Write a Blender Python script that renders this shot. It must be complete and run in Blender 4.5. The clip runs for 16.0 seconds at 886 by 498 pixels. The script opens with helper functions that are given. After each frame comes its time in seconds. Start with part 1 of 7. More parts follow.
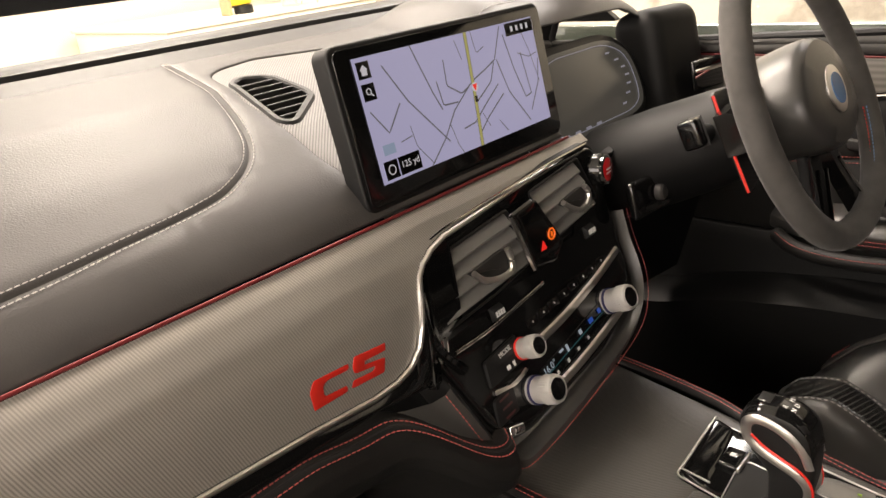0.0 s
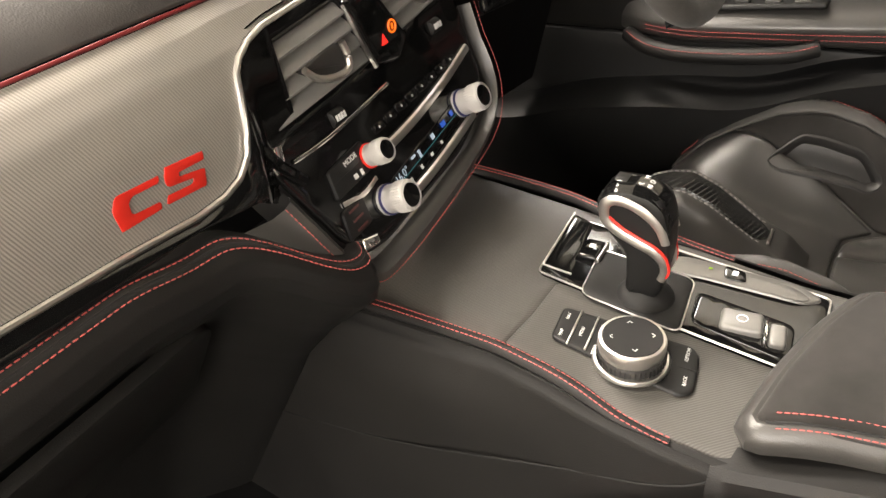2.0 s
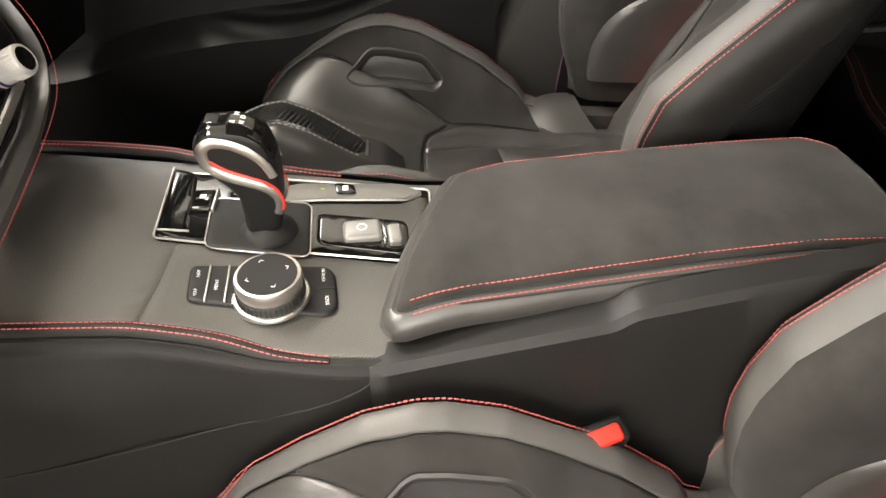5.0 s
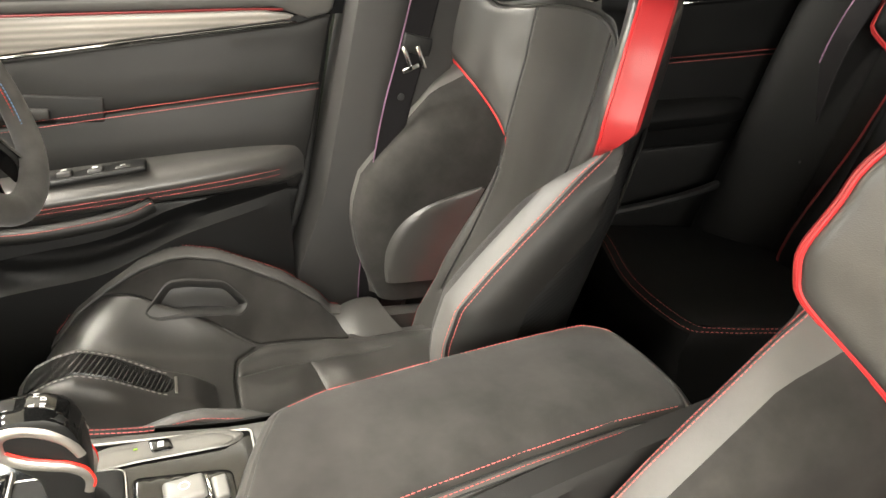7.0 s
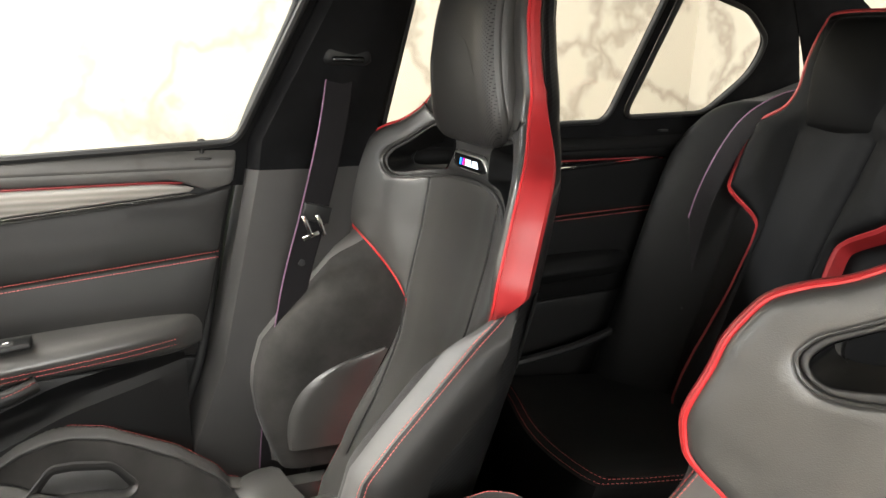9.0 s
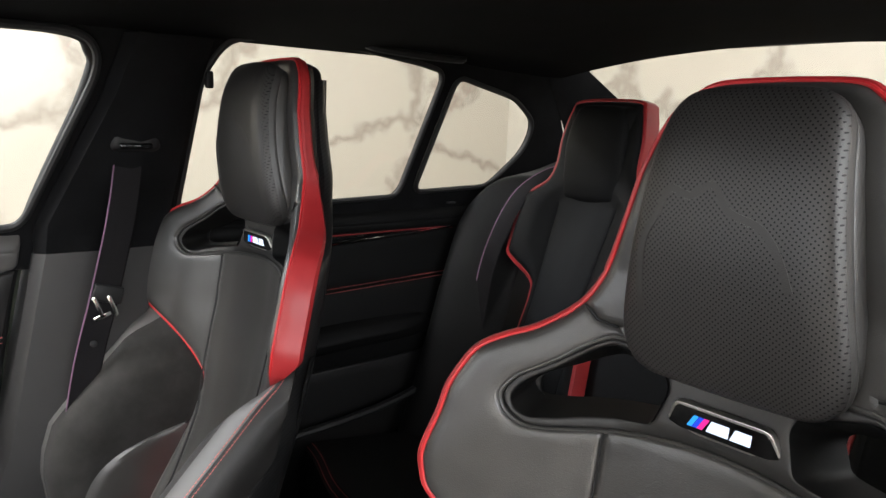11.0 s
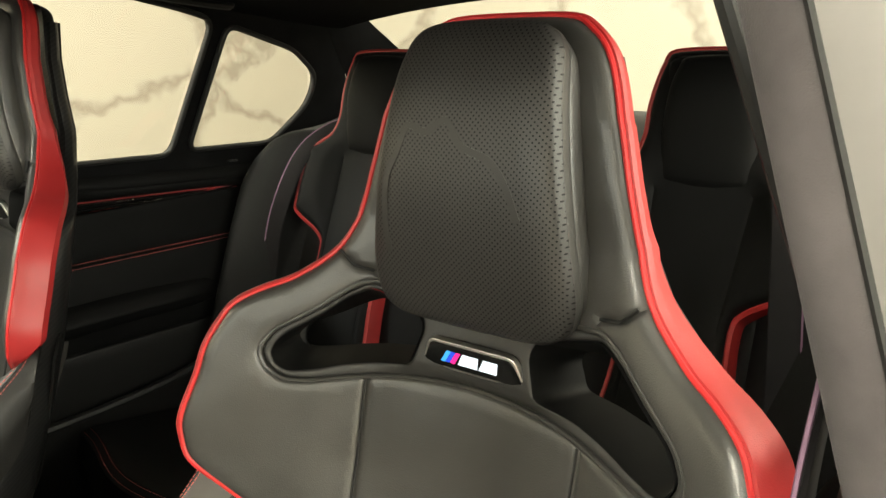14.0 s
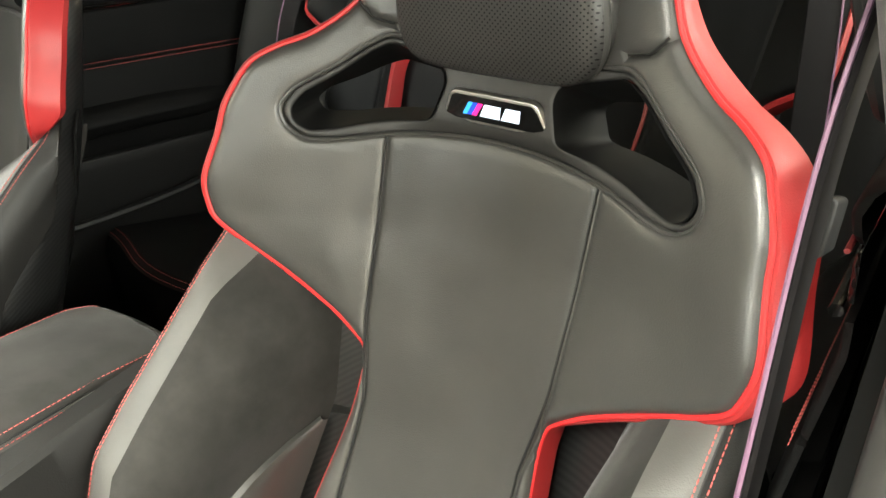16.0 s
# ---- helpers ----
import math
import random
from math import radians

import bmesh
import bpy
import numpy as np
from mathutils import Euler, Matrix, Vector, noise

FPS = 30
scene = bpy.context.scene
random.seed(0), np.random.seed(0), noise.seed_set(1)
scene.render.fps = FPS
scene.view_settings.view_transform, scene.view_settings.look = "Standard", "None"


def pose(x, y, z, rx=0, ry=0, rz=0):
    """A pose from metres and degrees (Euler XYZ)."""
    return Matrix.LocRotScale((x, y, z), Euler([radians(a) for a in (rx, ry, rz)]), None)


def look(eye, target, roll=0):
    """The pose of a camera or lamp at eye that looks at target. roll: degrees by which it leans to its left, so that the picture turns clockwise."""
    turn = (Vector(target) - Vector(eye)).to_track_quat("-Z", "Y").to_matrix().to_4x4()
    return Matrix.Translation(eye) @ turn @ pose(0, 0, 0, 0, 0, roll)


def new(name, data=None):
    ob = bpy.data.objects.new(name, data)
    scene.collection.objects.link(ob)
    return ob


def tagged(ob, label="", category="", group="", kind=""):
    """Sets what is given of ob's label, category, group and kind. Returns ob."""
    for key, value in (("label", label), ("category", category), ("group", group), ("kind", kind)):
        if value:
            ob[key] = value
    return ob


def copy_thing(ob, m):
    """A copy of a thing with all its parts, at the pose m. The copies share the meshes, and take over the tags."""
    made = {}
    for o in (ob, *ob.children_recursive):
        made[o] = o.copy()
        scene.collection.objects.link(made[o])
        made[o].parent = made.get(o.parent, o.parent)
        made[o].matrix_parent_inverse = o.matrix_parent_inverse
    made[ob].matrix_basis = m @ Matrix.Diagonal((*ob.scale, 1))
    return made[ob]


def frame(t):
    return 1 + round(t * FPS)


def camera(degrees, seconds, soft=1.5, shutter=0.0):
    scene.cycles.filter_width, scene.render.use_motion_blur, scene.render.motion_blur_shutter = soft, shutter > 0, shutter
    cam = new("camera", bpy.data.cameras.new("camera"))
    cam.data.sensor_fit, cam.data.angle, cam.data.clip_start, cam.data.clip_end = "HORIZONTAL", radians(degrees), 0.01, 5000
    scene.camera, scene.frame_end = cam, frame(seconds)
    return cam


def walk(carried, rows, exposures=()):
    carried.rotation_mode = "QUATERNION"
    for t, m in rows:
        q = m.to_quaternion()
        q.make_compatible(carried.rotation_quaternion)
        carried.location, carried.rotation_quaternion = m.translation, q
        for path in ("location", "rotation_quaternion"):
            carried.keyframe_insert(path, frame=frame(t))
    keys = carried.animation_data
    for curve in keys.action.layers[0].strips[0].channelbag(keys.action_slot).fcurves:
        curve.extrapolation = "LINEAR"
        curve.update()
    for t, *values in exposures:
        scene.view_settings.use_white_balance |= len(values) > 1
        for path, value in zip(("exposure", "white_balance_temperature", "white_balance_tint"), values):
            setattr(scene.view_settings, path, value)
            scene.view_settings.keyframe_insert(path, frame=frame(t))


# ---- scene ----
cam = camera(62.9, 16.0)
PATH = [
    (0, (-0.59, -0.51, 1.142), (0.743, 0.764, 0.367), -6.2),
    (0.5, (-0.574, -0.519, 1.117), (0.758, 0.713, 0.276), -6.6),
    (1, (-0.565, -0.522, 1.091), (0.764, 0.645, 0.156), -7.0),
    (1.5, (-0.555, -0.511, 1.075), (0.785, 0.54, 0.025), -7.0),
    (2, (-0.548, -0.499, 1.059), (0.815, 0.403, -0.094), -6.5),
    (2.5, (-0.536, -0.487, 1.051), (0.856, 0.238, -0.188), -5.6),
    (3, (-0.532, -0.474, 1.05), (0.891, 0.055, -0.253), -4.3),
    (3.2, (-0.532, -0.464, 1.044), (0.906, -0.018, -0.273), -3.5),
    (5.3, (-0.547, -0.519, 1.05), (0.987, -0.672, -0.224), 0.4),
    (5.5, (-0.554, -0.527, 1.053), (1.009, -0.739, -0.177), 0.6),
    (6, (-0.552, -0.533, 1.075), (1.057, -0.889, -0.058), 1.2),
    (6.5, (-0.543, -0.507, 1.097), (1.097, -1.01, 0.068), 1.7),
    (7, (-0.538, -0.497, 1.111), (1.127, -1.12, 0.195), 1.6),
    (7.5, (-0.537, -0.506, 1.123), (1.149, -1.228, 0.326), 1.4),
    (8, (-0.537, -0.513, 1.14), (1.166, -1.3, 0.446), 1.3),
    (10.3, (-0.619, -0.485, 1.161), (1.015, -1.569, 0.77), 2.0),
    (10.5, (-0.64, -0.497, 1.168), (0.963, -1.632, 0.789), 2.0),
    (11, (-0.687, -0.528, 1.181), (0.817, -1.799, 0.828), 2.0),
    (11.5, (-0.712, -0.552, 1.185), (0.664, -1.965, 0.851), 1.9),
    (12, (-0.731, -0.57, 1.188), (0.541, -2.079, 0.863), 2.0),
    (12.5, (-0.736, -0.574, 1.184), (0.464, -2.14, 0.858), 2.1),
    (13, (-0.728, -0.582, 1.185), (0.427, -2.178, 0.842), 2.0),
    (13.5, (-0.721, -0.586, 1.183), (0.411, -2.191, 0.805), 1.8),
    (14, (-0.719, -0.585, 1.164), (0.399, -2.183, 0.722), 1.5),
    (14.5, (-0.72, -0.581, 1.134), (0.383, -2.162, 0.602), 1.2),
    (15, (-0.725, -0.573, 1.113), (0.362, -2.131, 0.487), 1.1),
    (15.5, (-0.731, -0.566, 1.096), (0.341, -2.089, 0.367), 1.3),
    (16, (-0.728, -0.561, 1.083), (0.328, -2.036, 0.24), 1.7),
]
walk(cam, [(t, look(eye, target, roll)) for t, eye, target, roll in PATH], ((0.0, -0.75, 6900, 17), (1.0, -0.45, 6750, 15), (2.0, 0.12, 6700, 13), (3.0, 0.05, 6500, 12), (5.5, 0.22, 6500, 10), (6.5, 0.6, 6500, 8), (8.0, 0.65, 6400, 8), (10.5, -0.2, 5750, 11), (11.5, -0.2, 5800, 11), (12.5, -0.05, 6300, 9), (13.5, 0.0, 6800, 0), (14.5, 0.15, 6700, 0), (16.0, 0.58, 6300, 1)))


# ---- light ----
world = bpy.data.worlds.new("showroom_surround")
scene.world = world
world.use_nodes = True
world.node_tree.nodes["Background"].inputs[0].default_value = (1.0, 0.93, 0.82, 1)
world.node_tree.nodes["Background"].inputs[1].default_value = 0.02
scene.view_settings.exposure = 0.0

CEILING_Z = 3.3


def ceiling_lamp(x, y, sx, sy, watts, colour=(1.0, 0.93, 0.82)):
    lamp = bpy.data.lights.new("ceiling_lamp", "AREA")
    lamp.shape, lamp.size, lamp.size_y = "RECTANGLE", sx, sy
    lamp.energy, lamp.color = watts, colour
    ob = new("ceiling_lamp", lamp)
    ob.location = (x, y, CEILING_Z - 0.06)
    return ob


ceiling_lamp(-0.9, 2.0, 0.6, 2.6, 300)
ceiling_lamp(0.9, 2.0, 0.6, 2.6, 430)
ceiling_lamp(0.0, 4.4, 3.0, 0.6, 60)
ceiling_lamp(3.2, 1.7, 0.6, 2.6, 300, (1.0, 0.98, 0.95))
ceiling_lamp(-2.4, -2.6, 0.6, 3.6, 90)
ceiling_lamp(2.6, -3.2, 0.6, 3.0, 22)
ceiling_lamp(0.2, -4.4, 5.0, 0.6, 18)

# unseen area lamp added to brighten the marble wall on the driver's side
wall_fill = bpy.data.lights.new("wall_washer", "AREA")
wall_fill.shape, wall_fill.size, wall_fill.size_y = "RECTANGLE", 5.0, 0.25
wall_fill.energy, wall_fill.color = 145, (1.0, 0.97, 0.92)
wall_fill_ob = new("wall_washer", wall_fill)
wall_fill_ob.matrix_world = look((3.0, 1.25, 3.1), (4.0, 1.25, 2.35))

# added fill lamp, out of view, on the side that the open passenger door faces
shop = bpy.data.lights.new("shop_window_light", "AREA")
shop.shape, shop.size, shop.size_y = "RECTANGLE", 6.6, 1.7
shop.energy, shop.color = 430, (1.0, 0.95, 0.87)
shop_ob = new("shop_window_light", shop)
shop_ob.matrix_world = look((-4.02, 0.0, 2.05), (0, 0, 2.05))
# second added fill lamp, out of view ahead of the windscreen
front = bpy.data.lights.new("front_window_light", "AREA")
front.shape, front.size, front.size_y = "RECTANGLE", 7.0, 2.0
front.energy, front.color = 300, (1.0, 0.95, 0.88)
front_ob = new("front_window_light", front)
front_ob.matrix_world = look((0.0, 6.02, 1.95), (0, 0, 1.95))


# ---- building tools ----
def spline(pts, n, closed=False):
    """Smooth run of n points through the given ones."""
    p = [Vector(q) for q in pts]
    m = len(p)
    segs = m if closed else m - 1
    out = []
    for k in range(n):
        s = k * segs / (n if closed else n - 1)
        i = min(int(s), segs - 1)
        f = s - i
        if closed:
            a, b, c, d = p[(i - 1) % m], p[i % m], p[(i + 1) % m], p[(i + 2) % m]
        else:
            a, b, c, d = p[max(i - 1, 0)], p[i], p[i + 1], p[min(i + 2, m - 1)]
        out.append(0.5 * (2 * b + (c - a) * f + (2 * a - 5 * b + 4 * c - d) * f * f + (3 * b - a - 3 * c + d) * f ** 3))
    return out


def interp(x, xs, ys):
    return float(np.interp(x, xs, ys))


def sm(x, a, b):
    """Smooth step from 0 at a to 1 at b."""
    f = min(max((x - a) / (b - a), 0.0), 1.0)
    return f * f * (3 - 2 * f)


def place(bm, m):
    bmesh.ops.transform(bm, matrix=m, verts=bm.verts)
    return bm


def join(*bms):
    out = bms[0]
    for b in bms[1:]:
        me = bpy.data.meshes.new("tmp")
        b.to_mesh(me)
        out.from_mesh(me)
        bpy.data.meshes.remove(me)
        b.free()
    return out


def sheet(fn, nu, nv, keep=None, thick=0.0):
    """Surface over a grid of u, v from 0 to 1. keep(u, v): whether the cell is there."""
    bm = bmesh.new()
    vs = [[bm.verts.new(fn(i / nu, j / nv)) for j in range(nv + 1)] for i in range(nu + 1)]
    for i in range(nu):
        for j in range(nv):
            if keep is None or keep((i + 0.5) / nu, (j + 0.5) / nv):
                bm.faces.new((vs[i][j], vs[i + 1][j], vs[i + 1][j + 1], vs[i][j + 1]))
    loose = [v for v in bm.verts if not v.link_faces]
    bmesh.ops.delete(bm, geom=loose, context="VERTS")
    bmesh.ops.recalc_face_normals(bm, faces=bm.faces)
    if thick:
        bmesh.ops.solidify(bm, geom=bm.faces[:], thickness=thick)
    return bm


def loft(rings, cap=True, closed=True):
    """Skin over rings of equally many points."""
    bm = bmesh.new()
    vs = [[bm.verts.new(p) for p in r] for r in rings]
    n = len(rings[0])
    for a, b in zip(vs, vs[1:]):
        for k in range(n if closed else n - 1):
            bm.faces.new((a[k], a[(k + 1) % n], b[(k + 1) % n], b[k]))
    if cap and closed:
        bm.faces.new(vs[0])
        bm.faces.new(vs[-1])
    bmesh.ops.recalc_face_normals(bm, faces=bm.faces)
    return bm


def tube(pts, r, n=8, closed=False, flat=1.0, up=(0, 0, 1)):
    """Round bar along a run of points. flat squeezes it along up."""
    p = [Vector(q) for q in pts]
    m = len(p)
    rings = []
    for i in range(m):
        a = p[(i - 1) % m] if closed or i else p[0]
        b = p[(i + 1) % m] if closed or i < m - 1 else p[-1]
        d = (b - a).normalized()
        w = Vector(up)
        w = (w - d * w.dot(d))
        w = w.normalized() if w.length > 1e-4 else d.orthogonal().normalized()
        s = d.cross(w)
        rr = r(i / max(m - 1, 1)) if callable(r) else r
        rings.append([p[i] + s * rr * math.cos(2 * math.pi * k / n) + w * rr * flat * math.sin(2 * math.pi * k / n) for k in range(n)])
    if closed:
        rings.append(rings[0])
        bm = loft(rings, cap=False)
        bmesh.ops.remove_doubles(bm, verts=bm.verts, dist=1e-6)
        return bm
    return loft(rings)


def rbox(sx, sy, sz, bevel=0.004, seg=3, at=(0, 0, 0), turn=(0, 0, 0)):
    bm = bmesh.new()
    bmesh.ops.create_cube(bm, size=1)
    bmesh.ops.scale(bm, vec=(sx, sy, sz), verts=bm.verts)
    if bevel:
        bmesh.ops.bevel(bm, geom=bm.edges[:], offset=min(bevel, 0.49 * min(sx, sy, sz)), segments=seg, profile=0.5, affect="EDGES")
    return place(bm, pose(*at, *turn))


def prism(outline, depth, bevel=0.0, seg=2, m=None):
    """Slab: the outline lies in x, z; it goes back along +y from 0 to depth."""
    bm = bmesh.new()
    f = bm.faces.new([bm.verts.new((x, 0, z)) for x, z in outline])
    ext = bmesh.ops.extrude_face_region(bm, geom=[f])
    bmesh.ops.translate(bm, vec=(0, depth, 0), verts=[e for e in ext["geom"] if isinstance(e, bmesh.types.BMVert)])
    bmesh.ops.recalc_face_normals(bm, faces=bm.faces)
    if bevel:
        rim = [e for e in bm.edges if all(abs(v.co.y) < 1e-7 for v in e.verts)]
        bmesh.ops.bevel(bm, geom=rim, offset=bevel, segments=seg, profile=0.5, affect="EDGES")
    return place(bm, m) if m else bm


def lathe(profile, n=40, m=None):
    """Turned body: profile of (radius, height) round z."""
    rings = [[(max(r, 1e-5) * math.cos(2 * math.pi * k / n), max(r, 1e-5) * math.sin(2 * math.pi * k / n), h) for k in range(n)] for r, h in profile]
    bm = loft(rings)
    return place(bm, m) if m else bm


def rounded(w, h, r, n=6, cx=0.0, cz=0.0):
    """Outline of a rounded rectangle."""
    out = []
    for qx, qz, a in ((1, 1, 0), (-1, 1, 90), (-1, -1, 180), (1, -1, 270)):
        for k in range(n + 1):
            t = radians(a + 90 * k / n)
            out.append((cx + qx * (w / 2 - r) + r * math.cos(t), cz + qz * (h / 2 - r) + r * math.sin(t)))
    return out


def soften(outline, r, n=4):
    """The outline with its corners rounded off to about r."""
    pts, out = [Vector(q) for q in outline], []
    for i, p in enumerate(pts):
        a, b = pts[i - 1], pts[(i + 1) % len(pts)]
        da, db = (a - p), (b - p)
        ra, rb = min(r, da.length * 0.45), min(r, db.length * 0.45)
        s, e = p + da.normalized() * ra, p + db.normalized() * rb
        for k in range(n + 1):
            f = k / n
            out.append(tuple((1 - f) ** 2 * s + 2 * f * (1 - f) * p + f * f * e))
    return out


def walkpts(pts, step):
    """Points at even steps along a run."""
    p = [Vector(q) for q in pts]
    d = np.concatenate(([0], np.cumsum([(b - a).length for a, b in zip(p, p[1:])])))
    n = max(int(d[-1] / step), 1)
    xyz = np.array(p)
    return [Vector([np.interp(s, d, xyz[:, c]) for c in range(3)]) for s in np.linspace(0, d[-1], n + 1)]


def stitch(pts, step=0.0055, length=0.0042, r=0.0006, up=(0, 0, 1)):
    """A seam's row of thread: short rounded dashes."""
    pts = walkpts(pts, step)
    verts, faces = [], []
    for a, b in zip(pts, pts[1:]):
        d = (b - a).normalized()
        w = Vector(up) - d * Vector(up).dot(d)
        w = w.normalized() if w.length > 1e-4 else d.orthogonal().normalized()
        s = d.cross(w)
        c = (a + b) / 2
        base = len(verts)
        for e, k in ((-0.5, 0.5), (-0.3, 1), (0.3, 1), (0.5, 0.5)):
            for q in (s + w * 0.1, w * 1.2, -s + w * 0.1, -w * 0.5):
                verts.append(c + d * length * e + q * r * k)
        for i in range(3):
            for k in range(4):
                faces.append((base + 4 * i + k, base + 4 * i + (k + 1) % 4, base + 4 * i + 4 + (k + 1) % 4, base + 4 * i + 4 + k))
        faces.append((base + 3, base + 2, base + 1, base))
        faces.append((base + 12, base + 13, base + 14, base + 15))
    me = bpy.data.meshes.new("tmp")
    me.from_pydata(verts, [], faces)
    bm = bmesh.new()
    bm.from_mesh(me)
    bpy.data.meshes.remove(me)
    return bm


def part(name, bm, material, parent=None, label="", flat=False, sharp=38):
    """Links a bmesh as one mesh object, under a thing or a part."""
    me = bpy.data.meshes.new(name)
    bm.to_mesh(me)
    bm.free()
    for mt in material if isinstance(material, (list, tuple)) else [material]:
        me.materials.append(mt)
    if not flat:
        me.shade_smooth()
        me.set_sharp_from_angle(angle=radians(sharp))
    ob = new(name, me)
    if parent:
        ob.parent = parent
        ob.matrix_parent_inverse = Matrix() if parent.parent else parent.matrix_basis.inverted()
    if label:
        tagged(ob, label)
    return ob


def thing(name, label, category, at=(0, 0, 0), group="", kind=""):
    ob = new(name)
    ob.location = at
    ob.empty_display_size = 0.05
    bpy.context.view_layer.update()
    return tagged(ob, label, category, group, kind)


def lettering(text, size, m, depth=0.0003):
    """A word as a thin mesh, in the plane of m's x and y."""
    cu = bpy.data.curves.new("word", "FONT")
    cu.body, cu.size, cu.extrude, cu.align_x, cu.align_y = text, size, depth, "CENTER", "CENTER"
    cu.resolution_u = 3
    ob = new("word", cu)
    me = bpy.data.meshes.new_from_object(ob.evaluated_get(bpy.context.evaluated_depsgraph_get()))
    bm = bmesh.new()
    bm.from_mesh(me)
    bpy.data.objects.remove(ob)
    bpy.data.curves.remove(cu)
    bpy.data.meshes.remove(me)
    return place(bm, m)


# ---- upholstery tools ----
from mathutils.geometry import delaunay_2d_cdt


def resample(poly, step, closed=True):
    p = [Vector((*q, 0)) for q in poly] + ([Vector((*poly[0], 0))] if closed else [])
    out = [(q.x, q.y) for q in walkpts(p, step)]
    return out[:-1] if closed else out


def poly_dist(pts, lines):
    """Distance of each point to the nearest of the runs."""
    best = np.full(len(pts), 9.0)
    for line in lines:
        a = np.array(line)
        for p, q in zip(a[:-1], a[1:]):
            d = q - p
            t = np.clip(((pts - p) @ d) / max(d @ d, 1e-12), 0, 1)
            best = np.minimum(best, np.linalg.norm(pts - (p + t[:, None] * d), axis=1))
    return best


def inside(pts, poly):
    a = np.array(poly)
    b = np.roll(a, -1, 0)
    hit = np.zeros(len(pts), bool)
    for p, q in zip(a, b):
        c = (p[1] > pts[:, 1]) != (q[1] > pts[:, 1])
        with np.errstate(divide="ignore", invalid="ignore"):
            hit ^= c & (pts[:, 0] < (q[0] - p[0]) * (pts[:, 1] - p[1]) / (q[1] - p[1]) + p[0])
    return hit


def offset_run(run, off, closed):
    a = np.array(run)
    if closed:
        d = np.roll(a, -1, 0) - np.roll(a, 1, 0)
    else:
        d = np.gradient(a, axis=0)
    n = np.stack((-d[:, 1], d[:, 0]), 1)
    return a + off * n / np.maximum(np.linalg.norm(n, axis=1), 1e-9)[:, None]


def pad(outline, surf, step=0.008, holes=(), seams=(), roll=0.010, hole_roll=0.004, puff=0.0, groove=0.003, width=0.0028, wrinkle=0.0, wide=0.05):
    """A sewn panel: a plane outline laid over a surface, with rolled edges, sunk seams and a light swell.
    surf(a, b) gives the place and the way out of the surface."""
    edge = resample(outline, step * 0.6)
    rings = [resample(h, step * 0.5) for h in holes]
    runs = [resample(s, step * 0.5, False) for s in seams]
    lo, hi = np.min(edge, 0), np.max(edge, 0)
    ga, gb = np.meshgrid(np.arange(lo[0], hi[0], step), np.arange(lo[1], hi[1], step))
    grid = np.stack((ga.ravel() + 0.5 * step * (np.round((gb.ravel() - lo[1]) / step) % 2), gb.ravel()), 1)
    extra = []
    for o in (0.2, 0.45, 0.8):
        for sgn in (1, -1):
            extra.append(offset_run(edge, sgn * o * roll, True))
            for h in rings:
                extra.append(offset_run(h, sgn * o * hole_roll, True))
    bounds = [edge + edge[:1]] + [h + h[:1] for h in rings]
    keep = poly_dist(grid, bounds) > max(roll * 0.9, step * 0.6)
    if runs:
        keep &= poly_dist(grid, runs) > width * 2.6
    soft = np.concatenate([grid[keep]] + extra)
    d = poly_dist(soft, bounds)
    ok = inside(soft, edge) & (d > 0.12 * min(roll, hole_roll if rings else roll))
    for h in rings:
        ok &= ~inside(soft, h)
    soft = soft[ok]
    if runs:
        soft = soft[poly_dist(soft, runs) > width * 2.3]
        rows = [offset_run(r, o * width, False) for r in runs for o in (0, 0.8, -0.8, 1.9, -1.9)]
        rows = np.concatenate(rows)
        okr = inside(rows, edge) & (poly_dist(rows, bounds) > 0.0012)
        for h in rings:
            okr &= ~inside(rows, h)
        soft = np.concatenate((soft, rows[okr]))
    pts, edges, k = [], [], 0
    for ring in [edge] + rings:
        n = len(ring)
        pts += ring
        edges += [(k + i, k + (i + 1) % n) for i in range(n)]
        k += n
    pts = np.concatenate((np.array(pts), soft))
    vs, _, fs, *_ = delaunay_2d_cdt([Vector(p) for p in pts], edges, [], 0, 1e-6)
    v2 = np.array([(v.x, v.y) for v in vs])
    d = poly_dist(v2, bounds[:1])
    dh = poly_dist(v2, bounds[1:]) if rings else np.full(len(v2), 9.0)
    ds = poly_dist(v2, runs) if runs else np.full(len(v2), 9.0)
    bm = bmesh.new()
    made = []
    for (a, b), e, eh, es in zip(v2, d, dh, ds):
        p, n = surf(float(a), float(b))
        h = puff * sm(min(e, es), 0.0, wide)
        for dist, r in ((e, roll), (eh, hole_roll)):
            if dist < r:
                h -= r * (1 - math.sqrt(max(0.0, 1 - (1 - dist / r) ** 2)))
        h -= groove * math.exp(-(es / width) ** 2)
        if wrinkle:
            h += wrinkle * noise.noise(Vector((a * 18, b * 18, 3.1)))
        made.append(bm.verts.new(Vector(p) + Vector(n) * h))
    mid = np.array([v2[list(f)].mean(0) for f in fs])
    good = inside(mid, edge)
    for h in rings:
        good &= ~inside(mid, h)
    flip = None
    for f, g in zip(fs, good):
        if not g:
            continue
        q = [made[i] for i in f]
        if flip is None:
            w = (q[1].co - q[0].co).cross(q[2].co - q[0].co)
            a, b = v2[f[0]]
            flip = w.dot(Vector(surf(float(a), float(b))[1])) < 0
        bm.faces.new(q[::-1] if flip else q)
    bmesh.ops.delete(bm, geom=[v for v in bm.verts if not v.link_faces], context="VERTS")
    return bm


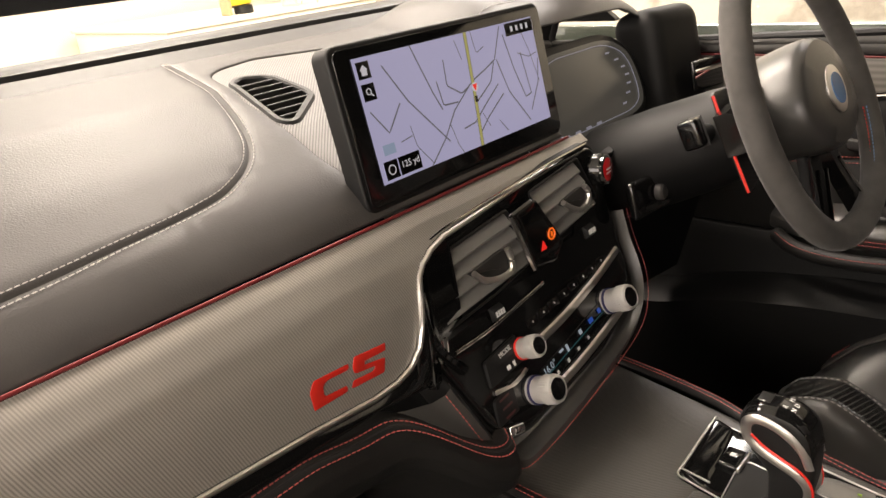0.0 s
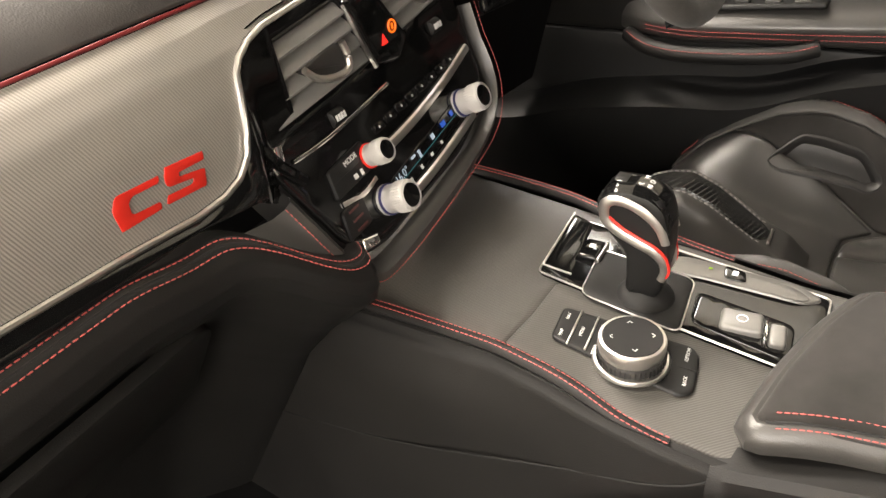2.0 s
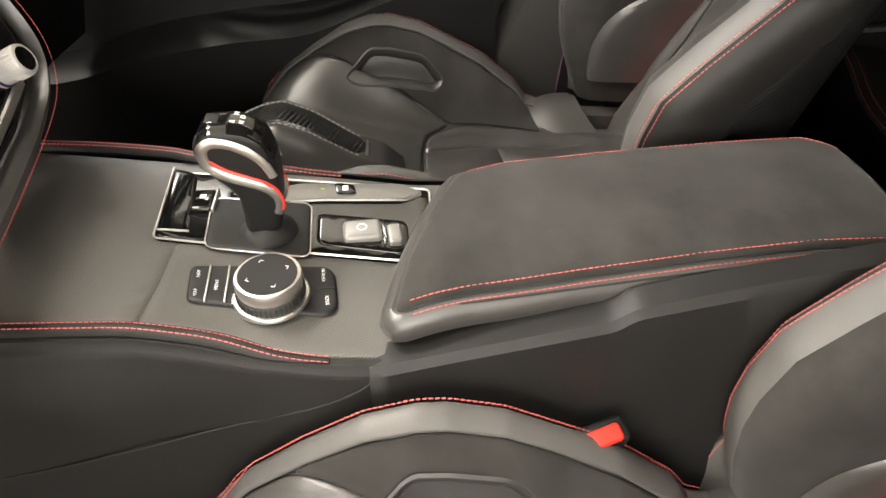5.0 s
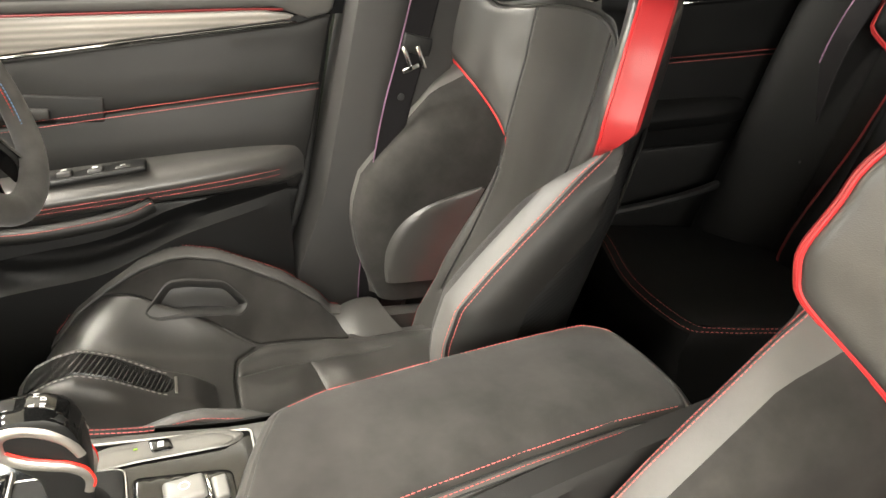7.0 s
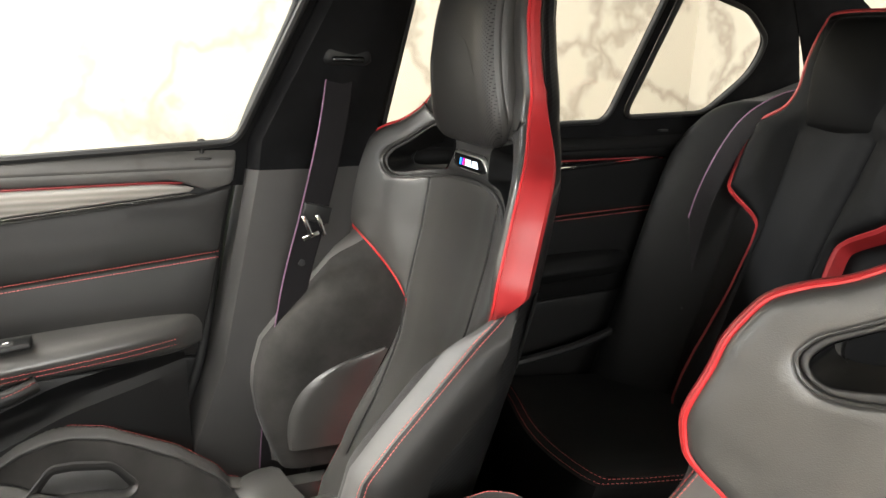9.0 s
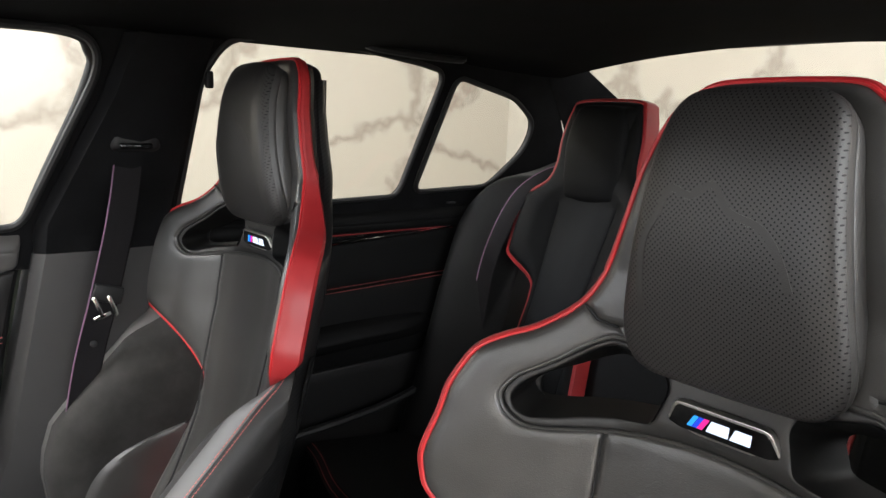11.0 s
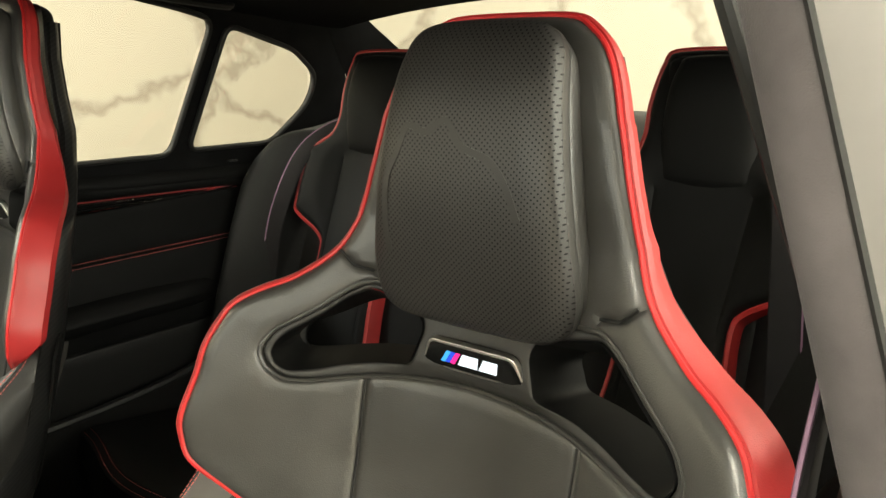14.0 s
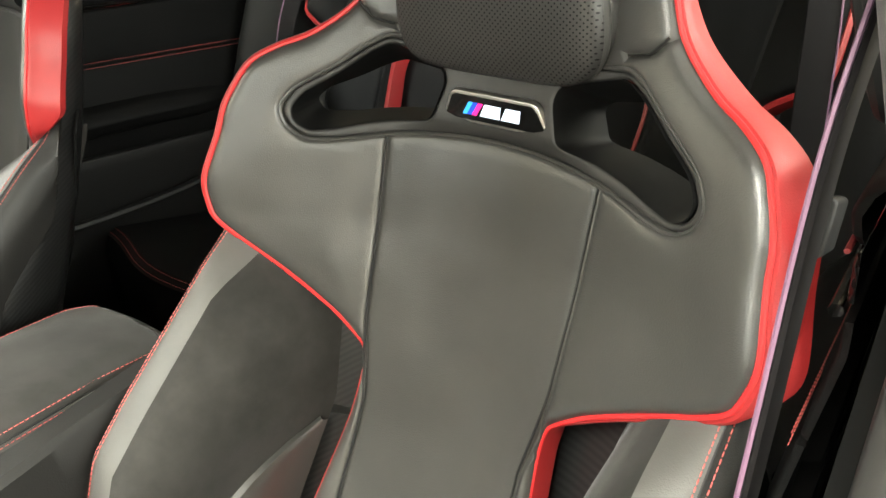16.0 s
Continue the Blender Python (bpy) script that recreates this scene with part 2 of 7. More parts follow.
def band(run, closed, surf, section, fade=None):
    """A strip along the edge of a panel; section: (outwards in the panel's plane, out of the surface); fade: share of the outwards step at a place."""
    a = np.array(run)
    area = np.sum(a[:, 0] * np.roll(a[:, 1], -1) - a[:, 1] * np.roll(a[:, 0], -1))
    sgn = -1 if area > 0 else 1
    rings = []
    for o, h in section:
        q = offset_run(run, sgn * o, closed) if o else a
        ring = []
        for (x, y), (bx, by) in zip(q, a):
            if fade:
                x, y = bx + (x - bx) * fade(bx, by), by + (y - by) * fade(bx, by)
            p, n = surf(float(bx), float(by))
            p2, _ = surf(float(x), float(y))
            hh = h(bx, by) if callable(h) else h
            ring.append(Vector(p2) + Vector(n) * hh)
        if closed:
            ring.append(ring[0])
        rings.append(ring)
    bm = loft(rings, closed=False)
    if closed:
        bmesh.ops.remove_doubles(bm, verts=bm.verts, dist=1e-6)
    return bm


def normal_of(fn, a, b, toward):
    e = 0.002
    p = Vector(fn(a, b))
    n = (Vector(fn(a + e, b)) - p).cross(Vector(fn(a, b + e)) - p)
    n = n.normalized() if n.length > 1e-12 else Vector(toward)
    return p, (n if n.dot(Vector(toward)) > 0 else -n)


# ---- materials ----
def material(name, colour, rough=0.5, metal=0.0, coat=0.0, spec=0.5, sheen=0.0):
    mt = bpy.data.materials.new(name)
    mt.use_nodes = True
    b = mt.node_tree.nodes["Principled BSDF"]
    b.inputs["Base Color"].default_value = (*colour, 1)
    b.inputs["Roughness"].default_value = rough
    b.inputs["Metallic"].default_value = metal
    b.inputs["Coat Weight"].default_value = coat
    b.inputs["Coat Roughness"].default_value = 0.03
    b.inputs["Specular IOR Level"].default_value = spec
    b.inputs["Sheen Weight"].default_value = sheen
    b.inputs["Sheen Roughness"].default_value = 0.4
    return mt, mt.node_tree, b


def node(tree, kind, **settings):
    n = tree.nodes.new(kind)
    for k, v in settings.items():
        if k in n.inputs:
            n.inputs[k].default_value = v
    return n


def coords(tree, scale=1.0):
    tc = tree.nodes.new("ShaderNodeTexCoord")
    mp = tree.nodes.new("ShaderNodeMapping")
    mp.inputs["Scale"].default_value = (scale, scale, scale) if not isinstance(scale, tuple) else scale
    tree.links.new(tc.outputs["Object"], mp.inputs["Vector"])
    return mp.outputs["Vector"]


def vary(tree, b, colour, spread, scale, rough=0.5, rough_spread=0.1, detail=4.0):
    """Cloudy change of colour and gloss at one scale."""
    nz = node(tree, "ShaderNodeTexNoise", Scale=scale, Detail=detail, Roughness=0.6)
    tree.links.new(coords(tree), nz.inputs["Vector"])
    ramp = tree.nodes.new("ShaderNodeValToRGB")
    ramp.color_ramp.elements[0].position, ramp.color_ramp.elements[1].position = 0.3, 0.7
    ramp.color_ramp.elements[0].color = (*[c * (1 - spread) for c in colour], 1)
    ramp.color_ramp.elements[1].color = (*[min(c * (1 + spread), 1) for c in colour], 1)
    tree.links.new(nz.outputs["Fac"], ramp.inputs["Fac"])
    tree.links.new(ramp.outputs["Color"], b.inputs["Base Color"])
    mr = node(tree, "ShaderNodeMapRange")
    mr.inputs["To Min"].default_value, mr.inputs["To Max"].default_value = rough - rough_spread, rough + rough_spread
    tree.links.new(nz.outputs["Fac"], mr.inputs["Value"])
    tree.links.new(mr.outputs["Result"], b.inputs["Roughness"])
    return ramp


def bump(tree, b, height, strength=0.3, distance=0.001):
    bp = node(tree, "ShaderNodeBump", Strength=strength, Distance=distance)
    tree.links.new(height, bp.inputs["Height"])
    tree.links.new(bp.outputs["Normal"], b.inputs["Normal"])
    return bp


def leather(name, colour, rough=0.42, grain=900.0, strength=0.25, spread=0.12):
    mt, t, b = material(name, colour, rough)
    vary(t, b, colour, spread, 9.0, rough, 0.06)
    v = node(t, "ShaderNodeTexVoronoi", Scale=grain)
    v.feature = "SMOOTH_F1"
    t.links.new(coords(t), v.inputs["Vector"])
    n2 = node(t, "ShaderNodeTexNoise", Scale=26.0, Detail=3.0)
    t.links.new(coords(t), n2.inputs["Vector"])
    mx = node(t, "ShaderNodeMath")
    mx.operation = "MULTIPLY_ADD"
    mx.inputs[1].default_value = 0.9
    t.links.new(n2.outputs["Fac"], mx.inputs[0])
    t.links.new(v.outputs["Distance"], mx.inputs[2])
    bump(t, b, mx.outputs["Value"], strength, 0.0006)
    return mt


def perforated(name, colour, rough):
    mt = leather(name, colour, rough)
    t = mt.node_tree
    b = t.nodes["Principled BSDF"]
    tc = t.nodes.new("ShaderNodeTexCoord")
    sep = t.nodes.new("ShaderNodeSeparateXYZ")
    t.links.new(tc.outputs["Object"], sep.inputs[0])
    prod = None
    for axis in ("X", "Z"):
        m = node(t, "ShaderNodeMath")
        m.operation = "MULTIPLY"
        m.inputs[1].default_value = 2 * math.pi / 0.0050
        t.links.new(sep.outputs[axis], m.inputs[0])
        sn = node(t, "ShaderNodeMath")
        sn.operation = "SINE"
        t.links.new(m.outputs[0], sn.inputs[0])
        if prod is None:
            prod = sn
        else:
            pr = node(t, "ShaderNodeMath")
            pr.operation = "MULTIPLY"
            t.links.new(prod.outputs[0], pr.inputs[0])
            t.links.new(sn.outputs[0], pr.inputs[1])
            prod = pr
    ramp = t.nodes.new("ShaderNodeValToRGB")
    ramp.color_ramp.elements[0].position, ramp.color_ramp.elements[1].position = 0.52, 0.72
    ramp.color_ramp.elements[0].color, ramp.color_ramp.elements[1].color = (1, 1, 1, 1), (0.12, 0.12, 0.12, 1)
    t.links.new(prod.outputs[0], ramp.inputs["Fac"])
    mix = t.nodes.new("ShaderNodeMix")
    mix.data_type, mix.blend_type = "RGBA", "MULTIPLY"
    mix.inputs[0].default_value = 1.0
    old = b.inputs["Base Color"].links[0].from_socket
    t.links.new(old, mix.inputs[6])
    t.links.new(ramp.outputs["Color"], mix.inputs[7])
    t.links.new(mix.outputs[2], b.inputs["Base Color"])
    gl = t.nodes.new("ShaderNodeMix")
    gl.inputs[2].default_value, gl.inputs[3].default_value = 0.15, 0.6
    t.links.new(ramp.outputs["Color"], gl.inputs[0])
    t.links.new(gl.outputs[0], b.inputs["Specular IOR Level"])
    return mt


def suede(name, colour, rough=0.95, sheen=0.12):
    mt, t, b = material(name, colour, rough, sheen=sheen, spec=0.2)
    vary(t, b, colour, 0.28, 14.0, rough, 0.03)
    n = node(t, "ShaderNodeTexNoise", Scale=1400.0, Detail=2.0)
    t.links.new(coords(t), n.inputs["Vector"])
    bump(t, b, n.outputs["Fac"], 0.35, 0.0006)
    return mt


def ribbed(name, colour, pitch, rough=0.35, axis=(1.0, 0.0, 0.35), depth=0.35, spread=0.2):
    """Fine diagonal weave of a pressed trim."""
    mt, t, b = material(name, colour, rough)
    tc = t.nodes.new("ShaderNodeTexCoord")
    dot = t.nodes.new("ShaderNodeVectorMath")
    dot.operation = "DOT_PRODUCT"
    dot.inputs[1].default_value = axis
    t.links.new(tc.outputs["Object"], dot.inputs[0])
    mul = node(t, "ShaderNodeMath")
    mul.operation = "MULTIPLY"
    mul.inputs[1].default_value = 2 * math.pi / pitch
    t.links.new(dot.outputs["Value"], mul.inputs[0])
    sn = node(t, "ShaderNodeMath")
    sn.operation = "SINE"
    t.links.new(mul.outputs["Value"], sn.inputs[0])
    ramp = t.nodes.new("ShaderNodeValToRGB")
    ramp.color_ramp.elements[0].color = (*[c * (1 - spread) for c in colour], 1)
    ramp.color_ramp.elements[1].color = (*[c * (1 + spread) for c in colour], 1)
    mr = node(t, "ShaderNodeMapRange")
    mr.inputs["From Min"].default_value = -1.0
    t.links.new(sn.outputs["Value"], mr.inputs["Value"])
    t.links.new(mr.outputs["Result"], ramp.inputs["Fac"])
    t.links.new(ramp.outputs["Color"], b.inputs["Base Color"])
    bump(t, b, mr.outputs["Result"], depth, 0.0005)
    return mt


def carbon(name, colour, pitch, rough=0.3):
    """Twill: slanting bundles whose light and dark side swap from row to row."""
    mt = ribbed(name, colour, pitch, rough, (0.25, 0.55, 0.80), 0.12, 0.75)
    b = mt.node_tree.nodes["Principled BSDF"]
    b.inputs["Coat Weight"].default_value = 0.12
    b.inputs["Coat Roughness"].default_value = 0.2
    return mt


def plain(name, colour, rough, metal=0.0, coat=0.0, spread=0.06, scale=30.0):
    mt, t, b = material(name, colour, rough, metal, coat)
    vary(t, b, colour, spread, scale, rough, min(0.04, rough * 0.4))
    return mt


def glow(name, colour, power):
    mt, t, b = material(name, (0.01, 0.01, 0.01), 0.2)
    b.inputs["Emission Color"].default_value = (*colour, 1)
    b.inputs["Emission Strength"].default_value = power
    return mt


def glass(name, tint=(1, 1, 1), rough=0.0):
    mt = bpy.data.materials.new(name)
    mt.use_nodes = True
    t = mt.node_tree
    out = t.nodes["Material Output"]
    t.nodes.remove(t.nodes["Principled BSDF"])
    tr = t.nodes.new("ShaderNodeBsdfTransparent")
    tr.inputs["Color"].default_value = (*tint, 1)
    gl = t.nodes.new("ShaderNodeBsdfGlossy")
    gl.inputs["Roughness"].default_value = rough
    mix = t.nodes.new("ShaderNodeMixShader")
    mix.inputs["Fac"].default_value = 0.06
    t.links.new(tr.outputs["BSDF"], mix.inputs[1])
    t.links.new(gl.outputs["BSDF"], mix.inputs[2])
    t.links.new(mix.outputs["Shader"], out.inputs["Surface"])
    return mt


def marble(name, base, vein, scale=0.9):
    mt, t, b = material(name, base, 0.22)
    vec = coords(t, scale)
    n1 = node(t, "ShaderNodeTexNoise", Scale=1.6, Detail=6.0, Roughness=0.6)
    t.links.new(vec, n1.inputs["Vector"])
    mixv = t.nodes.new("ShaderNodeVectorMath")
    mixv.operation = "MULTIPLY_ADD"
    mixv.inputs[1].default_value = (0.9, 0.9, 0.9)
    t.links.new(n1.outputs["Color"], mixv.inputs[0])
    t.links.new(vec, mixv.inputs[2])
    v = t.nodes.new("ShaderNodeTexVoronoi")
    v.feature = "DISTANCE_TO_EDGE"
    v.inputs["Scale"].default_value = 0.75
    t.links.new(mixv.outputs["Vector"], v.inputs["Vector"])
    ramp = t.nodes.new("ShaderNodeValToRGB")
    e = ramp.color_ramp.elements
    e[0].position, e[1].position = 0.0, 0.055
    e[0].color, e[1].color = (*vein, 1), (*base, 1)
    t.links.new(v.outputs["Distance"], ramp.inputs["Fac"])
    t.links.new(ramp.outputs["Color"], b.inputs["Base Color"])
    return mt


LEATHER = leather("black_nappa_leather", (0.043, 0.0413, 0.039), 0.35)
# black nappa whose reflected sheen is painted as a lighter grey
LEATHER_SHEEN = leather("sheen_nappa_leather", (0.078, 0.075, 0.0715), 0.48)
DASH_SKIN = leather("dash_leather", (0.055, 0.052, 0.050), 0.46, 700.0, 0.35)
RED_PIPING = plain("red_piping", (0.50, 0.022, 0.025), 0.42)
RED_LEATHER = leather("red_leather", (0.33, 0.020, 0.022), 0.45)
PERFORATED = perforated("perforated_leather", (0.026, 0.0245, 0.0235), 0.46)
LEATHER_HEAD = leather("smooth_headrest_leather", (0.030, 0.0285, 0.027), 0.44)
CARBON_GLOSS = carbon("glossy_carbon", (0.020, 0.020, 0.019), 0.006, 0.22)
SUEDE = suede("charcoal_suede", (0.028, 0.0265, 0.025))
# pillar suede with the door opening's light put into its colour
SUEDE_DOOR_LIT = suede("door_lit_suede", (0.078, 0.070, 0.073))
JAMB = plain("pale_door_jamb", (0.15, 0.142, 0.136), 0.6)
SUEDE_RIM = suede("wheel_suede", (0.085, 0.081, 0.076))
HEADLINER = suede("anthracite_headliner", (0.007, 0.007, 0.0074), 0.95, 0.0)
CARPET = suede("black_carpet", (0.005, 0.005, 0.005), 0.95, 0.0)
TRIM = ribbed("woven_metal_trim", (0.27, 0.253, 0.230), 0.0026, 0.36)
TRIM.node_tree.nodes["Principled BSDF"].inputs["Metallic"].default_value = 0.25
TRIM_DARK = ribbed("woven_console_trim", (0.07, 0.067, 0.062), 0.0026, 0.40, (0.75, 0.75, 0.0))
SPEAKER = ribbed("speaker_weave", (0.10, 0.095, 0.09), 0.003, 0.55, (0.75, -0.75, 0.0), 0.5, 0.5)
CARBON = carbon("carbon_fibre", (0.007, 0.007, 0.007), 0.005, 0.42)
GLOSS = plain("piano_black", (0.005, 0.005, 0.005), 0.07, 0.0, 0.1)
KEY_GREY = plain("satin_grey_key", (0.20, 0.195, 0.185), 0.35, 0.3)
PLASTIC = plain("soft_black_plastic", (0.008, 0.008, 0.008), 0.5)
PLASTIC_GREY = plain("grey_plastic", (0.028, 0.027, 0.026), 0.5)
SLAT_GREY = plain("grey_slat_plastic", (0.20, 0.195, 0.186), 0.42)
YELLOW_PAINT = plain("yellow_plastic", (0.75, 0.50, 0.02), 0.4)
TAN_PAINT = plain("tan_panel", (0.45, 0.30, 0.16), 0.6)
RED_DARK = plain("dark_red_piping", (0.16, 0.012, 0.014), 0.5)
STRIP_GREY = plain("satin_strip_grey", (0.20, 0.195, 0.185), 0.32, 0.6)
KNOB_SILVER = plain("knob_silver", (0.60, 0.585, 0.56), 0.34, 0.35)
# matt black leather, darkened so its colour carries the shade low down
LEATHER_MATT_SHADE = leather("shaded_matt_leather", (0.011, 0.0106, 0.0101), 0.5)
SHROUD = plain("matt_black_shroud", (0.006, 0.006, 0.006), 0.55)
SHROUD.node_tree.nodes["Principled BSDF"].inputs["Specular IOR Level"].default_value = 0.2
RUBBER = plain("black_rubber", (0.006, 0.006, 0.006), 0.65)
CHROME = plain("chrome", (0.80, 0.79, 0.77), 0.08, 1.0)
SATIN = plain("satin_silver", (0.72, 0.70, 0.67), 0.36, 1.0)
BELT_EDGE = plain("violet_thread", (0.17, 0.09, 0.15), 0.6)
# black leather again, the rear cabin's shade put into its colour
LEATHER_REAR_SHADE = leather("rear_shaded_leather", (0.005, 0.005, 0.005), 0.6)
LEATHER_REAR_SHADE.node_tree.nodes["Principled BSDF"].inputs["Specular IOR Level"].default_value = 0.12
WEBBING = plain("belt_webbing", (0.012, 0.0112, 0.012), 0.75)
THREAD_RED = plain("red_thread", (0.50, 0.10, 0.09), 0.7)
THREAD_GREY = plain("grey_thread", (0.45, 0.43, 0.41), 0.7)
RED_PLASTIC = plain("red_plastic", (0.75, 0.03, 0.02), 0.35)
RED_PAINT = plain("red_print", (0.60, 0.022, 0.012), 0.4)
WHITE_PAINT = plain("white_print", (0.75, 0.75, 0.75), 0.5)
GLASS = glass("clear_glass", (0.93, 0.95, 0.93))
SCREEN_GLASS = glass("screen_glass", (0.96, 0.96, 0.96), 0.02)
for mt, level in ((LEATHER, 0.72), (HEADLINER, 0.08), (CARPET, 0.1), (PLASTIC, 0.35), (LEATHER_MATT_SHADE, 0.3), (SUEDE, 0.15), (DASH_SKIN, 0.25), (LEATHER_SHEEN, 0.35), (WEBBING, 0.08)):
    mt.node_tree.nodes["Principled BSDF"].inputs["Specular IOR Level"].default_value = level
MARBLE = marble("cream_marble", (0.47, 0.43, 0.36), (0.30, 0.265, 0.22))
WALL = plain("cream_wall", (0.80, 0.74, 0.62), 0.7, spread=0.03, scale=3.0)
CEILING = plain("white_ceiling", (0.82, 0.80, 0.77), 0.8, spread=0.02, scale=2.0)
FLOOR_TILE = plain("pale_floor_tile", (0.30, 0.28, 0.25), 0.25, spread=0.06, scale=2.0)
CAR_PAINT = plain("dark_green_paint", (0.06, 0.07, 0.055), 0.25, 0.3, 1.0)

BADGE_SKY = glow("badge_sky_blue", (0.05, 0.35, 0.9), 1.6)
BADGE_BLUE = glow("badge_blue", (0.02, 0.06, 0.6), 1.6)
BADGE_PINK = glow("badge_magenta", (0.9, 0.02, 0.25), 1.6)
BADGE_WHITE = glow("badge_white", (0.85, 0.9, 1.0), 1.6)
MAP_BASE = glow("map_ground", (0.60, 0.60, 0.88), 0.85)
MAP_ROAD = glow("map_road", (0.26, 0.26, 0.30), 0.6)
MAP_YELLOW = glow("map_main_road", (0.62, 0.60, 0.20), 0.8)
MAP_WATER = glow("map_water", (0.40, 0.52, 0.70), 0.8)
WHITE_GLOW = glow("white_symbol", (0.9, 0.9, 0.95), 0.8)
RED_GLOW = glow("red_symbol", (1.0, 0.03, 0.02), 1.2)
ORANGE_GLOW = glow("orange_symbol", (1.0, 0.16, 0.01), 1.3)
ICE_GLOW = glow("ice_symbol", (0.75, 0.88, 1.0), 0.55)
BLUE_GLOW = glow("blue_symbol", (0.05, 0.2, 1.0), 0.45)
LIME_GLOW = glow("lime_symbol", (0.5, 0.8, 0.05), 0.6)
TEAL_GLOW = glow("teal_line", (0.1, 0.45, 0.5), 0.2)
DIAL = glow("dial_glass", (0.52, 0.50, 0.42), 0.14)
DIAL_LINE = glow("dial_lines", (0.6, 0.62, 0.75), 0.45)
RED_DIM = plain("dim_red_print", (0.07, 0.02, 0.02), 0.5)
RED_GLOSS = plain("red_lacquer", (0.55, 0.012, 0.015), 0.15, 0.0, 0.6)
BLUE_COLLAR = plain("blue_collar", (0.03, 0.03, 0.10), 0.35)
ROUNDEL = plain("blue_enamel", (0.10, 0.22, 0.45), 0.25)
SKY_THREAD = plain("blue_thread", (0.15, 0.28, 0.50), 0.7)


# ---- showroom ----
def slab(name, lo, hi, mat, label, category="", parent=None, bevel=0.0):
    bm = rbox(*[b - a for a, b in zip(lo, hi)], bevel, 2, [(a + b) / 2 for a, b in zip(lo, hi)])
    ob = part(name, bm, mat, parent, flat=not bevel)
    return tagged(ob, label, category or name.split("_")[0], kind="structure")


slab("floor", (-4.2, -5.4, -0.10), (4.2, 6.2, 0.0), FLOOR_TILE, "pale polished tile floor of the showroom")
slab("ceiling", (-4.2, -5.4, CEILING_Z), (4.2, 6.2, CEILING_Z + 0.1), CEILING, "white painted showroom ceiling")
slab("wall_east", (4.0, -5.2, 0), (4.2, 6.0, CEILING_Z), MARBLE, "cream marble wall with brown veins")
slab("wall_south", (-4.0, -5.4, 0), (4.2, -5.2, CEILING_Z), MARBLE, "cream marble wall with brown veins")
# north and west walls leave gaps for the two added fill lamps
slab("wall_north", (-4.0, 6.0, 0), (4.2, 6.2, 0.95), WALL, "plain cream painted wall under the front fill light")
slab("wall_north_head", (-4.0, 6.0, 2.95), (4.2, 6.2, CEILING_Z), WALL, "plain cream painted wall over the front fill light")
for a, b, n in ((-4.0, -3.5, "wall_north_west"), (3.5, 4.2, "wall_north_east")):
    slab(n, (a, 6.0, 0.95), (b, 6.2, 2.95), WALL, "plain cream painted wall beside the front fill light")
slab("wall_west", (-4.2, -5.4, 0), (-4.0, -3.4, CEILING_Z), WALL, "plain cream painted wall")
slab("wall_west_front", (-4.2, 3.4, 0), (-4.0, 6.2, CEILING_Z), WALL, "plain cream painted wall")
slab("wall_west_base", (-4.2, -3.4, 0), (-4.0, 3.4, 1.2), WALL, "low wall under the west fill light")
slab("wall_west_head", (-4.2, -3.4, 2.9), (-4.0, 3.4, CEILING_Z), WALL, "wall over the west fill light")

# things that stand at the far end of the showroom
plinth = thing("display_plinth", "long cream display plinth at the end of the showroom", "plinth", (3.0, 5.0, 0))
part("plinth_body", rbox(2.0, 1.5, 0.76, 0.01, 2, (3.0, 5.1, 0.38)), WALL, plinth)
part("plinth_top", rbox(2.04, 1.54, 0.03, 0.006, 2, (3.0, 5.1, 0.777)), WALL, plinth, "pale top slab")
mower = thing("floor_polisher", "small yellow and black floor polisher on the plinth", "machine", (2.78, 4.6, 0.792))
part("hood", loft([[(2.78 + a * k, 4.62 + b * k * 0.8, z) for a, b in rounded(0.20, 0.20, 0.05)] for k, z in ((0.9, 0.86), (1.0, 0.88), (1.0, 0.96), (0.8, 1.02), (0.3, 1.04))]), YELLOW_PAINT, mower, "yellow plastic hood")
part("motor", lathe([(0.07, 0.0), (0.075, 0.02), (0.07, 0.06), (0.04, 0.07), (0, 0.07)], 24, pose(2.80, 4.58, 0.793)), PLASTIC, mower, "black round motor")
part("panel", rbox(0.03, 0.12, 0.16, 0.006, 2, (2.66, 4.60, 0.873)), TAN_PAINT, mower, "tan side panel")
stool = thing("folding_chair", "black folding chair with thin metal legs", "chair", (3.30, 4.55, 0.792))
part("backrest", rbox(0.20, 0.02, 0.16, 0.012, 3, (3.30, 4.60, 0.965)), PLASTIC, stool)
part("seat", rbox(0.20, 0.18, 0.02, 0.008, 3, (3.30, 4.50, 0.90)), PLASTIC, stool)
for dx in (-0.10, 0.10):
    for ya, yb in ((4.40, 4.52), (4.62, 4.60)):
        part("leg", tube([(3.30 + dx, ya, 0.793), (3.30 + dx, yb, 1.0 if yb > 4.55 else 0.90)], 0.007, 6), SATIN, stool)
rail_t = thing("floor_bench", "long low dark bench beside the far wall", "bench", (3.7, 5.5, 0.792))
part("bench_top", rbox(0.9, 0.10, 0.025, 0.006, 2, (3.60, 5.40, 0.86)), PLASTIC, rail_t)
for dx in (-0.35, 0.35):
    part("leg", rbox(0.03, 0.08, 0.056, 0.004, 2, (3.60 + dx, 5.40, 0.820)), PLASTIC, rail_t)


# ---- car body shell ----
def side_x(z):
    """Half width of the cabin at a height: it leans in above the belt line."""
    return 0.70 - 0.42 * max(z - 0.97, 0.0)


car = thing("car_body", "dark saloon body shell with open passenger door", "car", (0, 0, 0.1))

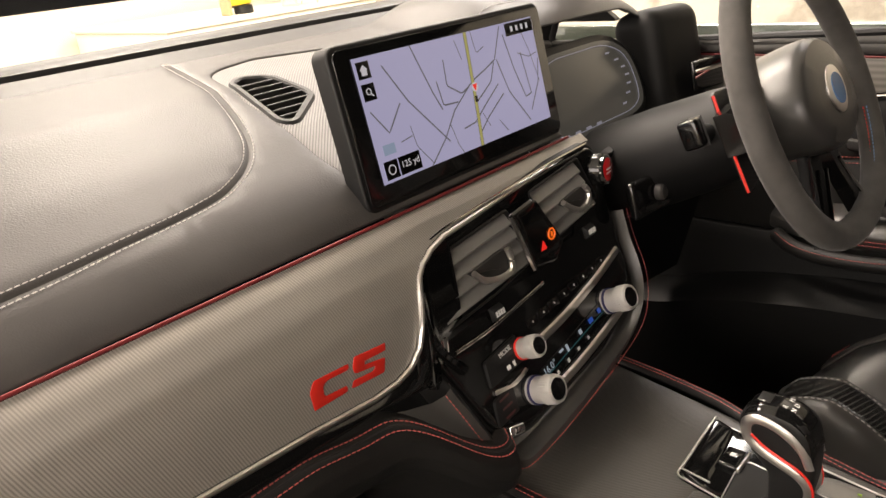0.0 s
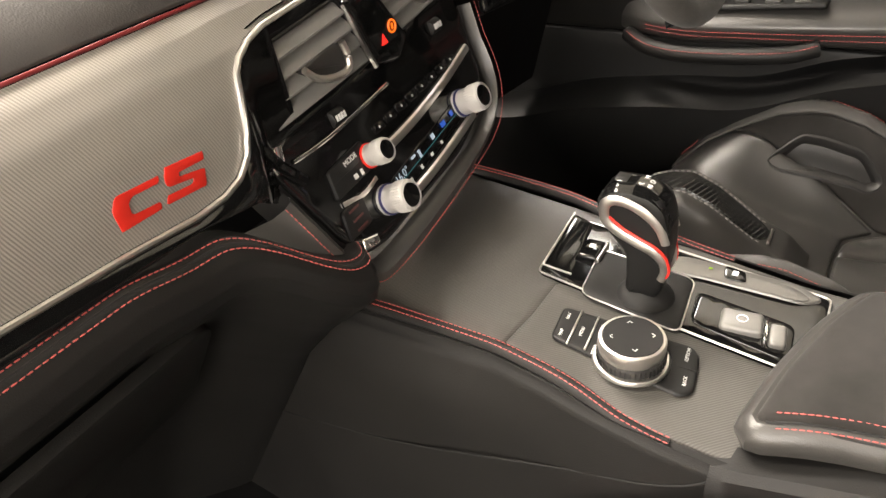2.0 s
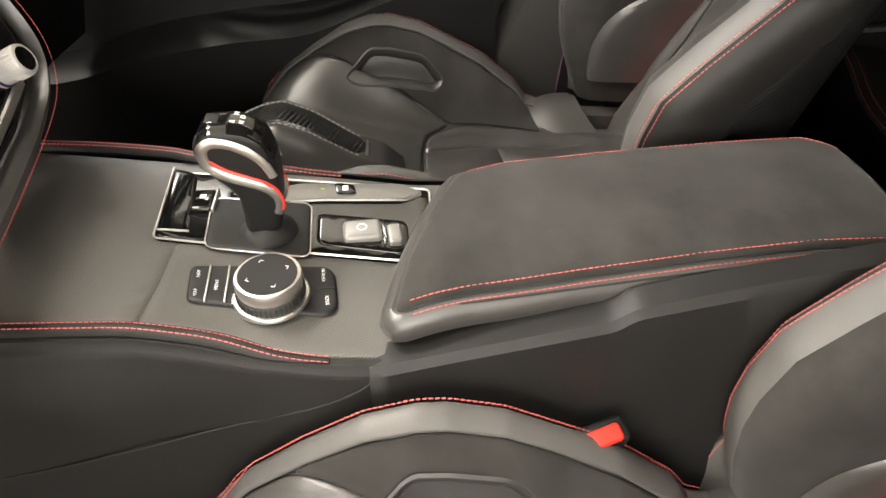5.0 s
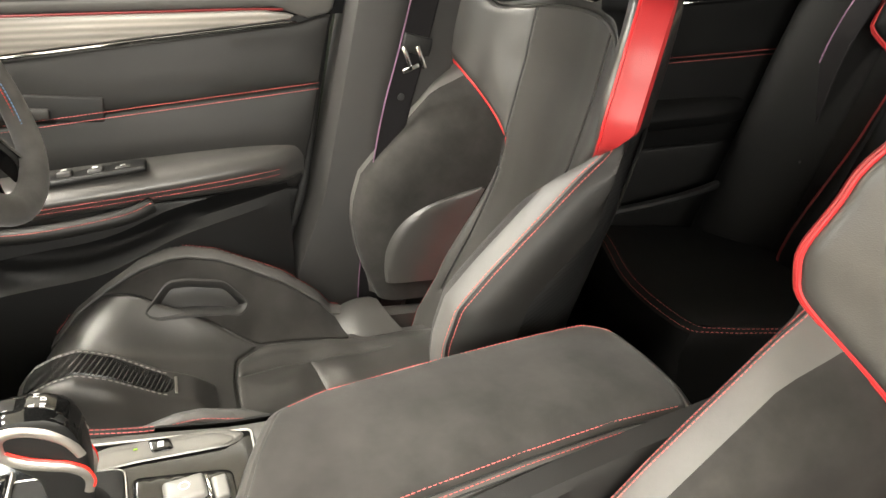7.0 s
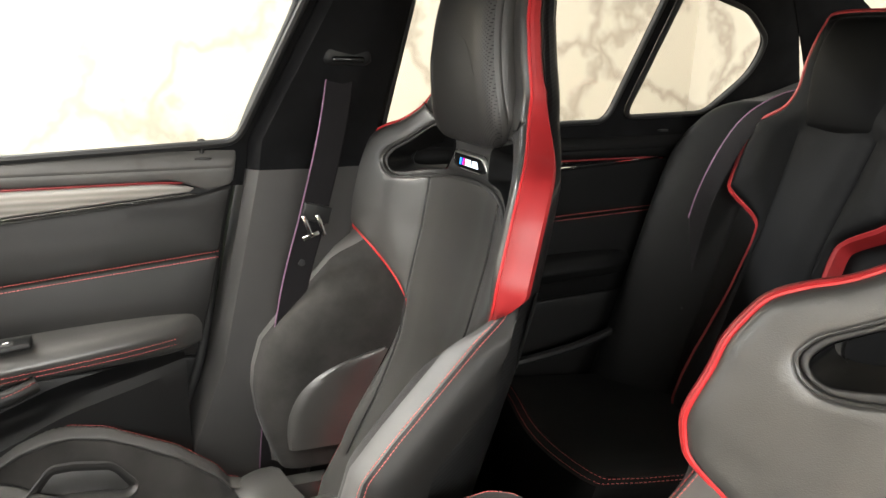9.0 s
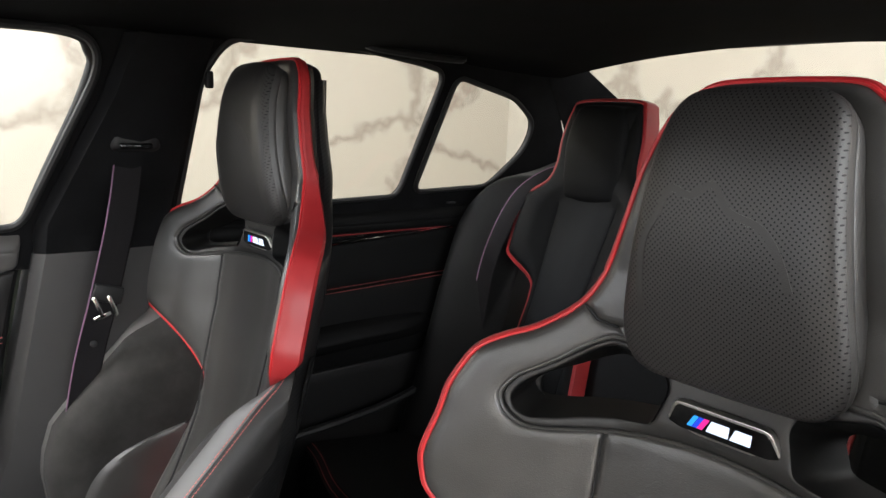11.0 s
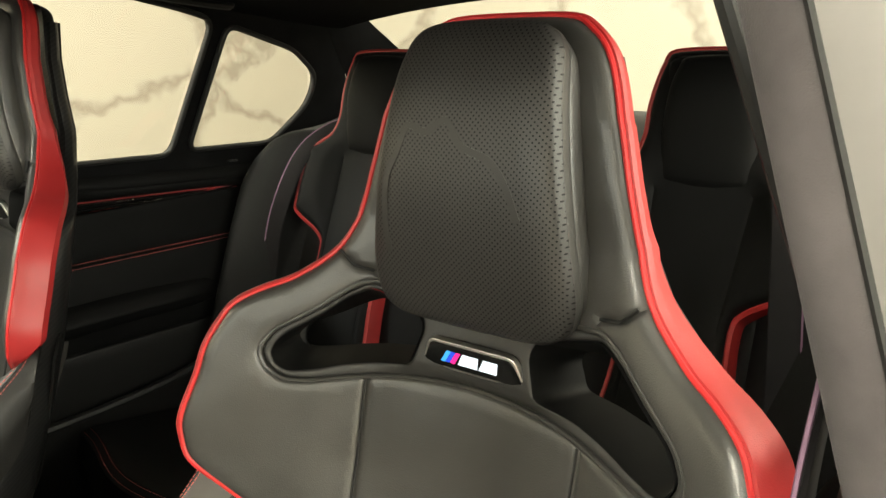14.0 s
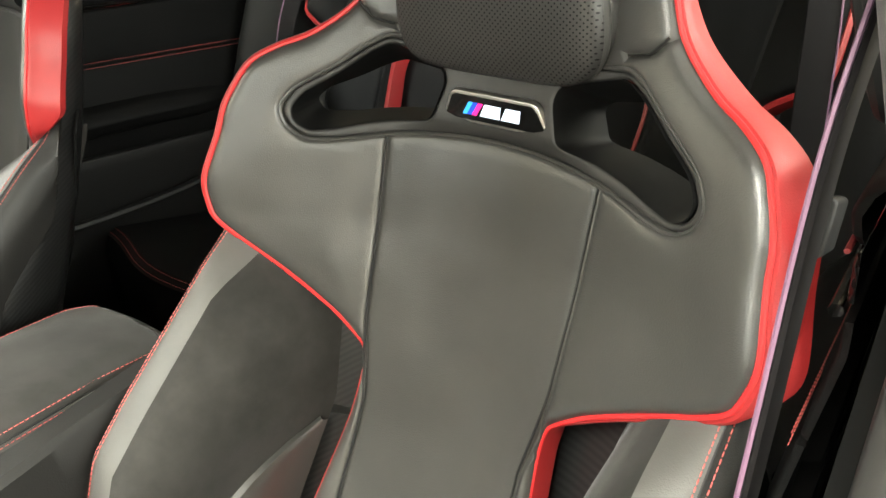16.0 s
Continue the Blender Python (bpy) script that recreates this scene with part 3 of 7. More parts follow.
# roof lining, with the header over the rear glass
def roof_fn(u, v):
    x = (u - 0.5) * 1.16
    y = -0.26 - 1.70 * v
    z = 1.388 - 0.055 * (x / 0.58) ** 2 - 0.03 * sm(y, -0.6, -0.26) - 0.012 * sm(-y, 1.5, 1.95)
    return (x, y, z)


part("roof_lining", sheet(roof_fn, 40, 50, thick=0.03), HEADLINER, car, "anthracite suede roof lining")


# ---- sides of the cabin ----
BELT = 0.975
FRONT_WIN = [(0.36, 0.926), (-0.366, 0.957), (-0.72, 0.974), (-0.762, 0.978), (-0.862, 1.225), (-0.866, 1.262), (-0.850, 1.288), (-0.815, 1.297), (-0.55, 1.292), (-0.25, 1.262), (0.02, 1.19), (0.30, 1.04)]
REAR_WIN = [(-1.022, 0.984), (-1.543, 0.998), (-1.580, 1.282), (-1.50, 1.296), (-1.35, 1.312), (-1.16, 1.318), (-1.075, 1.306), (-1.038, 1.245)]
REAR_QUARTER = [(-1.586, 1.006), (-1.826, 1.014), (-1.908, 1.100), (-1.918, 1.145), (-1.910, 1.184), (-1.82, 1.236), (-1.618, 1.276)]


def in_poly(y, z, poly):
    inside = False
    for (ay, az), (by, bz) in zip(poly, poly[1:] + poly[:1]):
        if (az > z) != (bz > z) and y < (by - ay) * (z - az) / (bz - az) + ay:
            inside = not inside
    return inside


def side_panel(s, outline, openings, mat, name, parent, label="", inset=0.0):
    """Lining of the cabin side, with window openings cut out."""
    surf = lambda y, z: (Vector((s * (side_x(z) + inset), y, z)), Vector((-s, 0, -0.2)))
    bm = pad(outline, surf, 0.03, openings, (), 0.004, 0.006)
    return part(name, bm, mat, parent, label)


def rim(s, poly, r, mat, parent, name="window_seal", out=0.0):
    pts = [(s * (side_x(z) + out), y, z) for y, z in soften(poly, 0.03, 5)]
    return part(name, tube(pts, r, 8, True, up=(1, 0, 0)), mat, parent)


for s in (1, -1):
    wins = [soften(w, 0.03, 5) for w in ([FRONT_WIN, REAR_WIN, REAR_QUARTER] if s > 0 else [REAR_WIN, REAR_QUARTER])]
    y1 = 0.42 if s > 0 else -1.0
    lining = [(-2.24, 0.90), (y1, 0.90), (y1, 1.03), (0.05 if s > 0 else y1, 1.24 if s > 0 else 1.3), (-0.3 if s > 0 else y1 - 0.005, 1.345), (-1.915, 1.345), (-2.00, 1.22), (-2.14, 1.05)]
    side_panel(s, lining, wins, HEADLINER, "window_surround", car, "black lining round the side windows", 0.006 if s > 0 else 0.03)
    rim(s, REAR_WIN, 0.006, RUBBER, car)
    rim(s, REAR_QUARTER, 0.006, RUBBER, car)
    if s > 0:
        rim(s, FRONT_WIN, 0.007, RUBBER, car)
    for poly in ([FRONT_WIN] if s > 0 else []) + [REAR_WIN, REAR_QUARTER]:
        bm = bmesh.new()
        bm.faces.new([bm.verts.new((s * (side_x(z) + 0.022), y, z)) for y, z in poly])
        pane = part("window_pane", bm, GLASS, car, "clear side window glass", flat=True)
        pane.visible_shadow = False
    # bulkhead under the belt, sill
    part("side_sill", rbox(0.16, 3.0, 0.16, 0.03, 4, (s * 0.80, -1.0, 0.26)), PLASTIC, car)
    part("outer_side", rbox(0.03, 1.3 if s < 0 else 2.9, 0.72, 0.01, 2, (s * 0.90, -1.60 if s < 0 else -0.9, 0.58)), CAR_PAINT, car)


# B pillars
def b_pillar(s, mat_up, name_label, off):
    rows = []
    for z, ya, yb_ in ((0.20, -0.600, -0.86), (0.437, -0.645, -0.90), (0.587, -0.702, -0.93), (0.93, -0.775, -1.00), (0.98, -0.780, -1.02), (1.20, -0.872, -1.035), (1.30, -0.90, -1.05)):
        x = side_x(z) + off
        if s > 0:
            rows.append([(x + 0.05, ya, z), (x - 0.004, ya - 0.002, z), (x - 0.022, ya - 0.018, z), (x - 0.030, (ya + yb_) / 2, z),
                         (x - 0.022, yb_ + 0.018, z), (x - 0.004, yb_ + 0.002, z), (x + 0.05, yb_, z)])
        else:
            xe = 0.640 + 0.345 * (1.224 - max(z, 1.0)) + 0.20 * (1.0 - min(max(z, 0.90), 1.0))
            yn = interp(z, [0.20, 0.437, 0.587, 0.93, 1.30], [-0.645, -0.69, -0.75, -0.83, -0.845])
            rows.append([tuple(q) for q in spline([(-xe - a_, yn + b_, z) for a_, b_ in ((0.20, 0.035), (0.11, 0.02), (0.05, 0.010), (0.018, 0.003), (0.004, -0.005), (0.0, -0.016), (0.003, -0.045), (0.02, -0.08), (0.09, -0.09), (0.20, -0.09))], 34)])
    if s < 0:
        split = [r[10] for r in rows]
        part("door_jamb", loft([r[:11] for r in rows], closed=False), JAMB, car, "pale door jamb outside the pillar trim")
        part("jamb_seam", tube(spline(split, 40), 0.0016, 6), RUBBER, car, "dark seam of the pillar trim")
        rows = [r[10:] for r in rows]
    lower = loft(rows[:4], closed=s > 0)
    upper = loft(rows[3:], closed=s > 0)
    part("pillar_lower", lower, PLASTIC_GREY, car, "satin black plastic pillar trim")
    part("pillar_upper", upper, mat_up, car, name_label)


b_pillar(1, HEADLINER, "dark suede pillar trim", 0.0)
# near pillar trim: light from the open door is painted in
b_pillar(-1, SUEDE_DOOR_LIT, "suede pillar trim, coloured lighter for the open door's light", 0.088)

# rear glass, shelf and bulkhead
def rear_glass_fn(u, v):
    x = (u - 0.5) * (1.16 - 0.10 * v)
    z = 1.365 - 0.275 * v
    return (x, -1.955 - (1.365 - z) * 1.6 - 0.05 * (1 - (2 * u - 1) ** 2), z)


pane = part("rear_window", sheet(rear_glass_fn, 16, 8), GLASS, car, "clear rear window")
pane.visible_shadow = False
part("rear_header", rbox(1.2, 0.10, 0.03, 0.012, 3, (0, -1.955, 1.385)), HEADLINER, car)
notch = soften([(-0.25, 0.0), (0.18, 0.0), (0.165, -0.014), (0.15, -0.016), (-0.22, -0.016), (-0.235, -0.014)], 0.006)
part("sensor_strip", prism(notch, 0.03, 0.002, 2, pose(0, -1.985, 1.362)), PLASTIC, car, "black plastic strip over the rear window")
for s in (1, -1):
    rows = []
    for k in range(13):
        v = k / 12
        a = Vector(rear_glass_fn(0.5 + s * interp(v, [0, 0.16, 0.5, 1], [0.44, 0.478, 0.47, 0.46]), v))
        b_ = Vector((s * (side_x(1.345 - 0.33 * v) + 0.004), -1.86 - 0.34 * v, 1.345 - 0.33 * v))
        rows.append([a + Vector((s * 0.02, -0.03, 0)), a, a.lerp(b_, 0.35), a.lerp(b_, 0.7), b_])
    part("rear_pillar", loft(rows, closed=False), HEADLINER, car, "dark suede rear pillar lining")


def shelf_fn(u, v):
    x = (u - 0.5) * 1.30
    return (x, -1.90 - 0.56 * v, 1.045 + 0.045 * sm(v, 0.0, 0.5) + 0.02 * v)


part("parcel_shelf", sheet(shelf_fn, 20, 14, thick=0.02), SUEDE, car, "charcoal suede parcel shelf")

# cabin floor, tunnel and bulkheads
part("cabin_floor", rbox(1.50, 2.9, 0.04, 0.0, 1, (0, -0.75, 0.19)), CARPET, car, "black carpet")
part("front_bulkhead", rbox(1.46, 0.04, 0.80, 0.0, 1, (0, 0.62, 0.60)), CARPET, car)
part("rear_bulkhead", rbox(1.46, 0.04, 0.90, 0.0, 1, (0, -2.10, 0.62)), CARPET, car)

# windscreen with its pillars
def screen_fn(u, v):
    x = (u - 0.5) * (1.40 - 0.22 * v)
    return (x, 0.45 - 0.72 * v - 0.05 * (2 * u - 1) ** 2, 1.052 + 0.30 * v)


pane = part("windscreen", sheet(screen_fn, 16, 8), GLASS, car, "clear windscreen glass")
pane.visible_shadow = False
for s in (1, -1):
    part("windscreen_pillar", tube(spline([(s * 0.70, 0.55, 1.05), (s * 0.64, 0.25, 1.17), (s * 0.58, -0.05, 1.28), (s * 0.55, -0.35, 1.31)], 16), 0.035, 10), HEADLINER, car)
part("windscreen_cowl", rbox(1.42, 0.10, 0.03, 0.01, 2, (0, 0.47, 1.040)), PLASTIC, car)
part("bonnet", sheet(lambda u, v: ((u - 0.5) * 1.70, 0.55 + 1.25 * v, 0.985 - 0.06 * v - 0.10 * v ** 3 - 0.06 * (2 * u - 1) ** 4), 20, 12, thick=0.02), CAR_PAINT, car, "dark painted bonnet beyond the windscreen")

# rubber seal of the open door frame, and grab handles
for s in (1, -1):
    if s > 0:
        pts = spline([(side_x(z) + 0.030, y, z) for z, y in ((0.30, -0.588), (0.437, -0.628), (0.587, -0.686), (0.93, -0.758), (1.20, -0.853), (1.27, -0.860), (1.30, -0.80), (1.295, -0.5))], 60)
        part("door_seal", tube(pts, 0.010, 10), RUBBER, car, "black rubber door seal")
    handle = spline([(s * 0.535, -1.34, 1.322), (s * 0.515, -1.36, 1.312), (s * 0.505, -1.46, 1.306), (s * 0.510, -1.57, 1.306), (s * 0.53, -1.59, 1.318)], 24)
    part("grab_handle", tube(handle, 0.008, 8), PLASTIC, car, "black roof grab handle")
    if s < 0:
        continue
    hook = rbox(0.012, 0.014, 0.03, 0.004, 3, (s * (side_x(1.235) - 0.012), -1.046, 1.235))
    part("coat_hook", hook, PLASTIC, car)


# ---- front seat belts ----
def seat_belt(s, x0, lab):
    belt = thing("seat_belt", lab, "seat belt", (s * x0, -0.92, 1.12), "front seat belts")
    path = spline([(s * (x0 - 0.012), -0.925, 1.125), (s * (x0 - 0.014), -0.905, 1.0), (s * (x0 - 0.010), -0.872, 0.86), (s * (x0 + 0.005), -0.835, 0.70), (s * (x0 + 0.02), -0.80, 0.45), (s * (x0 + 0.03), -0.79, 0.26)], 40)
    if s < 0:
        path = spline([(s * (x0 - 0.012), -0.925, 1.125), (s * (x0 - 0.020), -0.905, 1.0), (s * (x0 - 0.0155), -0.880, 0.86), (s * (x0 - 0.012), -0.865, 0.70), (s * (x0 - 0.008), -0.85, 0.45), (s * (x0 - 0.006), -0.84, 0.26)], 40)
    rows = []
    for p in path:
        rows.append([p + Vector((s * 0.002 * c, 0.024 * d, 0.004 * d)) for c, d in ((0, 1), (-1, 0.9), (-1, -0.9), (0, -1), (1, -0.9), (1, 0.9))])
    part("strap", loft(rows), WEBBING, belt, "black woven strap")
    part("edge_thread", tube([p + Vector((-s * 0.002, 0.0235, 0.004)) for p in path], 0.0013, 5), BELT_EDGE, belt, "violet thread along the strap")
    guide = part("guide", rbox(0.030, 0.085, 0.055, 0.012, 4, (s * (x0 - 0.020), -0.928, 1.135), (0, 0, 0)), PLASTIC, belt, "black belt guide")
    part("slot", rbox(0.012, 0.055, 0.010, 0.004, 3, (s * (x0 - 0.036), -0.926, 1.118)), GLOSS, guide)
    up, back = (0.0, 0.0) if s > 0 else (0.082, -0.078)
    tongue = part("tongue", rbox(0.008, 0.050, 0.030, 0.003, 3, (s * (x0 - 0.020), -0.874 + back, 0.862 + up), (15, 0, 0)), PLASTIC, belt)
    for k in (-1, 1):
        part("plate", rbox(0.003, 0.007, 0.040, 0.001, 2, (s * (x0 - 0.026), -0.868 + back + 0.012 * k, 0.842 + up), (-20, 0, 0)), CHROME, tongue, "bright steel tongue")
    part("plate", rbox(0.003, 0.030, 0.008, 0.001, 2, (s * (x0 - 0.026), -0.862 + back, 0.825 + up), (-20, 0, 0)), CHROME, tongue, "bright steel tongue")
    part("stop_button", lathe([(0, 0), (0.006, 0.001), (0.006, 0.003), (0, 0.004)], 16, Matrix.Translation((s * (x0 - 0.014), -0.848, 0.775)) @ pose(0, 0, 0, 0, -90 * s, 0)), RUBBER, belt)
    return belt


seat_belt(1, 0.640, "black seat belt with violet edge on the far door pillar")
seat_belt(-1, 0.708, "black seat belt with violet edge on the near door pillar")


# ---- dashboard ----
DASH_Y = [-0.018, -0.008, 0.0, 0.012, 0.03, 0.10, 0.20, 0.40, 0.62]
DASH_H = [0.902, 0.916, 0.925, 0.936, 0.95, 0.985, 1.02, 1.050, 1.058]


def dash_top(y):
    return interp(y, DASH_Y, DASH_H)


dash = thing("dashboard", "black leather dashboard with stitched seams and woven metal trim", "dashboard", (0, 0, 0.6))


def dash_pt(x, y):
    hood = 0.040 * sm(x, 0.17, 0.28) * (1 - sm(x, 0.56, 0.66)) * sm(y, 0.02, 0.14) * (1 - sm(y, 0.24, 0.45))
    return (x, y, dash_top(y) - 0.02 * (abs(x) / 0.7) ** 6 + hood)


dsurf = lambda x, y: normal_of(dash_pt, x, y, (0, 0, 1))
SEW = [(q.x, q.y) for q in spline([(-0.70, 0.022, 0), (-0.471, 0.028, 0), (-0.386, 0.034, 0), (-0.306, 0.042, 0), (-0.264, 0.053, 0), (-0.225, 0.078, 0), (-0.200, 0.119, 0), (-0.176, 0.197, 0), (-0.154, 0.319, 0), (-0.152, 0.333, 0)], 120)]
GRILLE = [(-0.142, 0.258), (-0.120, 0.276), (-0.06, 0.290), (0.04, 0.268), (0.06, 0.10), (0.0, 0.03), (-0.155, 0.012), (-0.163, 0.05), (-0.160, 0.16)]
top_outline = [(-0.70, -0.016), (0.165, -0.016), (0.185, 0.07), (0.24, 0.105), (0.54, 0.105), (0.60, 0.07), (0.70, 0.02), (0.70, 0.335), (-0.70, 0.335)]
part("dash_top", pad(top_outline, dsurf, 0.016, [soften(GRILLE, 0.012)], [SEW], 0.002, 0.003, groove=0.003, width=0.0026), DASH_SKIN, dash, "black grained leather upper dash")
for off in (-0.0045, 0.0045):
    pts = []
    for a, b in offset_run(SEW, off, False):
        q, n = dsurf(a, b)
        pts.append(Vector(q) + n * 0.0006)
    part("seam_thread", stitch(pts), THREAD_GREY, dash, "pale grey stitching")
part("defroster_strip", sheet(lambda u, v: (1.4 * (u - 0.5), 0.337 + 0.060 * v, dash_top(0.337 + 0.060 * v) - 0.006 + 0.004 * v), 20, 4, thick=0.01), PLASTIC, dash, "matt black strip at the windscreen base")
cross = [Vector(dash_pt(x, 0.155 + 0.02 * math.sin(x * 4))) + Vector((0, 0, 0.001)) for x in np.linspace(0.20, 0.66, 60)]
part("seam_thread", stitch(cross), THREAD_GREY, dash, "pale grey stitching")

# woven speaker cover with the small air vent
grille_surf = lambda x, y: (Vector(dash_pt(x, y)) + Vector((0, 0, -0.002)), Vector((0, 0, 1)))
VENT = soften([(-0.141, 0.212), (-0.152, 0.118), (-0.143, 0.112), (-0.088, 0.150), (-0.086, 0.160), (-0.100, 0.212), (-0.122, 0.224)], 0.008)
cover = part("speaker_cover", pad(soften(GRILLE, 0.012), grille_surf, 0.012, [VENT], (), 0.002, 0.002), SPEAKER, dash, "woven metal speaker cover")
part("vent_rim", band(resample(VENT, 0.004), True, grille_surf, [(-0.001, -0.02), (-0.001, 0.001), (0.001, 0.003), (0.006, 0.003), (0.008, 0.0)]), PLASTIC, cover, "black rim of the air vent")
for k in range(7):
    y = 0.128 + 0.0125 * k
    xs = [x for x in np.linspace(-0.16, -0.08, 81) if in_poly(x, y, VENT)]
    if len(xs) > 3:
        a, b = Vector(dash_pt(xs[0], y)), Vector(dash_pt(xs[-1], y))
        m = (a + b) / 2
        part("slat", rbox((b - a).length, 0.0022, 0.016, 0.0008, 2, (m.x, m.y, m.z - 0.008), (35, 0, 0)), PLASTIC_GREY, cover)
part("vent_floor", rbox(0.08, 0.13, 0.004, 0, 1, (-0.118, 0.165, 0.972), (16, 0, 0)), RUBBER, cover)

TRIM_PROFILE = [(-0.020, 0.900), (-0.034, 0.890), (-0.052, 0.868), (-0.064, 0.840), (-0.070, 0.812), (-0.072, 0.786), (-0.073, 0.76)]


def trim_bottom(x):
    """Height of the chrome line under the trim panel."""
    return interp(x, [-0.70, -0.43, -0.31, -0.245, -0.215, -0.195, -0.180, -0.170, -0.163, -0.156, -0.146, -0.13, -0.105, 0.10, 0.17],
                  [0.797, 0.790, 0.781, 0.774, 0.775, 0.781, 0.795, 0.820, 0.842, 0.855, 0.864, 0.871, 0.876, 0.889, 0.892])


def trim_y(z):
    return interp(z, [p[1] for p in TRIM_PROFILE[::-1]], [p[0] for p in TRIM_PROFILE[::-1]])


def trim_fn(u, v):
    x = -0.70 + 0.90 * u
    z = 0.900 + (trim_bottom(x) - 0.900) * v
    return (x, trim_y(z), z)


part("trim_panel", sheet(trim_fn, 240, 24), TRIM, dash, "dark woven metal-look trim panel")
xs = np.linspace(-0.70, 0.17, 120)
part("red_piping", tube([(x, -0.0205, 0.9025) for x in xs], 0.0017, 6), RED_DARK, dash, "dark red piping")
curve = [(x, trim_bottom(x)) for x in np.concatenate((np.linspace(-0.70, -0.25, 50), np.linspace(-0.245, -0.10, 80), np.linspace(-0.09, 0.17, 30)))]
part("chrome_line", tube([(x, trim_y(z) - 0.003, z - 0.002) for x, z in curve], 0.0029, 8), SATIN, dash, "bright chrome line")


def strip_fn(u, v):
    x = -0.70 + 0.60 * u
    z = trim_bottom(x) - 0.003
    low = interp(x, [-0.70, -0.25, -0.19, -0.16, -0.13, -0.10], [0.780, 0.766, 0.755, 0.735, 0.74, 0.75])
    w = z + (low - z) * v
    return (x, trim_y(z) - 0.002 - 0.010 * math.sin(v * 1.6), w)


part("gloss_strip", sheet(strip_fn, 140, 10), GLOSS, dash, "piano black strip under the trim")

LOWER = [(-0.066, 0.770), (-0.080, 0.768), (-0.090, 0.761), (-0.097, 0.748), (-0.098, 0.732), (-0.092, 0.716), (-0.070, 0.695), (-0.030, 0.660), (0.02, 0.60), (0.10, 0.45), (0.20, 0.25)]


def lower_pt(x, v):
    k = v * (len(LOWER) - 1)
    i = min(int(k), len(LOWER) - 2)
    f = k - i
    y, z = [a + (b - a) * f for a, b in zip(LOWER[i], LOWER[i + 1])]
    drop = 0.012 * sm(x, -0.34, -0.26) + 0.082 * sm(x, -0.25, -0.125)
    return (x, y - 0.042 * sm(x, -0.27, -0.13) + 0.09 * sm(x, -0.125, -0.06), z - 0.020 * (x + 0.34) - drop)


part("lower_dash", sheet(lambda u, v: lower_pt(-0.70 + 0.645 * u, v), 100, 60), LEATHER_MATT_SHADE, dash, "black leather lower dash with red double seam")
for v in (0.125, 0.215):
    pts = [Vector(lower_pt(x, v)) + Vector((0, -0.0008, 0.0006)) for x in np.linspace(-0.70, -0.085, 110)]
    part("seam_thread", stitch(pts, up=(0, -1, 0.6)), THREAD_RED, dash, "red stitching")
pts = [Vector(lower_pt(x, 0.170)) + Vector((0, 0.0004, -0.0004)) for x in np.linspace(-0.70, -0.085, 90)]
part("seam_crease", tube(pts, 0.0012, 6), RUBBER, dash, "dark sewn crease")
# glove box line
part("glove_box_lid", prism(rounded(0.40, 0.16, 0.03), 0.012, 0.004, 2, Matrix.Translation((-0.45, -0.020, 0.60)) @ Euler((radians(32), 0, 0)).to_matrix().to_4x4()), LEATHER_MATT_SHADE, dash, "leather glove box lid")


def mark(cx, cz, w, h, y=0.0):
    return [(cx - w / 2, cz - h / 2), (cx + w / 2, cz - h / 2), (cx + w / 2, cz + h / 2), (cx - w / 2, cz + h / 2)]


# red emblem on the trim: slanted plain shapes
def emblem(poly, name):
    surf = lambda x, z: (Vector((x, trim_y(z) - 0.0012, z)), Vector((0, -1, 0.2)))
    part(name, pad(poly, surf, 0.006, (), (), 0.0006), RED_PAINT, dash, "red printed emblem")


emblem([(-0.306, 0.7955), (-0.307, 0.8125), (-0.300, 0.8205), (-0.262, 0.8175), (-0.2635, 0.8125), (-0.2885, 0.8145), (-0.293, 0.811), (-0.2935, 0.8025), (-0.268, 0.7995), (-0.270, 0.794)], "emblem_bracket")
emblem([(-0.2545, 0.820), (-0.218, 0.816), (-0.220, 0.8095), (-0.245, 0.8115), (-0.2465, 0.8085), (-0.222, 0.8035), (-0.2255, 0.790), (-0.265, 0.794), (-0.262, 0.8005), (-0.237, 0.7975), (-0.2345, 0.8010), (-0.2585, 0.8055), (-0.2595, 0.8125)], "emblem_bend")

# ---- display ----
disp = thing("centre_display", "wide free-standing navigation display in a black frame", "display", (0, 0.01, 0.92))
SCR = Matrix.Translation((0.003, 0.007, 0.991)) @ Euler((radians(-11), 0, 0)).to_matrix().to_4x4()
part("case", place(prism(rounded(0.336, 0.160, 0.012), 0.022, 0.003, 3), SCR @ pose(0, -0.004, -0.004)), PLASTIC, disp, "black display case")
part("stand", place(rbox(0.22, 0.05, 0.05, 0.01, 3), SCR @ pose(0, 0.03, -0.085)), PLASTIC, disp)
part("bezel", place(prism(rounded(0.326, 0.150, 0.009), 0.004, 0.001, 2), SCR @ pose(0, -0.0065, -0.004)), GLOSS, disp, "glossy black display front")
SW, SH = 0.286, 0.121
picture = part("map_picture", place(prism(mark(0, 0, SW, SH), 0.001), SCR @ pose(0, -0.0080, 0.0)), MAP_BASE, disp, "pale lilac lit street map", flat=True)


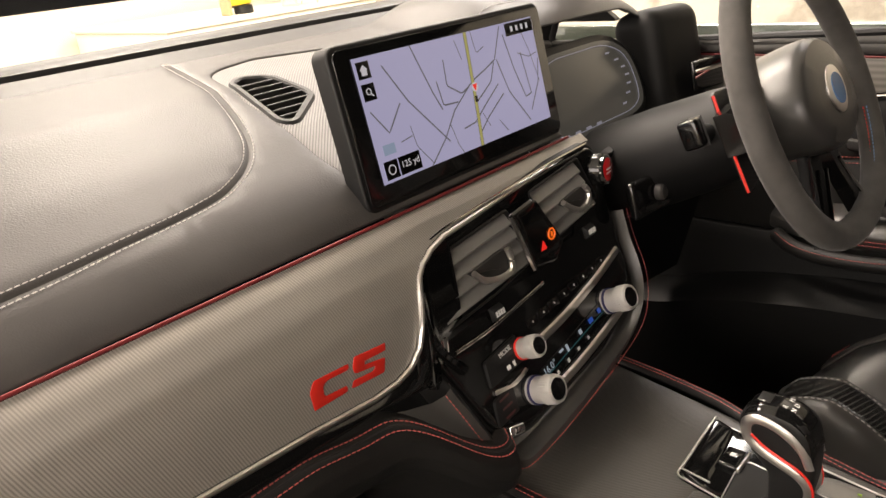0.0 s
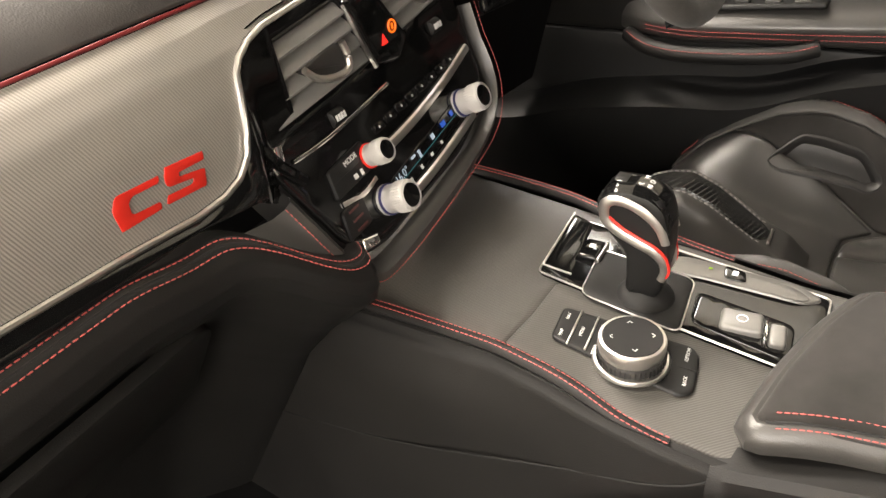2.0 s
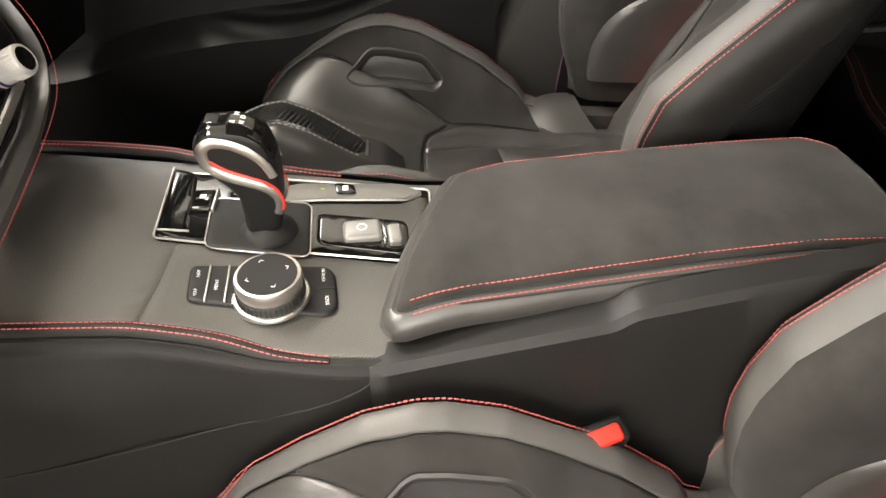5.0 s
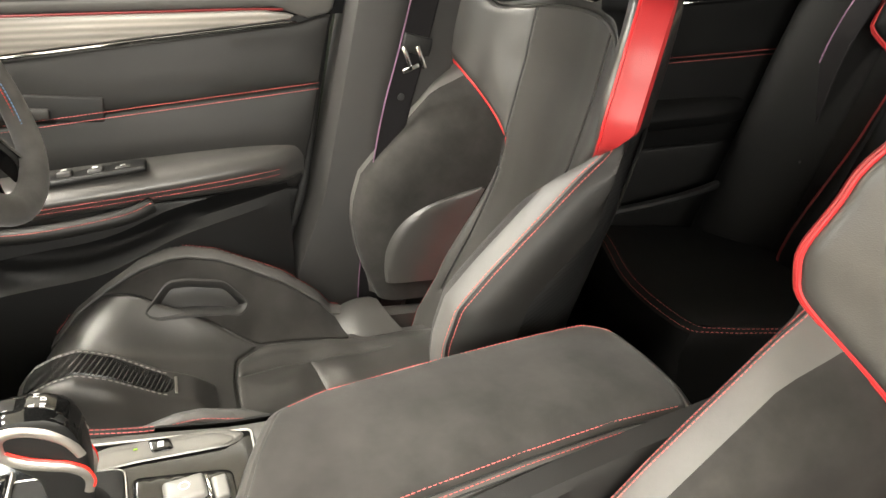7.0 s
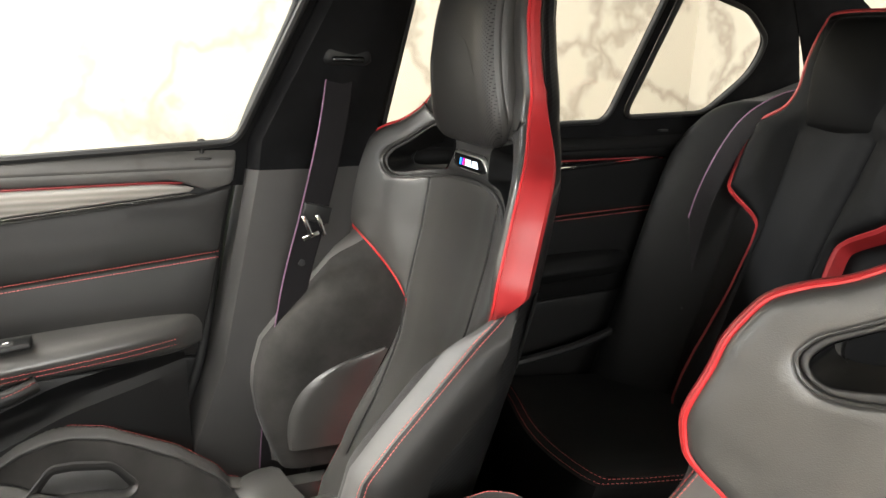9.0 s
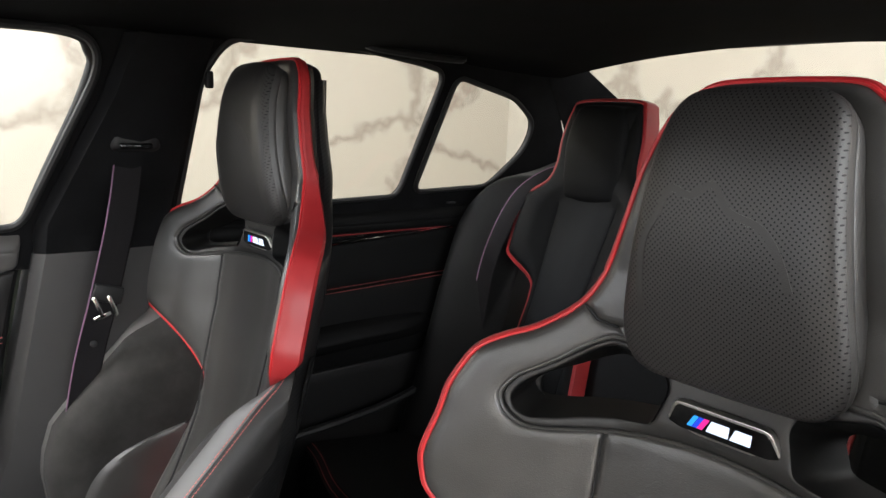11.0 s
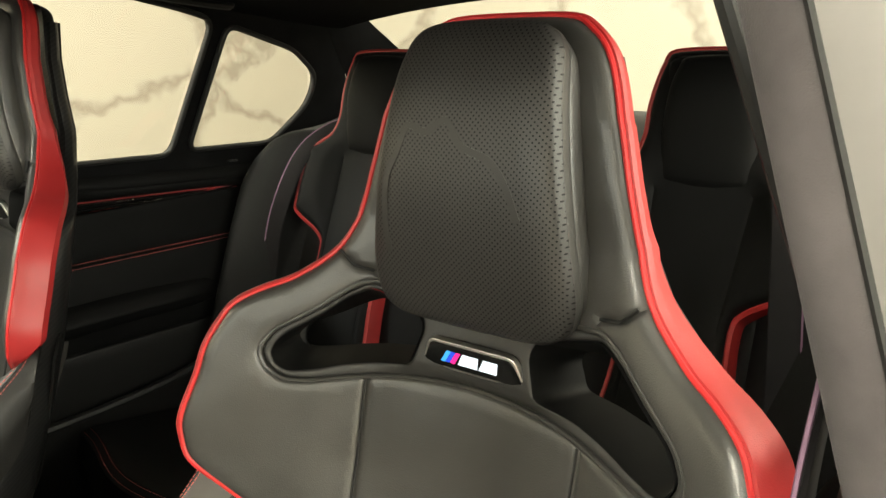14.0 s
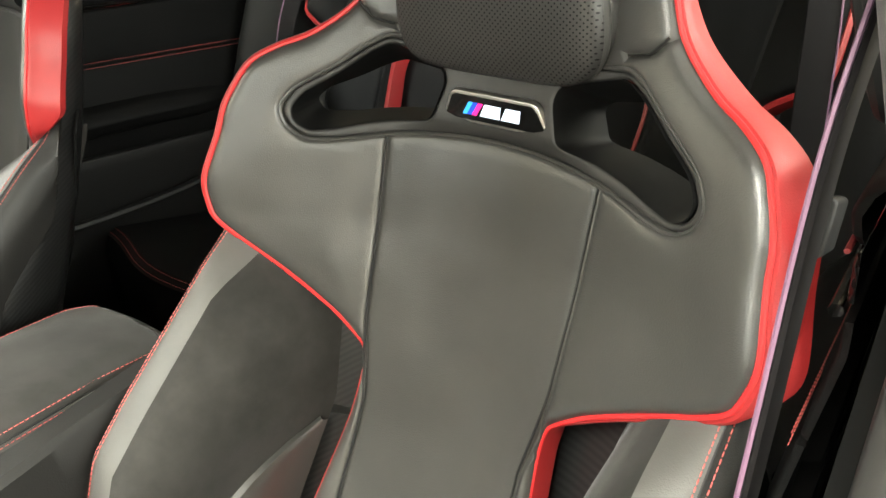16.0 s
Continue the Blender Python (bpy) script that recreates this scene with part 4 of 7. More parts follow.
def road(pts, width, mat, name="road", lift=0.0):
    """A street on the map, from shares of the picture's width and height."""
    p = [Vector(((a - 0.5) * SW, (0.5 - b) * SH)) for a, b in pts]
    p = walkpts([Vector((q.x, q.y, 0)) for q in p], 0.004)
    bm = bmesh.new()
    prev = None
    for i, q in enumerate(p):
        d = (p[min(i + 1, len(p) - 1)] - p[max(i - 1, 0)]).normalized()
        n = Vector((-d.y, d.x, 0)) * width / 2
        a, b = [bm.verts.new((r.x, 0, r.y)) for r in (q + n, q - n)]
        if prev:
            bm.faces.new((prev[0], prev[1], b, a))
        prev = (a, b)
    bmesh.ops.recalc_face_normals(bm, faces=bm.faces)
    return part(name, place(bm, SCR @ pose(0, -0.0084 - lift, 0)), mat, picture, flat=True)


STREETS = [
    [(0.02, 0.42), (0.08, 0.62), (0.16, 0.42)], [(0.12, 0.10), (0.20, 0.42), (0.36, 0.86)], [(0.27, 0.0), (0.33, 0.42), (0.36, 0.58)],
    [(0.24, 1.0), (0.34, 0.82), (0.42, 0.62), (0.54, 0.44)], [(0.42, 0.18), (0.41, 0.40), (0.48, 0.50), (0.53, 0.46)], [(0.36, 0.34), (0.37, 0.55), (0.45, 0.56)],
    [(0.56, 0.42), (0.64, 0.36), (0.71, 0.30), (0.78, 0.02)], [(0.55, 0.62), (0.66, 0.48), (0.70, 0.32)], [(0.53, 0.90), (0.60, 0.78), (0.72, 0.62)],
    [(0.72, 0.30), (0.76, 0.62), (0.86, 0.95)], [(0.79, 0.10), (0.82, 0.44), (0.86, 0.72), (0.90, 0.70), (0.88, 0.30)], [(0.88, 0.86), (0.96, 0.62), (0.99, 0.40)],
    [(0.45, 0.80), (0.52, 0.78), (0.60, 0.66), (0.70, 0.52)],
]
LANES = [
    [(0.18, 0.62), (0.19, 0.80), (0.25, 0.98)], [(0.12, 0.72), (0.18, 0.70)], [(0.38, 0.72), (0.40, 0.92), (0.42, 1.0)], [(0.60, 0.0), (0.61, 0.20), (0.66, 0.16)],
    [(0.57, 0.72), (0.60, 0.86)], [(0.66, 0.84), (0.70, 0.96)], [(0.90, 0.05), (0.94, 0.30), (0.97, 0.62)], [(0.86, 0.30), (0.93, 0.36), (0.99, 0.34)], [(0.50, 0.04), (0.52, 0.22)],
]
for k, r in enumerate(STREETS):
    road(r, 0.0016, MAP_ROAD, lift=0.00002 * k)
for k, r in enumerate(LANES):
    road(r, 0.0010, MAP_ROAD, "lane", 0.0003 + 0.00002 * k)
road([(0.567, 0.0), (0.557, 0.3), (0.550, 0.5), (0.543, 0.68), (0.527, 1.0)], 0.0056, MAP_ROAD, "main_road", 0.0006)
road([(0.567, 0.0), (0.557, 0.3), (0.550, 0.5), (0.543, 0.68), (0.527, 1.0)], 0.0042, MAP_YELLOW, "main_road_fill", 0.0007)
chip = lambda a, b, w, h, mat, name, lift=0.001: part(name, place(prism(mark((a - 0.5) * SW, (0.5 - b) * SH, w, h), 0.0002), SCR @ pose(0, -0.0086 - lift, 0)), mat, picture, flat=True)
chip(0.035, 0.10, 0.016, 0.016, GLOSS, "home_button")
chip(0.035, 0.27, 0.016, 0.016, GLOSS, "search_button")
chip(0.90, 0.07, 0.052, 0.014, GLOSS, "status_box")
chip(0.045, 0.90, 0.018, 0.018, GLOSS, "compass_button")
chip(0.135, 0.90, 0.030, 0.018, GLOSS, "scale_box")
for k in range(4):
    chip(0.85 + 0.034 * k, 0.07, 0.004, 0.006, WHITE_GLOW, "status_mark", 0.0014)
# small drawings on the buttons
home = [(-0.005, 0.0), (0.0, 0.005), (0.005, 0.0), (0.0035, 0.0), (0.0035, -0.005), (-0.0035, -0.005), (-0.0035, 0.0)]
part("home_mark", place(prism(home, 0.0001), SCR @ pose((0.035 - 0.5) * SW, -0.0100, 0.4 * SH)), WHITE_GLOW, picture, flat=True)
lens_ring = [(0.0028 * math.cos(a), 0, 0.0028 * math.sin(a)) for a in np.linspace(0, 6.283, 25)[:-1]]
part("search_mark", place(tube(lens_ring, 0.0005, 5, True, up=(0, 1, 0)), SCR @ pose((0.033 - 0.5) * SW, -0.0100, 0.235 * SH)), WHITE_GLOW, picture)
part("search_grip", place(tube([(0.002, 0, -0.002), (0.005, 0, -0.005)], 0.0006, 5), SCR @ pose((0.033 - 0.5) * SW, -0.0100, 0.235 * SH)), WHITE_GLOW, picture)
ring8 = [(0.0045 * math.cos(a), 0, 0.0045 * math.sin(a)) for a in np.linspace(0, 6.283, 33)[:-1]]
part("compass_mark", place(tube(ring8, 0.0005, 5, True, up=(0, 1, 0)), SCR @ pose((0.045 - 0.5) * SW, -0.0100, -0.40 * SH)), WHITE_GLOW, picture)
part("scale_word", lettering("125 yd", 0.0095, SCR @ pose((0.135 - 0.5) * SW, -0.0100, -0.395 * SH, 90), 0.0001), WHITE_GLOW, picture, flat=True)
part("place_mark", place(lathe([(0, 0), (0.005, 0), (0.005, 0.0004), (0, 0.0004)], 24, pose(0, 0, 0, 90)), SCR @ pose(0.056 * SW, -0.0094, 0.02 * SH)), WHITE_GLOW, picture, flat=True)
part("route_arrow", place(prism([(-0.004, 0.003), (0.004, 0.003), (0.0, -0.005)], 0.0002), SCR @ pose(0.056 * SW, -0.0099, 0.022 * SH)), RED_GLOW, picture, flat=True)
chip(0.55, 0.585, 0.0045, 0.0065, GLOSS, "car_mark", 0.0012)
chip(0.06, 0.74, 0.016, 0.010, MAP_WATER, "lake", 0.0001)

# ---- instruments ----
cluster = thing("instrument_cluster", "dim curved digital instrument panel under the hood", "instrument panel", (0.39, 0.08, 0.86))
CL = Matrix.Translation((0.385, 0.075, 0.915)) @ Euler((radians(-22), 0, 0)).to_matrix().to_4x4()
oval = soften([(-0.150, -0.045), (-0.11, -0.064), (0.11, -0.064), (0.150, -0.045), (0.150, 0.035), (0.09, 0.066), (-0.09, 0.066), (-0.150, 0.035)], 0.04, 6)
part("housing", place(prism([(a * 1.12, b * 1.18) for a, b in oval], 0.02, 0.004, 2), CL @ pose(0, 0.006, 0)), PLASTIC, cluster)
face = part("dial_face", place(prism(oval, 0.004, 0.001, 2), CL), DIAL, cluster, "grey glassy dial face")
part("dial_line", place(tube([(a * 0.90, -0.0006, b * 0.88) for a, b in oval], 0.0007, 5, True, up=(0, 1, 0)), CL), DIAL_LINE, face)
for k in range(7):
    part("dial_mark", place(rbox(0.012, 0.0006, 0.003, 0, 1), CL @ pose(0.115 - 0.004 * (k - 3) ** 2, -0.0008, 0.042 - 0.014 * k)), DIAL_LINE, face, flat=True)
for k in range(4):
    part("dial_mark", place(rbox(0.014, 0.0006, 0.004, 0, 1), CL @ pose(-0.10 + 0.03 * k, -0.0008, -0.054)), DIAL_LINE, face, flat=True)

# lower cover and column on the driver's side
col = thing("steering_column", "black steering column cover with stalks and paddle", "steering column", (0.385, -0.1, 0.85))
CO = Matrix.Translation((0.350, -0.252, 0.928)) @ Euler((radians(66.5), 0, 0)).to_matrix().to_4x4()
part("cowl", place(loft([[(0.062 * k * math.cos(a) * 1.1, 0.055 * k * math.sin(a) - 0.012, -h) for a in np.linspace(0, 6.283, 33)[:-1]] for k, h in ((0.85, 0.045), (1.0, 0.06), (1.15, 0.12), (1.25, 0.20), (1.3, 0.30))]), CO), SHROUD, col, "black column cowl")
stalk = part("stalk", place(tube(spline([(-0.04, 0.0, -0.11), (-0.08, 0.008, -0.105), (-0.112, 0.014, -0.10)], 10), lambda f: 0.011 + 0.004 * f, 12), CO), PLASTIC, col, "black indicator stalk")
part("stalk_end", place(rbox(0.018, 0.036, 0.026, 0.005, 3), CO @ pose(-0.120, 0.015, -0.098)), GLOSS, stalk)
part("stalk_ring", place(rbox(0.003, 0.038, 0.028, 0.001, 2), CO @ pose(-0.110, 0.014, -0.099)), PLASTIC_GREY, stalk)
part("light_switch_panel", rbox(0.10, 0.014, 0.050, 0.006, 3, (0.272, -0.085, 0.806), (-14, 0, -6)), GLOSS, col, "black switch panel beside the column")
sw = part("switch_wheel", lathe([(0.011, 0), (0.011, 0.008), (0.008, 0.011), (0, 0.011)], 24, Matrix.Translation((0.272, -0.093, 0.808)) @ pose(0, 0, 0, 80)), PLASTIC_GREY, col, "small grey switch wheel")
part("knee_panel", sheet(lambda u, v: (0.19 + 0.50 * u, -0.03 + 0.10 * v + 0.03 * math.sin(u * 3), 0.86 - 0.36 * v), 20, 16, thick=0.01), SHROUD, col, "black lower dash on the driver's side")
part("side_vent", rbox(0.08, 0.01, 0.05, 0.006, 3, (0.63, -0.005, 0.895), (-10, 0, -12)), GLOSS, col)
part("vent_bar", rbox(0.085, 0.006, 0.007, 0.002, 2, (0.625, -0.014, 0.905), (-10, 0, -12)), CHROME, col, "bright vent bar")
part("hood_cheek", rbox(0.13, 0.10, 0.20, 0.03, 4, (0.625, 0.075, 0.905), (-12, 0, -14)), SHROUD, col, "black end of the instrument hood")
part("red_piping", tube([(x, -0.0205 + 0.10 * (x - 0.55), 0.9025) for x in np.linspace(0.55, 0.70, 12)], 0.0017, 6), RED_DARK, col, "dark red piping")

# ---- steering wheel ----
wheel = thing("steering_wheel", "charcoal suede steering wheel with black spokes and plain roundel", "steering wheel", (0.350, -0.252, 0.928))


def rim_run(a):
    r = 0.180 - 0.012 * max(0, -math.sin(a)) ** 6
    return (r * math.cos(a), r * math.sin(a), 0)


part("rim", place(tube([rim_run(a) for a in np.linspace(0, 2 * math.pi, 97)[:-1]], 0.0175, 16, True, flat=0.92), CO), SUEDE_RIM, wheel, "charcoal suede rim")
hub = part("airbag_cover", place(loft([[(k * 0.088 * math.cos(a) * (1 - 0.12 * math.sin(a)), k * 0.069 * math.sin(a), h) for a in np.linspace(0, 6.283, 65)[:-1]] for k, h in ((0.86, -0.060), (0.97, -0.040), (1.0, -0.010), (0.99, 0.008), (0.96, 0.017), (0.90, 0.022), (0.6, 0.026), (0.02, 0.028))]), CO), LEATHER, wheel, "black leather airbag cover")
part("roundel", place(lathe([(0, 0), (0.029, 0), (0.029, 0.003), (0.026, 0.004), (0, 0.004)], 40), CO @ pose(0, 0, 0.0255)), SATIN, hub, "plain silver roundel")
part("roundel_face", place(lathe([(0, 0), (0.019, 0), (0.019, 0.001), (0, 0.001)], 32), CO @ pose(0, 0, 0.0297)), ROUNDEL, hub, "blue and white roundel face")
for s in (1, -1):
    rings = [[(s * x, y + hh * dy, zz) for dy, zz in ((1, -0.044), (1, -0.028), (0.8, -0.022), (-0.8, -0.022), (-1, -0.028), (-1, -0.044))] for x, y, hh in ((0.060, 0.0, 0.042), (0.10, 0.004, 0.036), (0.14, 0.006, 0.028), (0.170, 0.006, 0.024))]
    spoke = part("spoke", place(loft(rings), CO), GLOSS, wheel, "glossy black spoke")
    part("button_pad", place(prism(soften([(-0.026, -0.024), (0.022, -0.028), (0.026, 0.028), (-0.026, 0.034)], 0.010), 0.004, 0.001, 2), CO @ pose(s * 0.132, -0.004, -0.017, -90)), PLASTIC_GREY, spoke, "grey button pad")
    part("button_rim", place(tube([(a, 0, b) for a, b in soften([(-0.028, -0.026), (0.024, -0.030), (0.028, 0.030), (-0.028, 0.036)], 0.010)], 0.0015, 6, True, up=(0, 1, 0)), CO @ pose(s * 0.132, -0.004, -0.017, -90)), SATIN, spoke, "satin rim round the buttons")
    for k in range(3):
        part("button", place(rbox(0.030, 0.012, 0.004, 0.002, 2), CO @ pose(s * 0.132, -0.022 + 0.017 * k, -0.015)), PLASTIC, spoke)
    low = [[(s * (x + dx), y, zz) for dx, zz in ((0.013, -0.026), (0.013, -0.010), (-0.017, -0.009), (-0.017, -0.026))] for x, y in ((0.030, -0.055), (0.044, -0.10), (0.062, -0.14), (0.072, -0.164))]
    lower = part("lower_spoke", place(loft(low), CO), GLOSS, wheel, "glossy black lower spoke")
    part("spoke_edge", place(tube([(s * x, y, -0.004) for x, y in ((0.026, -0.085), (0.042, -0.11), (0.062, -0.142), (0.078, -0.166))], 0.0024, 6), CO), CHROME, lower, "chrome spoke edge")
    for c, (o, mt) in enumerate(((0.0, RED_PAINT), (0.004, SKY_THREAD))):
        pts = [Vector(((0.180 - 0.0173) * math.cos(a), (0.180 - 0.0173) * math.sin(a), 0.002 + o)) for a in np.linspace(radians(-62 if s > 0 else 200), radians(-18 if s > 0 else 242), 40)]
        part("seam_thread", place(stitch(pts, 0.005, 0.004, 0.0009), CO), mt, wheel, "coloured rim stitching")
    paddle = prism(soften([(0.07, -0.055), (0.137, -0.070), (0.139, -0.01), (0.136, 0.054), (0.07, 0.05)], 0.008) if s > 0 else [(-a, b) for a, b in soften([(0.07, -0.055), (0.137, -0.070), (0.139, -0.01), (0.136, 0.054), (0.07, 0.05)], 0.008)], 0.004, 0.001, 2)
    pd = part("shift_paddle", place(paddle, CO @ pose(0, 0, -0.050, -90)), CARBON, wheel, "carbon shift paddle")
    part("paddle_edge", place(tube([(s * 0.139, -0.067, -0.050), (s * 0.140, -0.01, -0.050), (s * 0.138, 0.050, -0.050)], 0.0018, 6), CO), RED_PLASTIC, pd, "red paddle edge")


# ---- centre stack ----
stack = thing("centre_stack", "glossy black centre stack with vents and climate controls", "control panel", (0.02, -0.08, 0.64))


def stack_y(z):
    return interp(z, [0.62, 0.66, 0.70, 0.75, 0.80, 0.90], [-0.125, -0.112, -0.095, -0.070, -0.055, -0.042])


def st(x, z, out=0.0):
    """A point on, or out from, the stack's face."""
    d = (stack_y(z + 0.01) - stack_y(z - 0.01)) / 0.02
    n = Vector((0, -1, d)).normalized()
    return Vector((x, stack_y(z), z)) + n * out


def st_frame(x, z, out=0.0, roll=0.0):
    """Pose whose x runs across the stack, z up its face and y into it."""
    d = (stack_y(z + 0.01) - stack_y(z - 0.01)) / 0.02
    return Matrix.Translation(st(x, z, out)) @ Euler((-math.atan(d) , radians(roll), 0)).to_matrix().to_4x4()


ssurf = lambda x, z: (st(x, z), (st(x, z, 0.01) - st(x, z)).normalized())
FACE = soften([(-0.168, 0.842), (-0.148, 0.866), (-0.10, 0.875), (0.10, 0.888), (0.185, 0.890), (0.205, 0.86), (0.214, 0.78), (0.205, 0.72), (0.175, 0.685), (0.10, 0.664), (-0.06, 0.648), (-0.098, 0.652), (-0.122, 0.675), (-0.158, 0.775)], 0.012)
VENT_L = soften([(-0.158, 0.850), (0.000, 0.865), (0.029, 0.797), (-0.040, 0.787), (-0.140, 0.780)], 0.004)
VENT_R = soften([(0.045, 0.871), (0.150, 0.882), (0.182, 0.824), (0.100, 0.806), (0.086, 0.806)], 0.004)
part("front", pad(FACE, ssurf, 0.012, [VENT_L, VENT_R], (), 0.004, 0.002), GLOSS, stack, "piano black front")
part("front_edge", band(resample(FACE, 0.006), True, ssurf, [(-0.001, -0.004), (0.003, -0.004), (0.006, -0.012), (0.008, -0.05)]), PLASTIC, stack)
part("frame_line", tube([st(x, z, -0.001) for x, z in soften([(-0.164, 0.846), (-0.142, 0.871), (-0.10, 0.880), (0.10, 0.893), (0.185, 0.895)], 0.012)[3:-3]], 0.0016, 6), CHROME, stack, "thin chrome frame line")
# gloss cheek between trim and vents
part("cheek", tube([st(q.x, q.y, 0.003) for q in spline([(-0.165, 0.843, 0), (-0.157, 0.81, 0), (-0.148, 0.770, 0), (-0.126, 0.738, 0)], 20)], 0.006, 8), GLOSS, stack, "glossy cheek beside the vents")
for name, poly, tab in (("left", VENT_L, (-0.047, 0.814)), ("right", VENT_R, (0.122, 0.836))):
    vent = part("air_vent", band(resample(poly, 0.004), True, ssurf, [(-0.0005, -0.035), (-0.0005, 0.0005), (0.0015, 0.0015), (0.003, 0.0)]), PLASTIC, stack, "air vent surround")
    part("vent_depth", pad(poly, lambda x, z: (st(x, z, -0.034), Vector((0, -1, 0))), 0.02, roll=0.002), RUBBER, vent)
    for k in range(4):
        if name == "left":
            ends = ((-0.157 + 0.0052 * k, 0.849 - 0.0165 * k), (0.002 + 0.0072 * k, 0.863 - 0.0175 * k))
        else:
            ends = ((0.048 + 0.010 * k, 0.868 - 0.0165 * k), (0.150 + 0.008 * k, 0.879 - 0.0160 * k))
        rows = []
        for f in np.linspace(0, 1, 5):
            x, z = [p + (q - p) * f for p, q in zip(*ends)]
            rows.append([st(x, z + dz, o) for o, dz in ((-0.012, 0.0), (-0.007, 0.0008), (0.0034, -0.0122), (0.0030, -0.0140), (-0.002, -0.0150), (-0.020, -0.006))])
        part("slat", loft(rows), SLAT_GREY, vent, "grey-black vent slat")
    sh = [(-0.032, 0.010), (-0.018, -0.003), (0.002, -0.010), (0.026, -0.011), (0.031, 0.001), (0.027, 0.016), (0.012, 0.016)] if name == "left" else [(-0.027, 0.008), (-0.010, -0.004), (0.008, -0.012), (0.024, -0.008), (0.030, 0.004), (0.022, 0.014), (0.008, 0.013)]
    grip = part("vent_tab", place(prism(soften(sh, 0.004), 0.010, 0.002, 3), st_frame(*tab, 0.006)), PLASTIC_GREY, vent, "vent tab")
    part("tab_edge", place(tube(spline([(x, -0.004, z) for x, z in sh[:6]], 24), 0.0036, 8), st_frame(*tab, 0.006)), SATIN, vent, "bright edge of the vent tab")
# reflections on the gloss black facets by the vent, modelled as chrome strips
for pts, w in (([(-0.160, 0.838), (-0.154, 0.80), (-0.145, 0.757)], 0.0050), ([(-0.137, 0.777), (-0.139, 0.768), (-0.143, 0.757)], 0.0060), ([(-0.126, 0.757), (-0.066, 0.757), (0.036, 0.767)], 0.0020)):
    part("vent_frame", tube(spline([st(x, z, 0.002) for x, z in pts], 16), w, 8, flat=0.25, up=(0, -1, 0.3)), CHROME, stack, "chrome strip for the reflection on the gloss black vent facet")
# divider with hazard and assistant buttons
div = part("divider", pad(soften([(-0.006, 0.862), (0.042, 0.868), (0.086, 0.800), (0.060, 0.782), (0.018, 0.790)], 0.006), lambda x, z: (st(x, z, 0.013), ssurf(x, z)[1]), 0.008, roll=0.006), GLOSS, stack, "glossy divider between the vents")
part("divider_edge", tube([st(x, z, 0.011) for x, z in ((-0.006, 0.861), (0.006, 0.825), (0.018, 0.789))], 0.0030, 6), CHROME, div, "chrome divider edge")
tri = place(prism([(-0.0055, -0.005), (0.0055, -0.005), (0, 0.006)], 0.0006), st_frame(0.040, 0.811, 0.0142))
part("hazard_mark", tri, RED_GLOW, div, "lit red hazard triangle", flat=True)
part("auto_ring", place(tube([(0.0062 * math.cos(a), 0, 0.0062 * math.sin(a)) for a in np.linspace(0, 6.283, 33)[:-1]], 0.0011, 6, True, up=(0, 1, 0)), st_frame(0.058, 0.819, 0.014)), ORANGE_GLOW, div, "lit orange ring symbol")
part("auto_mark", place(prism(mark(0, 0, 0.003, 0.006), 0.0006), st_frame(0.058, 0.819, 0.0145)), ORANGE_GLOW, div, flat=True)
# thumb wheels
for x, z in ((-0.052, 0.768), (0.150, 0.789)):
    tw = part("thumb_wheel", lathe([(0.007, -0.010), (0.0085, -0.009), (0.0085, 0.009), (0.007, 0.010), (0, 0.010)], 24, st_frame(x, z, -0.002) @ pose(0, 0, 0, 0, 90)), PLASTIC, stack, "ribbed thumb wheel")
    for k in range(4):
        part("wheel_mark", place(rbox(0.0025, 0.001, 0.006, 0, 1), st_frame(x - 0.006 + 0.004 * k, z, 0.0068)), WHITE_PAINT, tw, flat=True)
# audio row: bar of satin, keys and the small knob
def bar(name, pts, w, mat, label):
    """A raised bar along the face. pts: x, z."""
    q = spline([(a, b, 0) for a, b in pts], 24)
    return part(name, tube([st(p.x, p.y, 0.002) for p in q], w, 8, flat=0.6, up=(0, -1, 0.3)), mat, stack, label)


bar("audio_bar", [(-0.020, 0.716), (0.05, 0.722), (0.13, 0.734), (0.196, 0.748)], 0.0056, SATIN, "satin silver bar under the audio keys")
bar("climate_bar", [(-0.030, 0.664), (0.03, 0.668), (0.09, 0.676), (0.150, 0.686)], 0.0058, SATIN, "satin silver bar under the climate panel")
bar("mode_bar", [(-0.100, 0.702), (-0.07, 0.698), (-0.045, 0.702)], 0.0026, SATIN, "satin edge under the mode keys")
for k in range(8):
    x = -0.004 + 0.023 * k
    part("audio_key", place(prism(rounded(0.020, 0.010, 0.002, 3), 0.003, 0.0006, 2), st_frame(x, 0.737 + 0.07 * x, 0.0008)), GLOSS, stack)
    part("key_mark", place(prism(mark(0, 0, 0.0014, 0.0026), 0.0004), st_frame(x, 0.737 + 0.07 * x, 0.0021)), WHITE_PAINT, stack, flat=True)
mode = part("mode_keys", place(prism(soften([(-0.034, -0.016), (0.026, -0.012), (0.030, 0.018), (-0.028, 0.012)], 0.003), 0.006, 0.001, 2), st_frame(-0.070, 0.722, 0.004)), PLASTIC, stack, "black mode keys")
part("mode_word", lettering("MODE", 0.0075, st_frame(-0.066, 0.730, 0.0046) @ pose(0, 0, 0, 90, 0, 0) @ pose(0, 0, 0, 0, 0, 5), 0.0001), WHITE_PAINT, mode, flat=True)
part("key_split", place(rbox(0.056, 0.001, 0.0008, 0, 1), st_frame(-0.069, 0.7225, 0.0044, -4)), RUBBER, mode, flat=True)
